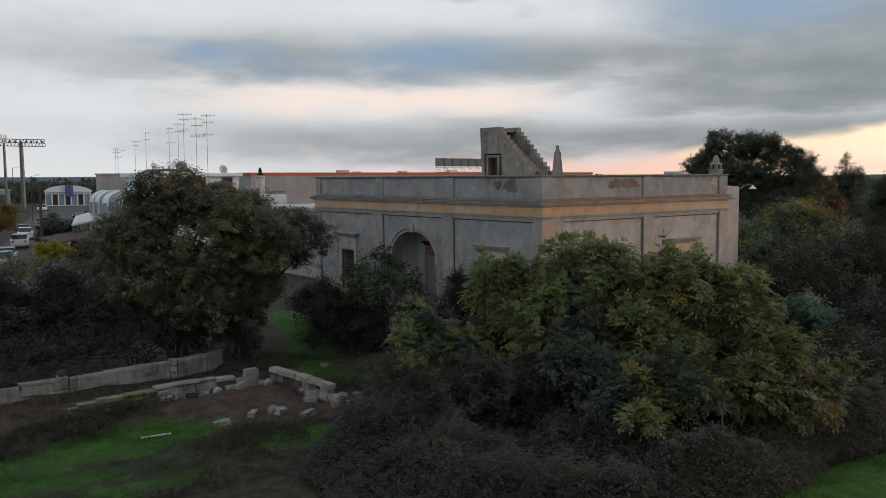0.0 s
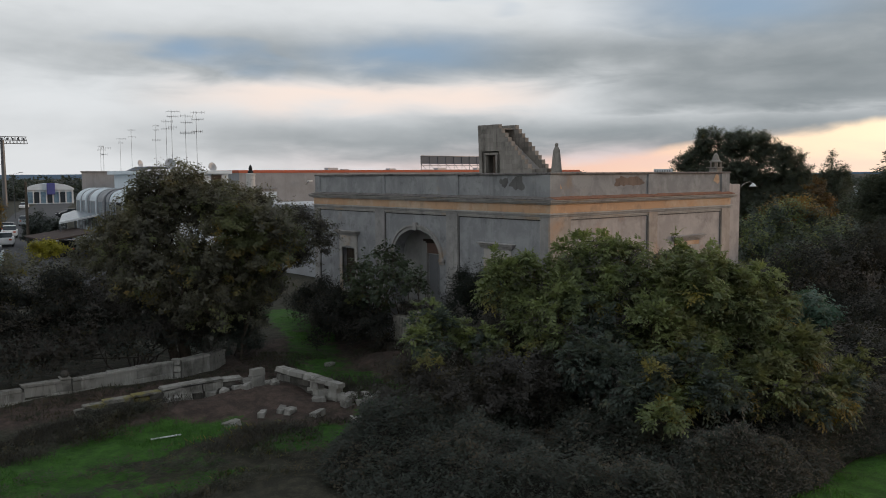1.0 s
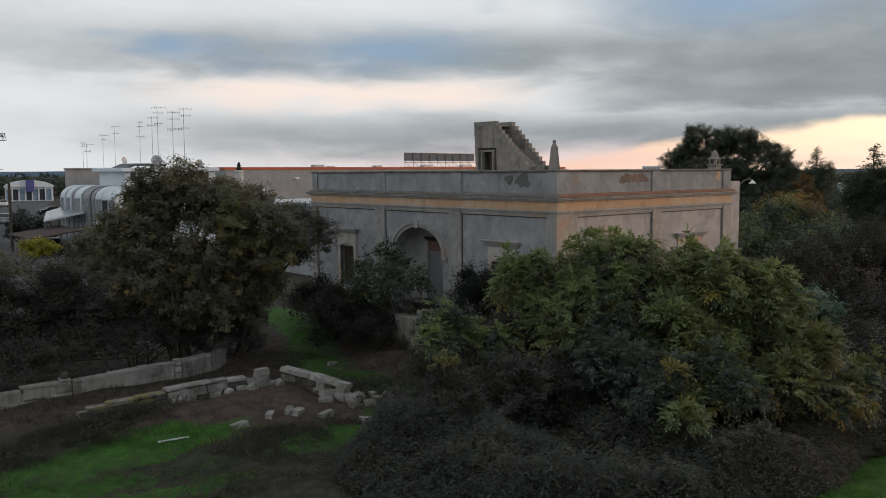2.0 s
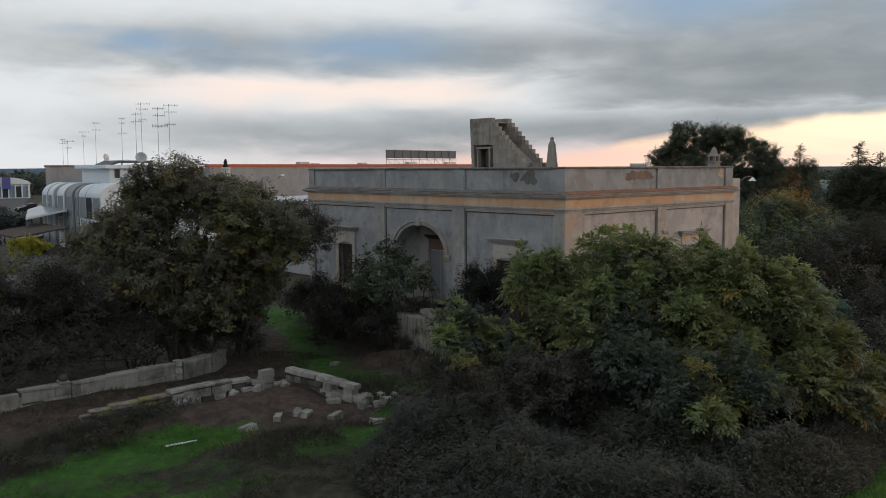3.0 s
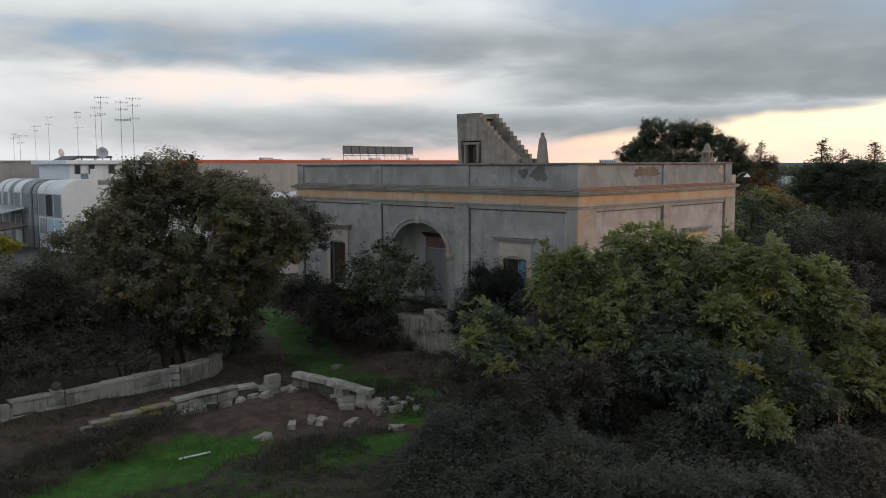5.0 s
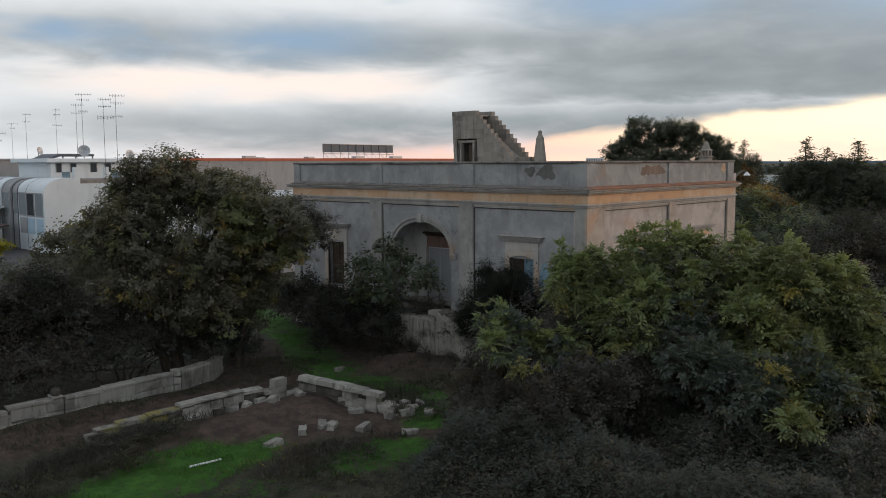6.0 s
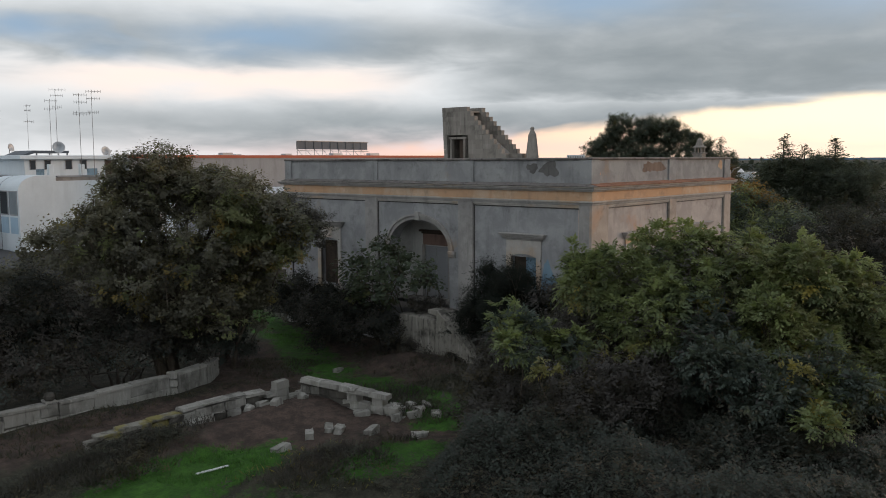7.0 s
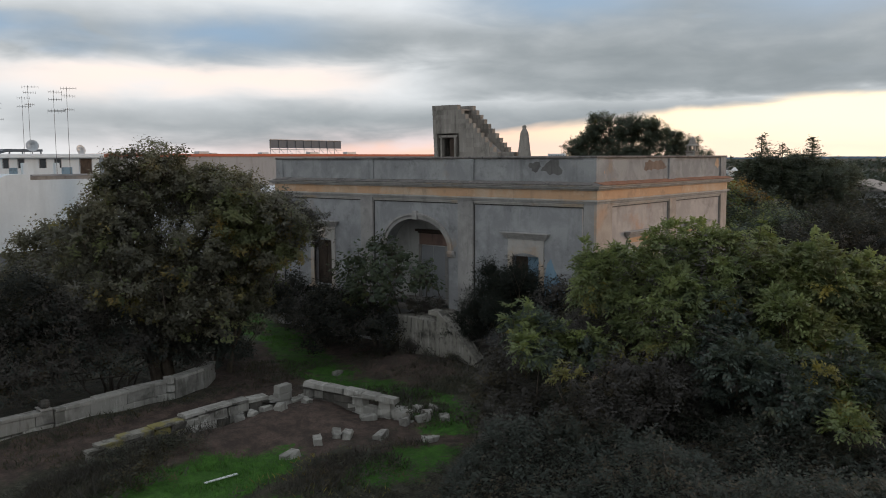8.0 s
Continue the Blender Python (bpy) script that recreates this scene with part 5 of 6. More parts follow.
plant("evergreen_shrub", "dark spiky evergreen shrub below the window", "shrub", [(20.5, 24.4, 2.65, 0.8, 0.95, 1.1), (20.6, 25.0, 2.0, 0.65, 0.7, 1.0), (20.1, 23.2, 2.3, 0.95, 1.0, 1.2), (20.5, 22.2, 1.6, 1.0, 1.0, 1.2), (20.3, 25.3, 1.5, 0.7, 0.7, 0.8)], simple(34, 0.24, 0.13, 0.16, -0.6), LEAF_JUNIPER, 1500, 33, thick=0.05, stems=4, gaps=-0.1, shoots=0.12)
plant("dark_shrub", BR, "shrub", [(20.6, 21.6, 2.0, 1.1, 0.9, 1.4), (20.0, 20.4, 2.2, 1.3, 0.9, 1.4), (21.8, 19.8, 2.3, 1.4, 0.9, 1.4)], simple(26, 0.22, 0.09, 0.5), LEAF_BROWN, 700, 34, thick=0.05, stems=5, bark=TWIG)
# the large tree and the shrubs behind the boundary wall
TREE = "large rounded broadleaf tree with dark green leaves and bare twigs"
plant("broadleaf_tree", TREE, "tree", [(12.6, 32.4, 6.4, 1.2, 1.2, 1.25), (13.8, 31.0, 5.8, 1.5, 1.4, 1.3), (14.5, 29.6, 4.7, 1.3, 1.3, 1.3), (11.6, 32.4, 5.0, 1.4, 1.3, 1.4), (10.9, 32.4, 5.9, 1.0, 1.0, 0.95), (11.7, 32.4, 6.6, 1.0, 1.0, 0.9), (10.4, 32.2, 4.7, 1.1, 1.1, 1.2), (14.6, 31.6, 5.9, 1.4, 1.4, 1.2), (13.6, 32.0, 6.3, 1.1, 1.1, 1.0), (15.8, 31.4, 5.0, 1.3, 1.3, 1.2), (12.6, 30.5, 3.7, 1.8, 1.3, 1.4), (10.9, 31.8, 3.2, 1.4, 1.3, 1.5), (14.9, 30.8, 3.2, 1.5, 1.3, 1.4), (13.2, 30.0, 2.2, 1.8, 1.0, 1.2)], simple(30, 0.2, 0.105, 0.6), LEAF_WALNUT, 4600, 41, root=(12.9, 31.9), thick=0.2, stems=3, second=(0.07, simple(26, 0.2, 0.11, 0.55), LEAF_TURNING), tufts=17, tuft=0.34, core=0.55, gaps=-0.26, shoots=0.07)
plant("broadleaf_tree", "thin-crowned tree with small dark leaves beside the villa", "tree", [(17.6, 32.4, 5.1, 1.2, 1.1, 1.0), (18.4, 31.6, 4.6, 0.6, 0.7, 0.9), (16.3, 33.0, 4.6, 1.4, 1.3, 1.2), (16.2, 32.6, 3.6, 1.1, 1.1, 0.9), (17.7, 32.2, 3.9, 0.8, 0.8, 0.8), (16.4, 33.6, 2.5, 1.0, 1.0, 1.2), (15.7, 33.2, 1.5, 0.9, 0.9, 1.2)], simple(28, 0.2, 0.08, 0.5), LEAF_BROWN, 1450, 42, root=(15.5, 33.4), thick=0.11, stems=3, depth=0.3, tufts=10, second=(0.6, simple(18, 0.2, 0.09, 0.5), LEAF_WALNUT))
plant("broadleaf_tree", "young tree with yellow-green leaf sprays in the large crown", "tree", [(14.3, 29.2, 5.0, 0.9, 0.9, 0.8), (15.0, 30.0, 4.4, 0.9, 0.9, 0.8), (13.5, 29.5, 5.8, 0.9, 0.8, 0.8), (14.7, 28.8, 4.1, 0.8, 0.7, 0.6), (13.2, 29.3, 4.7, 0.7, 0.7, 0.6), (15.5, 29.6, 4.9, 0.8, 0.8, 0.7)], simple(34, 0.16, 0.10, 0.6), LEAF_TURNING, 620, 48, root=(14.4, 31.6), thick=0.07, stems=2, tufts=6)
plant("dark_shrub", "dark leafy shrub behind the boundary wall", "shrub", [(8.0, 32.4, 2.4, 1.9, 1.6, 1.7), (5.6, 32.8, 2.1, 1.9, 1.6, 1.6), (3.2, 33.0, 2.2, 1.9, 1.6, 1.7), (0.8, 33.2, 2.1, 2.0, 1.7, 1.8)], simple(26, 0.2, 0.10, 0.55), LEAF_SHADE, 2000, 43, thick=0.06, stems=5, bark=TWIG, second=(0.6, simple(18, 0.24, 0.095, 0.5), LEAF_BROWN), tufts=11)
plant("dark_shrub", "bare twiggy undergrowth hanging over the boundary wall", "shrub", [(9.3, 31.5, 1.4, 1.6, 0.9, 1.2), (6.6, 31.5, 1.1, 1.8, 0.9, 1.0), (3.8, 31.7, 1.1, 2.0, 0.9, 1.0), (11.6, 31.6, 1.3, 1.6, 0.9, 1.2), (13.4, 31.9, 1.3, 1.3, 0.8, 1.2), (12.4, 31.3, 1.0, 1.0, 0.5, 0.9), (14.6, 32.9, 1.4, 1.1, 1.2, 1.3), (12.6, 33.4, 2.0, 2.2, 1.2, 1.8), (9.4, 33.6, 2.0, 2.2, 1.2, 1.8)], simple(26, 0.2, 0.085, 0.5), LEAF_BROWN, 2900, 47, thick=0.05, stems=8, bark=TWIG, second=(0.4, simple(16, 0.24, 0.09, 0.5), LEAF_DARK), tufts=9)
plant("dark_shrub", "leafy green shrub rising behind the dark scrub", "shrub", [(10.8, 36.5, 3.7, 1.2, 1.3, 1.3), (9.3, 36.6, 2.6, 1.4, 1.4, 1.2), (7.4, 37.0, 2.8, 1.7, 1.6, 1.4), (5.0, 37.5, 1.9, 1.9, 1.6, 1.3), (2.4, 38.0, 1.5, 2.0, 1.6, 1.2), (12.0, 37, 3.4, 2.0, 1.6, 2.0)], simple(26, 0.24, 0.12, 0.55), LEAF_WALNUT, 1500, 44, thick=0.07, stems=5, tufts=11)
plant("yellow_bush", "bright yellow autumn bush by the road", "bush", [(10.7, 45.8, 3.75, 0.5, 0.45, 0.4), (11.3, 45.8, 3.65, 0.42, 0.4, 0.36)], simple(24, 0.2, 0.10, 0.6), LEAF_BRIGHT, 260, 45, thick=0.06)
plant("dark_shrub", "undergrowth at the end of the boundary wall", "shrub", [(14.5, 31.8, 0.7, 1.0, 0.8, 0.8), (15.3, 32.7, 1.1, 0.9, 0.9, 1.1), (14.9, 33.6, 1.3, 1.1, 1.2, 1.2)], simple(22, 0.2, 0.08, 0.55), LEAF_DARK, 620, 46, thick=0.04, stems=4, bark=TWIG)

# trees to the right of the villa
plant("round_tree", "rounded green tree with a yellowing top", "tree", [(50, 27.2, 4.2, 2.2, 1.7, 1.6), (49.5, 29.2, 3.4, 2.2, 1.7, 1.5), (49, 31, 2.4, 2.2, 1.8, 1.3), (50, 25, 3.3, 2.4, 1.8, 1.4), (49.5, 23, 2.5, 2.4, 1.8, 1.2), (47, 26.5, 2.6, 2.4, 2.2, 1.6), (46, 24, 2.0, 2.4, 2.0, 1.4), (52, 21.4, 2.4, 2.4, 1.8, 1.3)], simple(24, 0.38, 0.16, 0.6), LEAF_LUSH, 1300, 51, root=(49, 26.6), thick=0.14, stems=3, second=(0.9, simple(20, 0.34, 0.15, 0.6), LEAF_AILANTHUS))
plant("autumn_tree", "yellow and rust tinged tree crown above the scrub", "tree", [(50.6, 27.4, 4.9, 1.3, 1.3, 1.0), (50.4, 28.6, 4.3, 1.2, 1.2, 0.9), (50.6, 26.4, 4.5, 1.2, 1.0, 0.8)], simple(20, 0.34, 0.15, 0.6), LEAF_AUTUMN, 240, 50, thick=0.08)
plant("dark_shrub", "dark bushes before the white house", "shrub", [(121, 53.5, 2.2, 4.0, 3.0, 2.1), (119, 50, 2.0, 4.0, 3.0, 2.0), (116, 47, 2.2, 4.0, 3.0, 2.1)], simple(24, 0.5, 0.26, 0.6), LEAF_DARK, 500, 49, thick=0.1)
plant("autumn_tree", "small tree with rust orange autumn leaves", "tree", [(80.0, 40.7, 5.5, 1.0, 0.9, 1.3), (80.4, 40.0, 4.3, 1.1, 1.0, 1.2), (79.8, 40.2, 3.2, 1.2, 1.1, 1.0)], simple(20, 0.32, 0.17, 0.6), LEAF_RUST, 260, 52, thick=0.12, gaps=-0.1)
plant("umbrella_pine", "tall dark pine with a broad uneven crown", "tree", [(81, 56.2, 8.6, 1.6, 1.3, 1.0), (81, 54.7, 9.5, 1.8, 1.4, 1.2), (80.5, 53.0, 10.6, 1.9, 1.5, 1.4), (81.5, 51.0, 9.8, 2.2, 2.0, 1.6), (81, 49.4, 10.4, 2.0, 1.6, 1.4), (81, 46.8, 10.0, 2.2, 1.8, 1.3), (81, 44.4, 8.8, 2.0, 1.5, 1.3), (81.5, 43.6, 6.8, 2.0, 1.6, 1.8), (81, 48, 7.6, 3.0, 2.8, 2.0), (81, 52, 7.6, 2.6, 2.4, 1.8), (82, 45, 4.8, 3.0, 2.6, 2.2), (82, 49, 4.6, 3.4, 3.2, 2.4), (81.5, 52.5, 4.8, 2.6, 2.4, 2.0), (81, 56.0, 7.2, 1.6, 1.3, 1.2), (81, 54.0, 7.4, 2.0, 1.8, 1.6)], simple(34, 0.26, 0.22, 0.22, -0.6), LEAF_PINE, 5600, 53, root=(81.5, 48.5), thick=0.35, stems=2, tufts=11, tuft=0.36, core=0.85, gaps=-0.62, depth=0.4, under=-1.2, second=(0.3, simple(34, 0.26, 0.22, 0.22, -0.6), LEAF_PINE))
def conifer(label, x, y, high, radius, seed, bare=0.0, shape=1.9):
    """A trunk with tiers of drooping boughs set with needle sprays."""
    rng = np.random.default_rng(seed)
    ob = thing("dark_conifer", (0, 0, 0), label, "tree")
    tube_part("trunk", [[(Vector((x, y, -0.2)), 0.22), (Vector((x, y, high * 0.6)), 0.12), (Vector((x + 0.1, y, high)), 0.03)]], BARK, ob, sides=6)
    base, way_, tone = [], [], []
    for z in np.arange(high * 0.1, high - 0.05, 0.30):
        f = 1 - z / high
        for _ in range(int(rng.integers(3, 6) if f < 0.3 else rng.integers(7, 11) * (1 - bare))):
            a, l = rng.uniform(0, 2 * np.pi), radius * min(1.0, shape * f + 0.02) * rng.uniform(0.3, 1.25)
            k = int(14 + 46 * min(1.0, l / 2.0))
            t = rng.uniform(0, 1, k) ** 0.7
            d = np.array([np.cos(a), np.sin(a), 0])
            p = np.array([x, y, z]) + np.outer(t * l, d) + rng.normal(size=(k, 3)) * np.array([0.16, 0.16, 0.15]) * (0.4 + t[:, None])
            p[:, 2] += 0.30 * l * t - 0.38 * l * t * t
            base.append(p), way_.append(unit(d + rng.normal(size=(k, 3)) * np.array([0.6, 0.6, 0.2]))), tone.append(np.full(k, rng.uniform(0, 1)))
    base, way_, tone = np.concatenate(base), np.concatenate(way_), np.concatenate(tone)
    across = unit(np.cross(way_, rng.normal(size=way_.shape) * 0.6 + (0, 0, 1)))
    q = rhombs(base, way_, across, rng.uniform(0.22, 0.42, len(base)), np.full(len(base), 0.10))
    link("crown", leaf_mesh("crown", q, tone, LEAF_PINE), ob)


conifer("small dark conifer with a pointed top", 114.0, 55.6, 10.3, 3.6, 54, 0.0, 1.6)
conifer("dark layered conifer with drooping boughs", 94.0, 39.9, 9.9, 3.8, 55, 0.0, 1.5)
conifer("dark conifer with a thin ragged top", 95.0, 34.7, 9.5, 4.0, 56, 0.2, 1.7)
conifer("low dark conifer beside taller ones", 94.0, 37.6, 8.8, 4.0, 57, 0.1, 2.0)
conifer("low dark conifer beside taller ones", 95.5, 36.0, 7.7, 4.4, 58, 0.0, 4.0)
conifer("low dark conifer beside taller ones", 96.5, 32.6, 7.3, 3.6, 59, 0.0, 4.0)
conifer("low dark conifer beside taller ones", 93.5, 41.2, 7.2, 2.6, 60, 0.0, 3.0)

plant("conifer_thicket", "dark mass of conifer boughs below the pointed tops", "tree", [(94.5, 41.4, 4.4, 2.4, 1.8, 2.6), (94.5, 39.0, 4.6, 2.6, 2.0, 2.8), (95, 36.6, 4.8, 2.6, 2.0, 2.8), (95.5, 34.4, 4.8, 2.6, 2.0, 2.7), (96, 32.2, 4.4, 2.6, 2.0, 2.5)], simple(30, 0.34, 0.26, 0.22, 0.2), LEAF_PINE, 1900, 64, thick=0.2, stems=4, tufts=8, depth=0.35, under=-1.2, gaps=-0.8)

plant("conifer_thicket", "dense dark body of a small conifer", "tree", [(114, 56.2, 5.0, 2.0, 1.6, 2.4), (114, 54.2, 5.6, 2.0, 1.7, 2.3)], simple(28, 0.34, 0.26, 0.22, 0.2), LEAF_PINE, 620, 65, thick=0.2, stems=2, tufts=8, depth=0.35, under=-1.2, gaps=-0.6)

# brambles, one low sea of leaves over a dark filler sheet
def bramble_height(x, y):
    edge = np.minimum.reduce([blob(x, y, 15.8, 13.6, 6.0, 4.6, 0.2) + blob(x, y, 13.1, 17.0, 2.8, 2.1, 0.25) + blob(x, y, 22.4, 12.0, 5.2, 2.6, 0.25), np.ones_like(x)])
    lump = 0.30 * np.sin(x * 1.7 + 1.1 * np.sin(y * 1.1)) + 0.16 * np.sin(y * 2.3 + x) + 0.1 * np.sin(x * 4.1 - y * 3.3) + 0.11 * np.sin(x * 7.3 + 2 * np.sin(y * 3.1)) * np.sin(y * 6.7 + x)
    edge = edge * np.clip((y - 9.75 - 0.22 * np.sin(x * 1.3)) / 0.7, 0, 1)
    return edge * (1.15 + lump)


rng = np.random.default_rng(61)
bx = np.concatenate([rng.uniform(8.5, 27.6, 46000), rng.uniform(13, 27.6, 22000)])
by = np.concatenate([rng.uniform(8.0, 21.5, 46000), rng.uniform(8.9, 10.9, 22000)])
bz = bramble_height(bx, by)
ok = bz > 0.10
P = np.stack([bx, by, bz * rng.uniform(0.76, 1.12, len(bx)) + 0.03], -1)[ok]
D = unit(np.array([-0.25, -0.3, 1.0]) + rng.normal(size=P.shape) * 0.35)
q, tone = single_leaves(rng, P, D, rng.uniform(0, 1, len(P)), 8, 0.11, 0.075, 0.55, 0.1)
brm = tagged(link("bramble", leaf_mesh("bramble", q, tone, LEAF_BRAMBLE)), "dense dark bramble thicket with small greyish leaves", "bramble", kind="stuff")
# sheet closes the gaps below; stems and the shade among them are its colour
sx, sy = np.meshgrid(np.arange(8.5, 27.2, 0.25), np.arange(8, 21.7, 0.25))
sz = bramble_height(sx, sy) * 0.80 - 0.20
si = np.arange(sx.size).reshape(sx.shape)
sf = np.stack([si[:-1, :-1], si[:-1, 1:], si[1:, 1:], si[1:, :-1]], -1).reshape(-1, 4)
tagged(link("bramble_stems", mesh_of("bramble_stems", np.stack([sx, sy, sz], -1).reshape(-1, 3), sf, BRAMBLE_FILLER)), "dark sheet standing for stems and shade under the bramble leaves", "bramble", kind="stuff")
near = (P[:, 0] > 16.5 - rng.exponential(0.8, len(P))) & (P[:, 1] < 11.3 + rng.normal(size=len(P)) * 0.5)
dry = P[near][rng.permutation(near.sum())[:11000]] + rng.normal(size=(min(11000, near.sum()), 3)) * 0.05 + (0, 0, 0.06)
q, tone = single_leaves(rng, dry, unit(np.array([-0.3, -0.6, 0.8]) + rng.normal(size=dry.shape) * 0.3), rng.uniform(0, 1, len(dry)), 5, 0.10, 0.06, 0.55, 0.1)
tagged(link("dry_bramble", leaf_mesh("dry_bramble", q, tone, LEAF_DRY)), "greyish dry sprays over the edge of the brambles", "bramble", kind="stuff")
runs = []
for _ in range(3000):
    k = rng.integers(len(P))
    a = P[k] + (0, 0, -0.1)
    d = unit(rng.normal(size=3) * (1, 1, 0.3))
    m = a + d * 0.35 + (0, 0, 0.16)
    runs.append([(a, 0.006), (m, 0.005), (m + d * 0.35 + (0, 0, -0.1), 0.003)])
tagged(tube_part("bramble_canes", runs, TWIG, sides=3), "thin arching bramble canes", "bramble", kind="stuff")


def scatter(name, label, category, mat, spots, count, height, width, seed, lean=0.35):
    """Blades or weed stems in patches (cx, cy, rx, ry)."""
    rng = np.random.default_rng(seed)
    s = np.array(spots, float)
    k = rng.choice(len(s), count, p=s[:, 2] * s[:, 3] / (s[:, 2] * s[:, 3]).sum())
    r, a = np.sqrt(rng.uniform(0, 1, count)), rng.uniform(0, 2 * np.pi, count)
    x, y = s[k, 0] + s[k, 2] * r * np.cos(a), s[k, 1] + s[k, 3] * r * np.sin(a)
    clump = 0.5 + 0.25 * np.sin(x * 2.3 + 2 * np.sin(y * 3.1) + seed) + 0.25 * np.sin(y * 3.7 + 1.7 * np.sin(x * 1.9))
    keep = rng.uniform(0, 1, count) < (0.2 + 0.8 * clump) * np.clip(1.35 - r, 0, 1)
    x, y = x[keep], y[keep]
    base = np.stack([x, y, ground_height(x, y) - 0.01 + 0.012], -1)
    d = unit(rng.normal(size=base.shape) * lean * (1, 1, 0) + (0, 0, 1))
    ac = unit(np.cross(d, rng.normal(size=base.shape)))
    h = height * rng.uniform(0.4, 1.3, len(base))
    q = rhombs(base, d, ac, h, width * np.ones(len(base)), 0.25)
    return tagged(link(name, leaf_mesh(name, q, rng.uniform(0, 1, len(base)), mat)), label, category, kind="stuff")


scatter("grass", "fresh green grass in patches", "grass", GRASS, [(7.4, 23.5, 3.1, 1.35), (3.5, 22, 3.0, 1.5), (11.8, 20.9, 1.7, 0.8), (15.9, 24.2, 0.9, 1.3), (15.2, 22.0, 1.0, 0.7), (16.0, 26.4, 1.0, 1.0), (16.3, 28.3, 0.9, 1.3), (17.2, 30.4, 0.9, 1.3), (18.4, 32.6, 0.9, 1.4), (19.4, 34.6, 0.9, 1.4), (20.4, 37.4, 0.9, 1.8), (21, 8.9, 6.5, 1.9), (6, 19.8, 3, .8)], 62000, 0.13, 0.016, 71)
scatter("weeds", "dry brown and green weeds", "weeds", WEED, [(6.5, 20.0, 5, 1.9), (11, 19.8, 2.4, 1.6), (6.2, 25.2, 2.8, 1.3), (4, 26.5, 4, 2.5), (14.5, 21.2, 2.5, 1.4), (17, 30, 3, 2.5), (9, 29.2, 6, 0.7), (18, 24, 2.2, 3)], 60000, 0.16, 0.02, 72, 0.6)
scatter("brown_weeds", "withered brown weeds along the ruined wall", "weeds", LEAF_BROWN, [(6.6, 26.2, 2.6, 0.5), (6.8, 25.9, 3.4, 0.7), (4.5, 25.2, 3.5, 1.6), (10.5, 21.6, 3, 0.8), (15.2, 24.2, 1.2, 1.8)], 34000, 0.27, 0.02, 73, 0.65)
scatter("flowering_weeds", "weeds with small yellow flower heads", "weeds", LEAF_YELLOW, [(7.5, 20.4, 3.5, 1.2), (10.5, 22.6, 1.2, 0.4), (6.0, 20.6, 2.2, 0.8), (8.8, 22.3, 1.0, 0.5)], 1500, 0.17, 0.03, 74, 0.7)
# low leafy weeds
rng = np.random.default_rng(75)
wx = np.concatenate([rng.uniform(2, 12.5, 1600), rng.uniform(2, 9, 1000), rng.uniform(14, 20, 700)])
wy = np.concatenate([rng.uniform(18.3, 22.4, 1600), rng.uniform(24.2, 26.3, 1000), rng.uniform(22, 30, 700)])
keep = (np.sin(wx * 1.9 + 1.2 * np.sin(wy * 2.1)) + np.sin(wy * 2.7 + wx) + rng.normal(size=len(wx)) * 0.6) > -0.1
wp = np.stack([wx, wy, ground_height(wx, wy) + rng.uniform(0.05, 0.2, len(wx))], -1)[keep]
q, tone = single_leaves(rng, wp, np.tile((0.0, 0.0, 1.0), (len(wp), 1)), rng.uniform(0, 1, len(wp)), 14, 0.12, 0.075, 0.45, 0.0)
tagged(link("leafy_weeds", leaf_mesh("leafy_weeds", q, tone, WEED)), "low leafy weeds covering the waste ground", "weeds", kind="stuff")
# far woods to the horizon
def woods(name, label, mat, a, b, count, high, deep, size, seed):
    rng = np.random.default_rng(seed)
    t = rng.uniform(0, 1, count)
    base = np.outer(1 - t, a) + np.outer(t, b) + rng.normal(size=(count, 2)) * deep
    crest = high * (0.65 + 0.22 * np.sin(t * 61 + seed) + 0.13 * np.sin(t * 173))
    c = np.stack([base[:, 0], base[:, 1], crest * rng.uniform(0.05, 1, count)], -1)
    q, tone = single_leaves(rng, c, unit(rng.normal(size=c.shape) + (0, 0, 0.5)), rng.uniform(0, 1, len(c)), 17, size * 0.6, size * 0.6, 0.65, 0)
    return tagged(link(name, leaf_mesh(name, q, tone, mat)), label, "woods", kind="stuff")


woods("woods", "dark belt of trees beyond the plot", LEAF_SHADE, (60, 24), (150, 18), 4200, 4.6, 5, 0.42, 81)
woods("woods", "dark belt of distant trees", LEAF_DARK, (120, 60), (330, 40), 1500, 4.6, 12, 1.6, 82)
woods("woods", "far wooded horizon", LEAF_DARK, (420, 330), (700, -60), 1600, 4.4, 30, 3.2, 83)
woods("woods", "far wooded horizon", LEAF_DARK, (60, 560), (420, 400), 1700, 7.4, 30, 3.0, 84)
woods("woods", "trees along the far road", LEAF_DARK, (40, 305), (130, 275), 800, 5.8, 6, 1.6, 85)

# ---- the business estate behind ----
wb = thing("white_block", (26.0, 77.3, 0), "white flat-roofed block with rounded bay roofs", "building")
wb.matrix_basis = Matrix()
WZ = 6.1
part("wall", boxes((29.2, 41.0, 77.3, 92.0, 0, WZ - 0.3)), WHITE_RENDER, wb, "blank white rendered wall")
part("roof", boxes((29.2, 41.0, 77.3, 92.0, WZ - 0.3, WZ - 0.02)), ROOF, wb)
part("roof_edge", boxes((29.3, 41.08, 77.22, 77.5, WZ, WZ + 0.14), bevel=0.02), GREY_RENDER, wb)
def bow(out):
    """Section of a bay: upright face, rounded shoulder, flat top."""
    arc = [(27.8 - (1.7 - out) * math.cos(a), 5.05 + (1.22 - 0.4 * out) * math.sin(a)) for a in [math.pi / 2 * k / 10 for k in range(0, 11)]]
    return [(29.2, 0.0), (26.1 + out, 0.0)] + arc + [(29.2, 6.27 - 0.4 * out)]


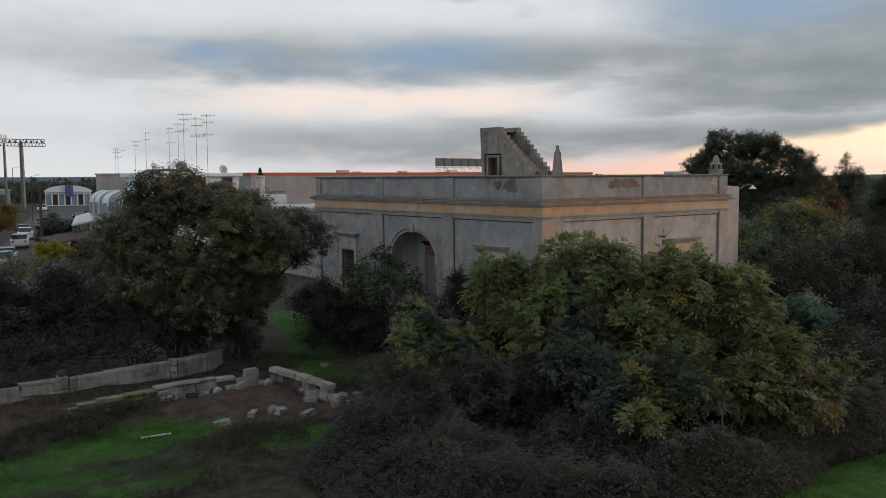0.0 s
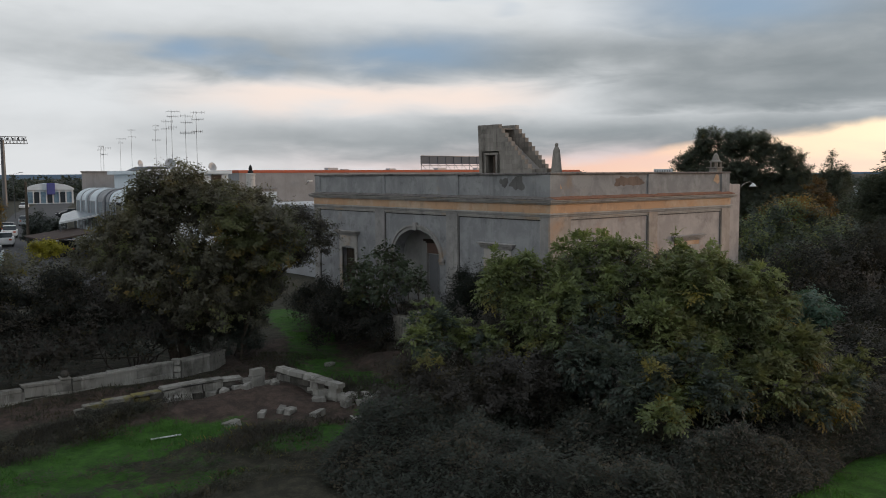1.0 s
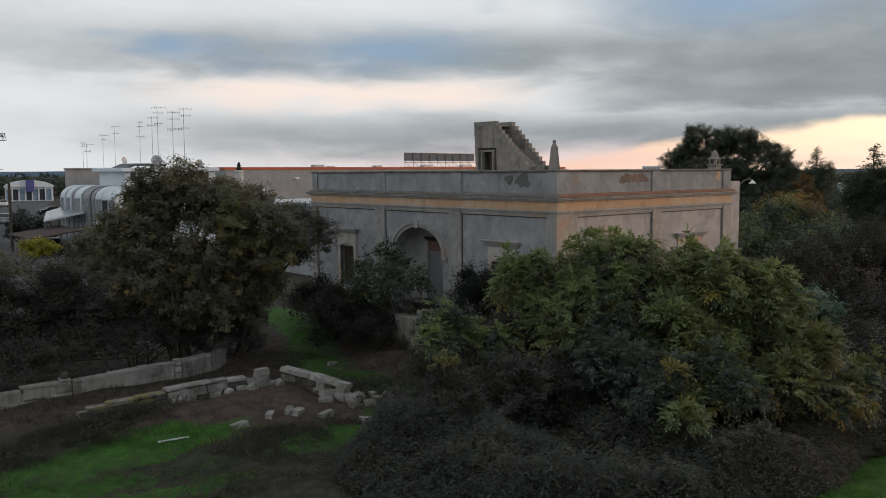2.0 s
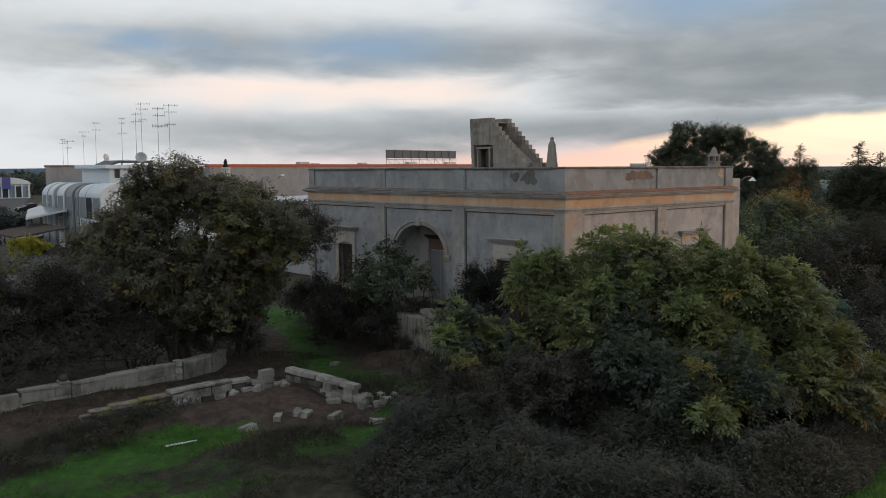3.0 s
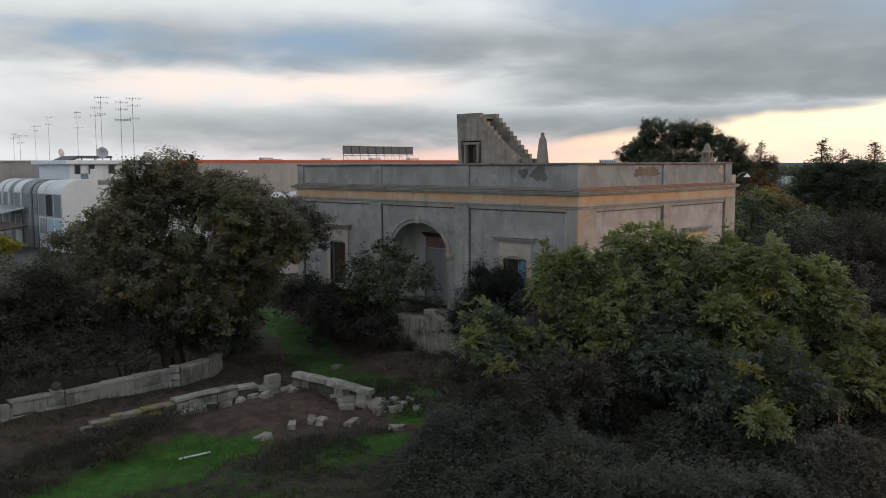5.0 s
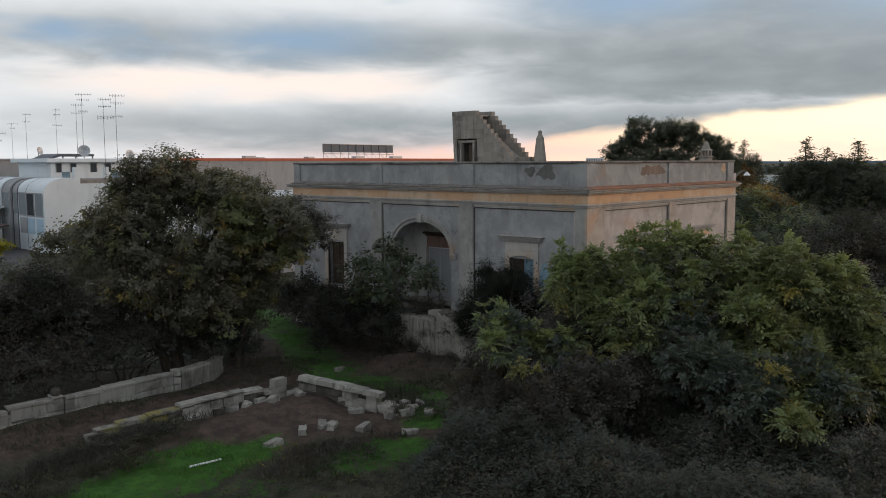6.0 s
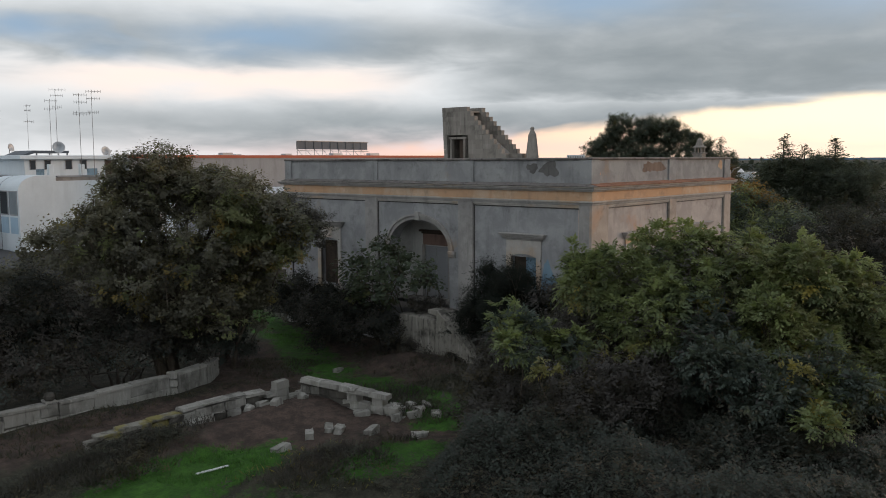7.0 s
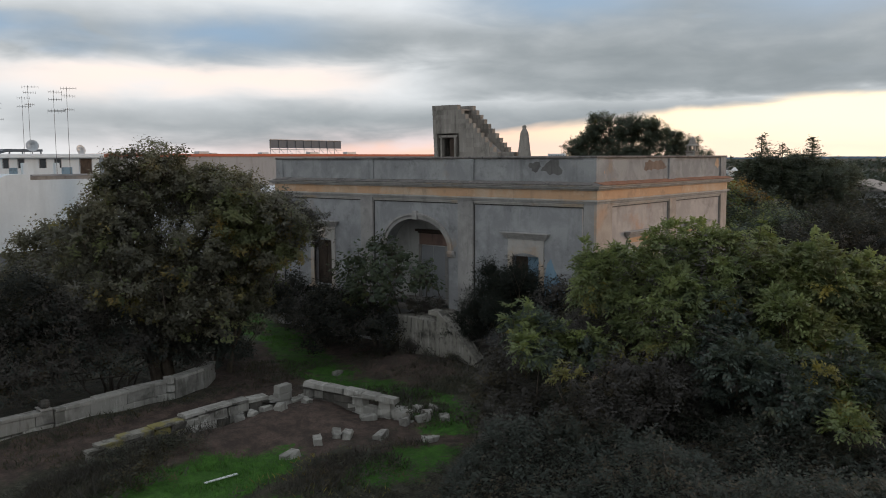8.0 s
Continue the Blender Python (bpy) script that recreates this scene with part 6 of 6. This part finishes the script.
BAYS = ((77.3, 81.0, 0.0, WHITE_RENDER), (81.1, 83.2, 0.12, WHITE_RENDER), (83.3, 85.0, 0.34, GREY_RENDER), (85.1, 86.9, 0.16, GREY_RENDER), (87.0, 88.8, 0.0, WHITE_RENDER), (88.9, 90.4, 0.3, GREY_RENDER), (90.5, 91.9, 0.1, WHITE_RENDER), (92.0, 93.4, 0.0, WHITE_RENDER))
for k, (y0, y1, out, m) in enumerate(BAYS):
    bay = thing("bay")
    bay.parent = wb
    part("bay_shell", prism(bow(out), y0, y1, "y"), m, bay)
    part("bay_rib", prism(bow(max(0.0, out - 0.05)), y1, y1 + 0.1, "y"), DARK_METAL if k < 3 else GREY_RENDER, bay)
    f = 26.1 + out
    for w0, w1, m2 in ((((y0 + 0.35, y0 + 1.75, GLAZE), (y0 + 2.15, y1 - 0.1, PANE)) if k == 0 else ((y0 + 0.3, y1 - 0.3, GLAZE),))):
        wdw = thing("bay_window")
        wdw.parent = wb
        part("pane", boxes((f - 0.02, f + 0.2, w0, w1, 3.1, 4.95)), m2, wdw)
        part("window_frame", boxes((f - 0.05, f + 0.02, w0 - 0.08, w0, 3.0, 5.03), (f - 0.05, f + 0.02, w1, w1 + 0.08, 3.0, 5.03), (f - 0.05, f + 0.02, w0, w1, 4.95, 5.03), (f - 0.05, f + 0.02, w0, w1, 3.0, 3.1)), GREY_RENDER, wdw)
        part("apron_panel", boxes((f - 0.03, f + 0.1, w0, w1, 1.5, 2.85)), SKY_PANEL if k == 0 else GREY_RENDER, wdw)
ph = thing("penthouse", (0, 0, 0), "set-back white roof storey with small windows", "building")
part("wall", boxes((29.5, 38.9, 84.0, 91.5, WZ - 0.02, 7.62)), WHITE_RENDER, ph)
part("roof_slab", boxes((28.9, 39.1, 83.4, 91.9, 7.62, 7.98), bevel=0.04), WHITE_RENDER, ph)
for x0, x1, low, m in ((30.0, 30.45, 6.7, PANE), (31.3, 31.8, 6.7, PANE), (33.2, 33.75, 6.7, PANE), (34.6, 35.15, 6.7, PANE), (37.0, 38.1, 6.1, DARK_WOOD)):
    wd = thing("window")
    wd.parent = ph
    part("pane", boxes((x0, x1, 83.97, 84.02, low, 7.5)), m, wd)
    part("window_frame", boxes((x0 - 0.06, x0, 83.95, 84.03, low, 7.56), (x1, x1 + 0.06, 83.95, 84.03, low, 7.56), (x0 - 0.06, x1 + 0.06, 83.95, 84.03, 7.5, 7.56)), GREY_RENDER, wd)
for x0, x1 in ((30.5, 31.2), (35.2, 36.2)):
    part("blue_panel", boxes((x0, x1, 83.96, 84.0, 6.12, 6.75)), BLUE_PAINT, ph)
for x in (30.2, 33.0):
    pil = thing("roof_vent", (x, 80.5, WZ - 0.02), "white ventilation stack on the flat roof", "vent")
    part("vent_shaft", boxes((-0.2, 0.2, -0.2, 0.2, 0, 1.1), bevel=0.02), WHITE_RENDER, pil)
cn = thing("roof_canopy", (32.7, 88, 7.98), "dark flat canopy on the roof", "canopy")
part("canopy_roof", prism([(-2.5, 0.02), (-1.5, 0.46), (1.8, 0.44), (1.8, 0.22), (-1.3, 0.24), (-2.0, 0.02)], -2, 2, "y"), DARK_METAL, cn)
for a in (-1.2, 1.65):
    for b in (-1.9, 1.8):
        part("canopy_post", boxes((a, a + 0.1, b, b + 0.1, 0, 0.22)), DARK_METAL, cn)

gb = thing("grey_block", (0, 0, 0), "long pale grey block behind the white one", "building")
part("wall", prism([(31.6, 110), (45, 110), (45, 135), (39.2, 135)], 0, 8.0), GREY_RENDER, gb)
part("roof_edge", prism([(31.4, 109.8), (45.2, 109.8), (45.2, 135.2), (39.1, 135.2)], 8.0, 8.15), GREY_RENDER, gb)

rb = thing("red_trimmed_hall", (0, 0, 0), "long grey commercial hall with an orange-red roof trim", "building")
part("wall", prism([(46, 96), (122, 108), (122, 150), (46, 150)], 0, 7.78), GREY_RENDER, rb)
part("roof_trim", prism([(45.9, 95.9), (122.1, 107.9), (122.1, 150.1), (45.9, 150.1)], 7.78, 8.12), RED_TRIM, rb, "orange-red roof trim")
for k, (x, y, s) in enumerate(((62, 100.5, 0.8), (74, 103, 0.6), (86, 106, 0.9), (100, 112, 1.1), (69, 108, 0.5))):
    rv = thing("roof_unit", (x, y, 8.12), "small grey ventilation unit on the hall roof", "vent")
    part("casing", boxes((-s, s, -0.5, 0.5, 0, 0.42 * s), bevel=0.03), LIGHT_METAL, rv)

lb = thing("low_annex", (0, 0, 0), "low grey workshop roof beside the villa", "building")
part("wall", boxes((31, 47, 52, 62, 0, 5.0), bevel=0.02), GREY_RENDER, lb)
part("roof_edge", boxes((30.8, 47.2, 51.8, 62.2, 5.0, 5.25), bevel=0.02), LIGHT_METAL, lb)


def aerial(x, y, base, top, arms, seed):
    """A mast with yagi arms."""
    r = random.Random(seed)
    a = thing("roof_aerial", (x, y, base), "thin roof aerial mast with crossbars", "aerial", "roof aerials")
    h = top - base
    tube_part("mast", [[(Vector((0, 0, 0)), 0.026), (Vector((0.02, 0, h * 0.5)), 0.02), (Vector((0.03, 0, h)), 0.016)]], STEEL, a, sides=5)
    for k in range(arms):
        z, l, t = h - 0.15 - k * r.uniform(0.5, 1.0), r.uniform(0.7, 1.5), r.uniform(-0.5, 0.5)
        d = Vector((math.cos(t), math.sin(t), 0.03))
        run = [[(Vector((0, 0, z)) - d * l * 0.35, 0.016), (Vector((0, 0, z)) + d * l * 0.65, 0.016)]]
        for j in range(6):
            c = Vector((0, 0, z)) + d * l * (-0.35 + j * 0.2)
            run.append([(c - Vector((0, 0, 0.13)), 0.012), (c + Vector((0, 0, 0.13)), 0.012)])
        tube_part("aerial_arm", run, STEEL, a, sides=4)


for i, (x, y, b, t, arms) in enumerate(((32.9, 77.9, 6.08, 13.6, 3), (32.1, 78.6, 6.08, 13.3, 4), (35.5, 90.5, 7.98, 14.6, 3), (34.8, 90.3, 7.98, 13.5, 2), (42.4, 113.5, 8.15, 14.4, 3), (43.5, 126, 8.15, 14.4, 2), (44.2, 133, 8.15, 13.4, 2), (41.2, 133, 8.15, 12.2, 2), (36.4, 116.5, 8.15, 11.4, 2))):
    aerial(x, y, b, t, arms, i)


def dish(x, y, z, r, turn):
    d = thing("satellite_dish", (x, y, z), "grey round satellite dish on the roof", "dish", "satellite dishes")
    bm = lathe([(0.05, 0.0), (r * 0.5, 0.06), (r * 0.85, 0.17), (r, 0.26), (r * 0.97, 0.27), (r * 0.5, 0.09), (0.04, 0.03)], 18)
    bmesh.ops.transform(bm, matrix=pose(0, 0, 0.4 + r, 75, 0, turn), verts=bm.verts)
    part("reflector", bm, LIGHT_METAL, d, smooth=True)
    tube_part("stand", [[(Vector((0, 0, 0)), 0.04), (Vector((0, 0, 0.4 + r)), 0.04)]], STEEL, d)


dish(32.9, 84.6, 7.7, 0.55, -20), dish(37.3, 84.6, 7.4, 0.5, 10), dish(39.5, 112, 8.15, 0.5, 30)

tk = thing("white_flue", (36.6, 74.2, 0), "cream cylindrical flue with a small black figure on top", "flue")
part("cylinder", lathe([(0.42, 0), (0.42, 7.45), (0.47, 7.5), (0.47, 7.62), (0.3, 7.66)], 16), BLIND, tk, smooth=False)
# small black figure on the flue top, its nature unknown
part("cowl", lathe([(0.26, 7.66), (0.27, 7.82), (0.15, 7.95), (0.19, 8.1), (0.10, 8.35), (0.03, 8.45)], 9), RUBBER, tk, "small black figure on the flue top")
for x, y in ((56, 97.2), (92, 103.0)):
    pl = thing("wall_lamp", (x, y - 0.1, 6.2), "small white lamp on the hall wall", "lamp", "hall lamps")
    tube_part("bracket", [[(Vector((0, 0.1, 0)), 0.04), (Vector((0, -0.9, 0.5)), 0.04)]], STEEL, pl)
    part("head", boxes((-0.3, 0.3, -1.2, -0.8, 0.4, 0.6), bevel=0.04), WHITE, pl)
# hoarding seen from behind, far off
hd = thing("hoarding", (172, 221, 0), "long dark advertising hoarding on a steel frame", "hoarding", turn=8)
for k in range(9):
    part("panel", boxes((k * 4.1, k * 4.1 + 3.95, 0, 0.15, 11.0, 13.6)), HOARDING, hd)
    tube_part("post", [[(Vector((k * 4.1, -0.2, 0)), 0.1), (Vector((k * 4.1, -0.2, 13.8)), 0.1)], [(Vector((k * 4.1, -0.2, 11.0)), 0.08), (Vector((k * 4.1 + 1.6, -1.6, 8.5)), 0.08)]], STEEL, hd, sides=4)
part("rail", boxes((-0.2, 37, -0.3, -0.15, 10.4, 10.6), (-0.2, 37, -0.3, -0.15, 8.9, 9.1), (-0.2, 37, -0.3, -0.15, 13.6, 13.75)), STEEL, hd)
sg = thing("rooftop_sign", (77.3, 56.6, 0), "small white rooftop sign with dark bars", "sign", turn=-50)
part("board", boxes((-1.0, 1.0, -0.05, 0.05, 7.35, 7.85), bevel=0.01), WHITE, sg)
for k in range(7):
    part("bar", boxes((-0.9 + k * 0.26, -0.9 + k * 0.26 + 0.10, -0.062, -0.05, 7.48, 7.72)), DARK_METAL, sg)
tube_part("sign_post", [[(Vector((0, 0.1, 0)), 0.08), (Vector((0, 0.1, 7.8)), 0.08)]], STEEL, sg)

# ---- the road with its cars, lamps and the showroom ----
def strip(name, pts, width, z, mat, label):
    v, f = [], []
    for i, (x, y) in enumerate(pts):
        a, b = pts[max(0, i - 1)], pts[min(len(pts) - 1, i + 1)]
        d = Vector((b[0] - a[0], b[1] - a[1])).normalized()
        v += [(x - d.y * width / 2, y + d.x * width / 2, z), (x + d.y * width / 2, y - d.x * width / 2, z)]
        if i:
            f.append((2 * i - 2, 2 * i - 1, 2 * i + 1, 2 * i))
    return tagged(link(name, mesh_of(name, v, f, mat)), label, "road", kind="structure")


strip("road", [(12, 52), (15, 66), (19, 84), (24.5, 105), (33, 140), (46, 190), (62, 240), (90, 330)], 9.0, 0.03, ASPHALT, "grey asphalt road between parked cars")
strip("forecourt", [(20, 62), (22.8, 76), (26.5, 96), (31, 116)], 5.2, 0.036, ASPHALT, "asphalt forecourt beside the white block")


def car(x, y, turn, paint, label):
    c = thing("car", (x, y, 0.04), label, "car", "parked cars", turn=turn)
    body = [(-2.05, 0.35), (-2.08, 0.75), (-1.95, 0.92), (-1.1, 0.98), (-0.75, 0.98), (1.85, 1.0), (2.05, 0.9), (2.1, 0.4), (2.0, 0.28), (-1.95, 0.28)]
    bm = prism([(a, b) for a, b in body], -0.86, 0.86, "y")
    bmesh.ops.bevel(bm, geom=bm.edges[:], offset=0.05, segments=2, affect="EDGES")
    part("body", bm, paint, c)
    bm = prism([(-0.95, 0.97), (-0.3, 1.42), (0.2, 1.48), (1.2, 1.45), (1.85, 0.99)], -0.72, 0.72, "y")
    bmesh.ops.bevel(bm, geom=bm.edges[:], offset=0.05, segments=2, affect="EDGES")
    part("cabin", bm, PANE, c, "dark glazed cabin")
    part("car_roof", boxes((-0.3, 1.25, -0.68, 0.68, 1.46, 1.5), bevel=0.015), paint, c)
    for a in (-1.3, 1.3):
        for b in (-0.84, 0.70):
            bm = lathe([(0.20, 0), (0.30, 0.0), (0.31, 0.14), (0.20, 0.14)], 12)
            bmesh.ops.transform(bm, matrix=pose(a, b + 0.14, 0.29, 90, 0, 0), verts=bm.verts)
            wh = part("wheel", bm, RUBBER, c)
            bm = lathe([(0.05, -0.01), (0.19, 0.02), (0.19, 0.12), (0.05, 0.15)], 10)
            bmesh.ops.transform(bm, matrix=pose(a, b + 0.14, 0.29, 90, 0, 0), verts=bm.verts)
            part("rim", bm, LIGHT_METAL, wh)
    for b in (-0.7, 0.45):
        part("tail_light", boxes((2.06, 2.11, b, b + 0.25, 0.7, 0.88)), RED_TRIM, c)
        part("headlight", boxes((-2.10, -2.05, b, b + 0.25, 0.62, 0.76)), WHITE, c)


SILVER = plain("silver_paint", (0.36, 0.40, 0.42), 0.3, 0.3)
CAR_DARK = plain("dark_car_paint", (0.03, 0.032, 0.036), 0.25)
CAR_TEAL = plain("pale_teal_paint", (0.28, 0.42, 0.44), 0.3)
for x, y, t, p, l in ((15.6, 81.5, 256, SILVER, "silver hatchback parked at the kerb"), (14.5, 77.0, 256, CAR_TEAL, "pale blue car parked at the kerb"), (20.6, 100.5, 256, WHITE, "white car parked at the kerb"), (24.0, 114.0, 256, WHITE, "white estate car parked at the kerb"), (25.5, 122.0, 256, CAR_DARK, "dark car parked at the kerb"), (32.0, 141, 256, SILVER, "silver car on the road"), (45, 165, 15, CAR_DARK, "dark car parked before the showroom"), (50, 172, 20, CAR_TEAL, "pale car parked before the showroom"), (24.5, 92, 250, SILVER, "silver car beside the white block"), (22.5, 84, 250, CAR_DARK, "dark car beside the white block"), (26.0, 100, 250, WHITE, "white van-like car beside the white block"), (49, 215, 70, WHITE, "car far down the road")):
    car(x, y, t, p, l)

aw = thing("metal_awning", (22.3, 86, 0), "sloping sheet-metal awning with a white edge on thin posts", "awning")
bm = bmesh.new()
top = [bm.verts.new(p) for p in ((0, 0, 3.05), (3.7, 0, 3.72), (3.75, 8, 3.9), (2.5, 8, 3.55))]
low_ = [bm.verts.new(v.co - Vector((0, 0, 0.1))) for v in top]
bm.faces.new(top), bm.faces.new(low_[::-1])
for k in range(4):
    bm.faces.new((top[k], low_[k], low_[(k + 1) % 4], top[(k + 1) % 4]))
part("awning_roof", bm, GLAZE, aw)
part("edge_board", boxes((0, 3.7, -0.06, 0.0, 2.9, 3.08)), WHITE, aw, "white edge board")
for v in aw.children[-1].data.vertices:
    v.co.z += v.co.x * 0.181
for a, b, h in ((0.1, 0.1, 2.96), (3.5, 0.1, 3.58), (2.7, 7.7, 3.45), (3.6, 7.7, 3.75)):
    part("awning_post", boxes((a, a + 0.12, b, b + 0.12, 0, h)), STEEL, aw)
aw2 = thing("tiled_lean_to", (22.6, 84.0, 0), "low lean-to with a dark brown sheet roof", "lean-to")
part("lean_to_roof", prism([(-3.0, 1.7), (1.6, 2.3), (1.6, 2.42), (-3.0, 1.82)], -4.0, 4.0, "y"), BROWN_ROOF, aw2)
for b in (-3.8, 3.6):
    part("lean_to_post", boxes((-2.8, -2.6, b, b + 0.2, 0, 1.72)), STEEL, aw2)

fl = thing("floodlight_mast", (45.3, 216, 0), "tall floodlight mast with a lattice lamp frame", "floodlight")
tube_part("mast", [[(Vector((0, 0, 0)), 0.55), (Vector((0, 0, 16)), 0.42)]], STEEL, fl, sides=10)
for z in (15.2, 16.0, 16.8):
    part("lamp_rail", boxes((-5.2, 5.2, -0.15, 0.15, z, z + 0.16)), STEEL, fl)
for k in range(14):
    x = -5.1 + k * 0.75
    tube_part("brace", [[(Vector((x, 0, 15.25)), 0.05), (Vector((x + 0.37, 0, 16.85)), 0.05)], [(Vector((x + 0.37, 0, 16.85)), 0.05), (Vector((x + 0.75, 0, 15.25)), 0.05)]], STEEL, fl, sides=4)
for k in range(9):
    part("lamp", boxes((-4.9 + k * 1.15, -4.5 + k * 1.15, -0.4, -0.12, 16.1, 16.6), bevel=0.04), DARK_METAL, fl)
pm = thing("phone_mast", (41.3, 214, 0), "slender lattice mast with white antenna panels", "mast")
tube_part("mast", [[(Vector((0, 0, 0)), 0.4), (Vector((0, 0, 17.0)), 0.25)]], STEEL, pm, sides=6)
for k in range(3):
    part("antenna_panel", boxes((-0.7 + 0.5 * k, -0.4 + 0.5 * k, -0.4, -0.2, 15.8, 17.8), bevel=0.04), WHITE, pm)
sp = thing("telegraph_pole", (21.4, 94, 0), "tall grey wooden telegraph pole", "pole")
tube_part("pole", [[(Vector((0, 0, 0)), 0.17), (Vector((0, 0, 7.0)), 0.12)]], BARK, sp, sides=8)
for x, y, h in ((33, 190, 9), (41, 205, 10), (36, 165, 8)):
    s = thing("street_lamp", (x, y, 0), "thin street lamp post by the road", "street lamp", "street lamps")
    tube_part("post", [[(Vector((0, 0, 0)), 0.09), (Vector((0, 0, h)), 0.06), (Vector((1.2, 0, h + 0.3)), 0.05)]], STEEL, s)
    part("lamp_head", boxes((1.0, 1.6, -0.12, 0.12, h + 0.25, h + 0.37), bevel=0.02), LIGHT_METAL, s)
plant("street_tree", "street tree with yellow-brown autumn leaves", "tree", [(18.6, 99, 3.2, 1.9, 1.8, 1.3), (17.0, 97.5, 3.0, 1.7, 1.7, 1.2)], simple(24, 0.4, 0.22, 0.6), LEAF_AUTUMN, 420, 91, thick=0.12)
plant("street_tree", "small dark street tree beside the road", "tree", [(23.0, 96, 2.2, 1.2, 1.2, 1.3), (24.0, 95, 1.7, 1.1, 1.1, 1.1), (22.3, 95, 1.4, 1.0, 1.0, 1.0)], simple(24, 0.35, 0.2, 0.6), LEAF_DARK, 300, 92, thick=0.1)

sh = thing("showroom", (64.4, 252, 0), "white car showroom with a shallow arched roof", "building", turn=-14)
part("wall", boxes((-6, 6, 0, 14, 0, 3.9)), WHITE_RENDER, sh)
part("arched_roof", prism([(-6.3, 3.9), (6.3, 3.9)] + [(6.3 * math.cos(a), 3.9 + 1.8 * math.sin(a)) for a in [math.pi * k / 16 for k in range(1, 16)]], -0.5, 14, "y"), WHITE_RENDER, sh)
part("blue_panel", boxes((-0.8, 1.3, -1.0, -0.7, 2.6, 5.8), bevel=0.05), BLUE_SIGN, sh)
for k in range(7):
    w = thing("shopfront")
    w.parent = sh
    part("pane", boxes((-5.7 + k * 1.65, -4.4 + k * 1.65, -0.08, 0.0, 0.3, 3.3)), PANE if k % 2 else BLUE_PAINT, w)
    part("column", boxes((-4.38 + k * 1.65, -4.08 + k * 1.65, -0.3, -0.05, 0, 3.8)), WHITE, w)
ar = thing("long_shed", (38, 275, 0), "long grey shed far down the road", "building")
part("wall", boxes((-14, 16, 0, 20, 0, 4.3)), GREY_RENDER, ar)
part("roof_edge", boxes((-14.3, 16.3, -0.3, 20.3, 4.3, 4.6)), LIGHT_METAL, ar)
for k in range(8):
    part("bay_door", boxes((-13 + k * 3.6, -10.6 + k * 3.6, -0.06, 0.0, 0, 3.2)), DARK_METAL if k % 3 else WHITE, ar)
wh2 = thing("white_house", (130, 57.8, 0), "small white house among the dark trees", "building")
part("wall", boxes((-1.3, 1.3, -1.4, 1.4, 0, 4.9)), WHITE_RENDER, wh2)
part("roof", boxes((-1.4, 1.4, -1.5, 1.5, 4.9, 5.2)), WHITE, wh2)
low = thing("low_shed", (107, 33.0, 0), "low shed with a pale dusty roof among trees", "building")
part("wall", boxes((-5, 5, -4.5, 3, 0, 3.4)), GREY_RENDER, low)
part("roof", prism([(-4.8, 3.4), (3.3, 3.4), (-0.7, 4.6)], -5.3, 5.3, "x"), ROOF, low)
# blue hills behind the town, distance haze put into their colour
hills = []
for k in range(81):
    t = k / 80
    a = radians(10 + 85 * t)
    hills.append((3200 * math.cos(a), 3200 * math.sin(a), 4 + 15 * t ** 1.5 + (2 + 3 * t) * math.sin(t * 19) + 1.5 * math.sin(t * 47)))
v = [p for x, y, z in hills for p in ((x, y, -5), (x, y, z))]
f = [(2 * i, 2 * i + 2, 2 * i + 3, 2 * i + 1) for i in range(80)]
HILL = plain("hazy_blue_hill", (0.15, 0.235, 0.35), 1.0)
tagged(link("backdrop", mesh_of("backdrop", v, f, HILL)), "low hills along the horizon, coloured blue with haze", "hills", kind="structure")
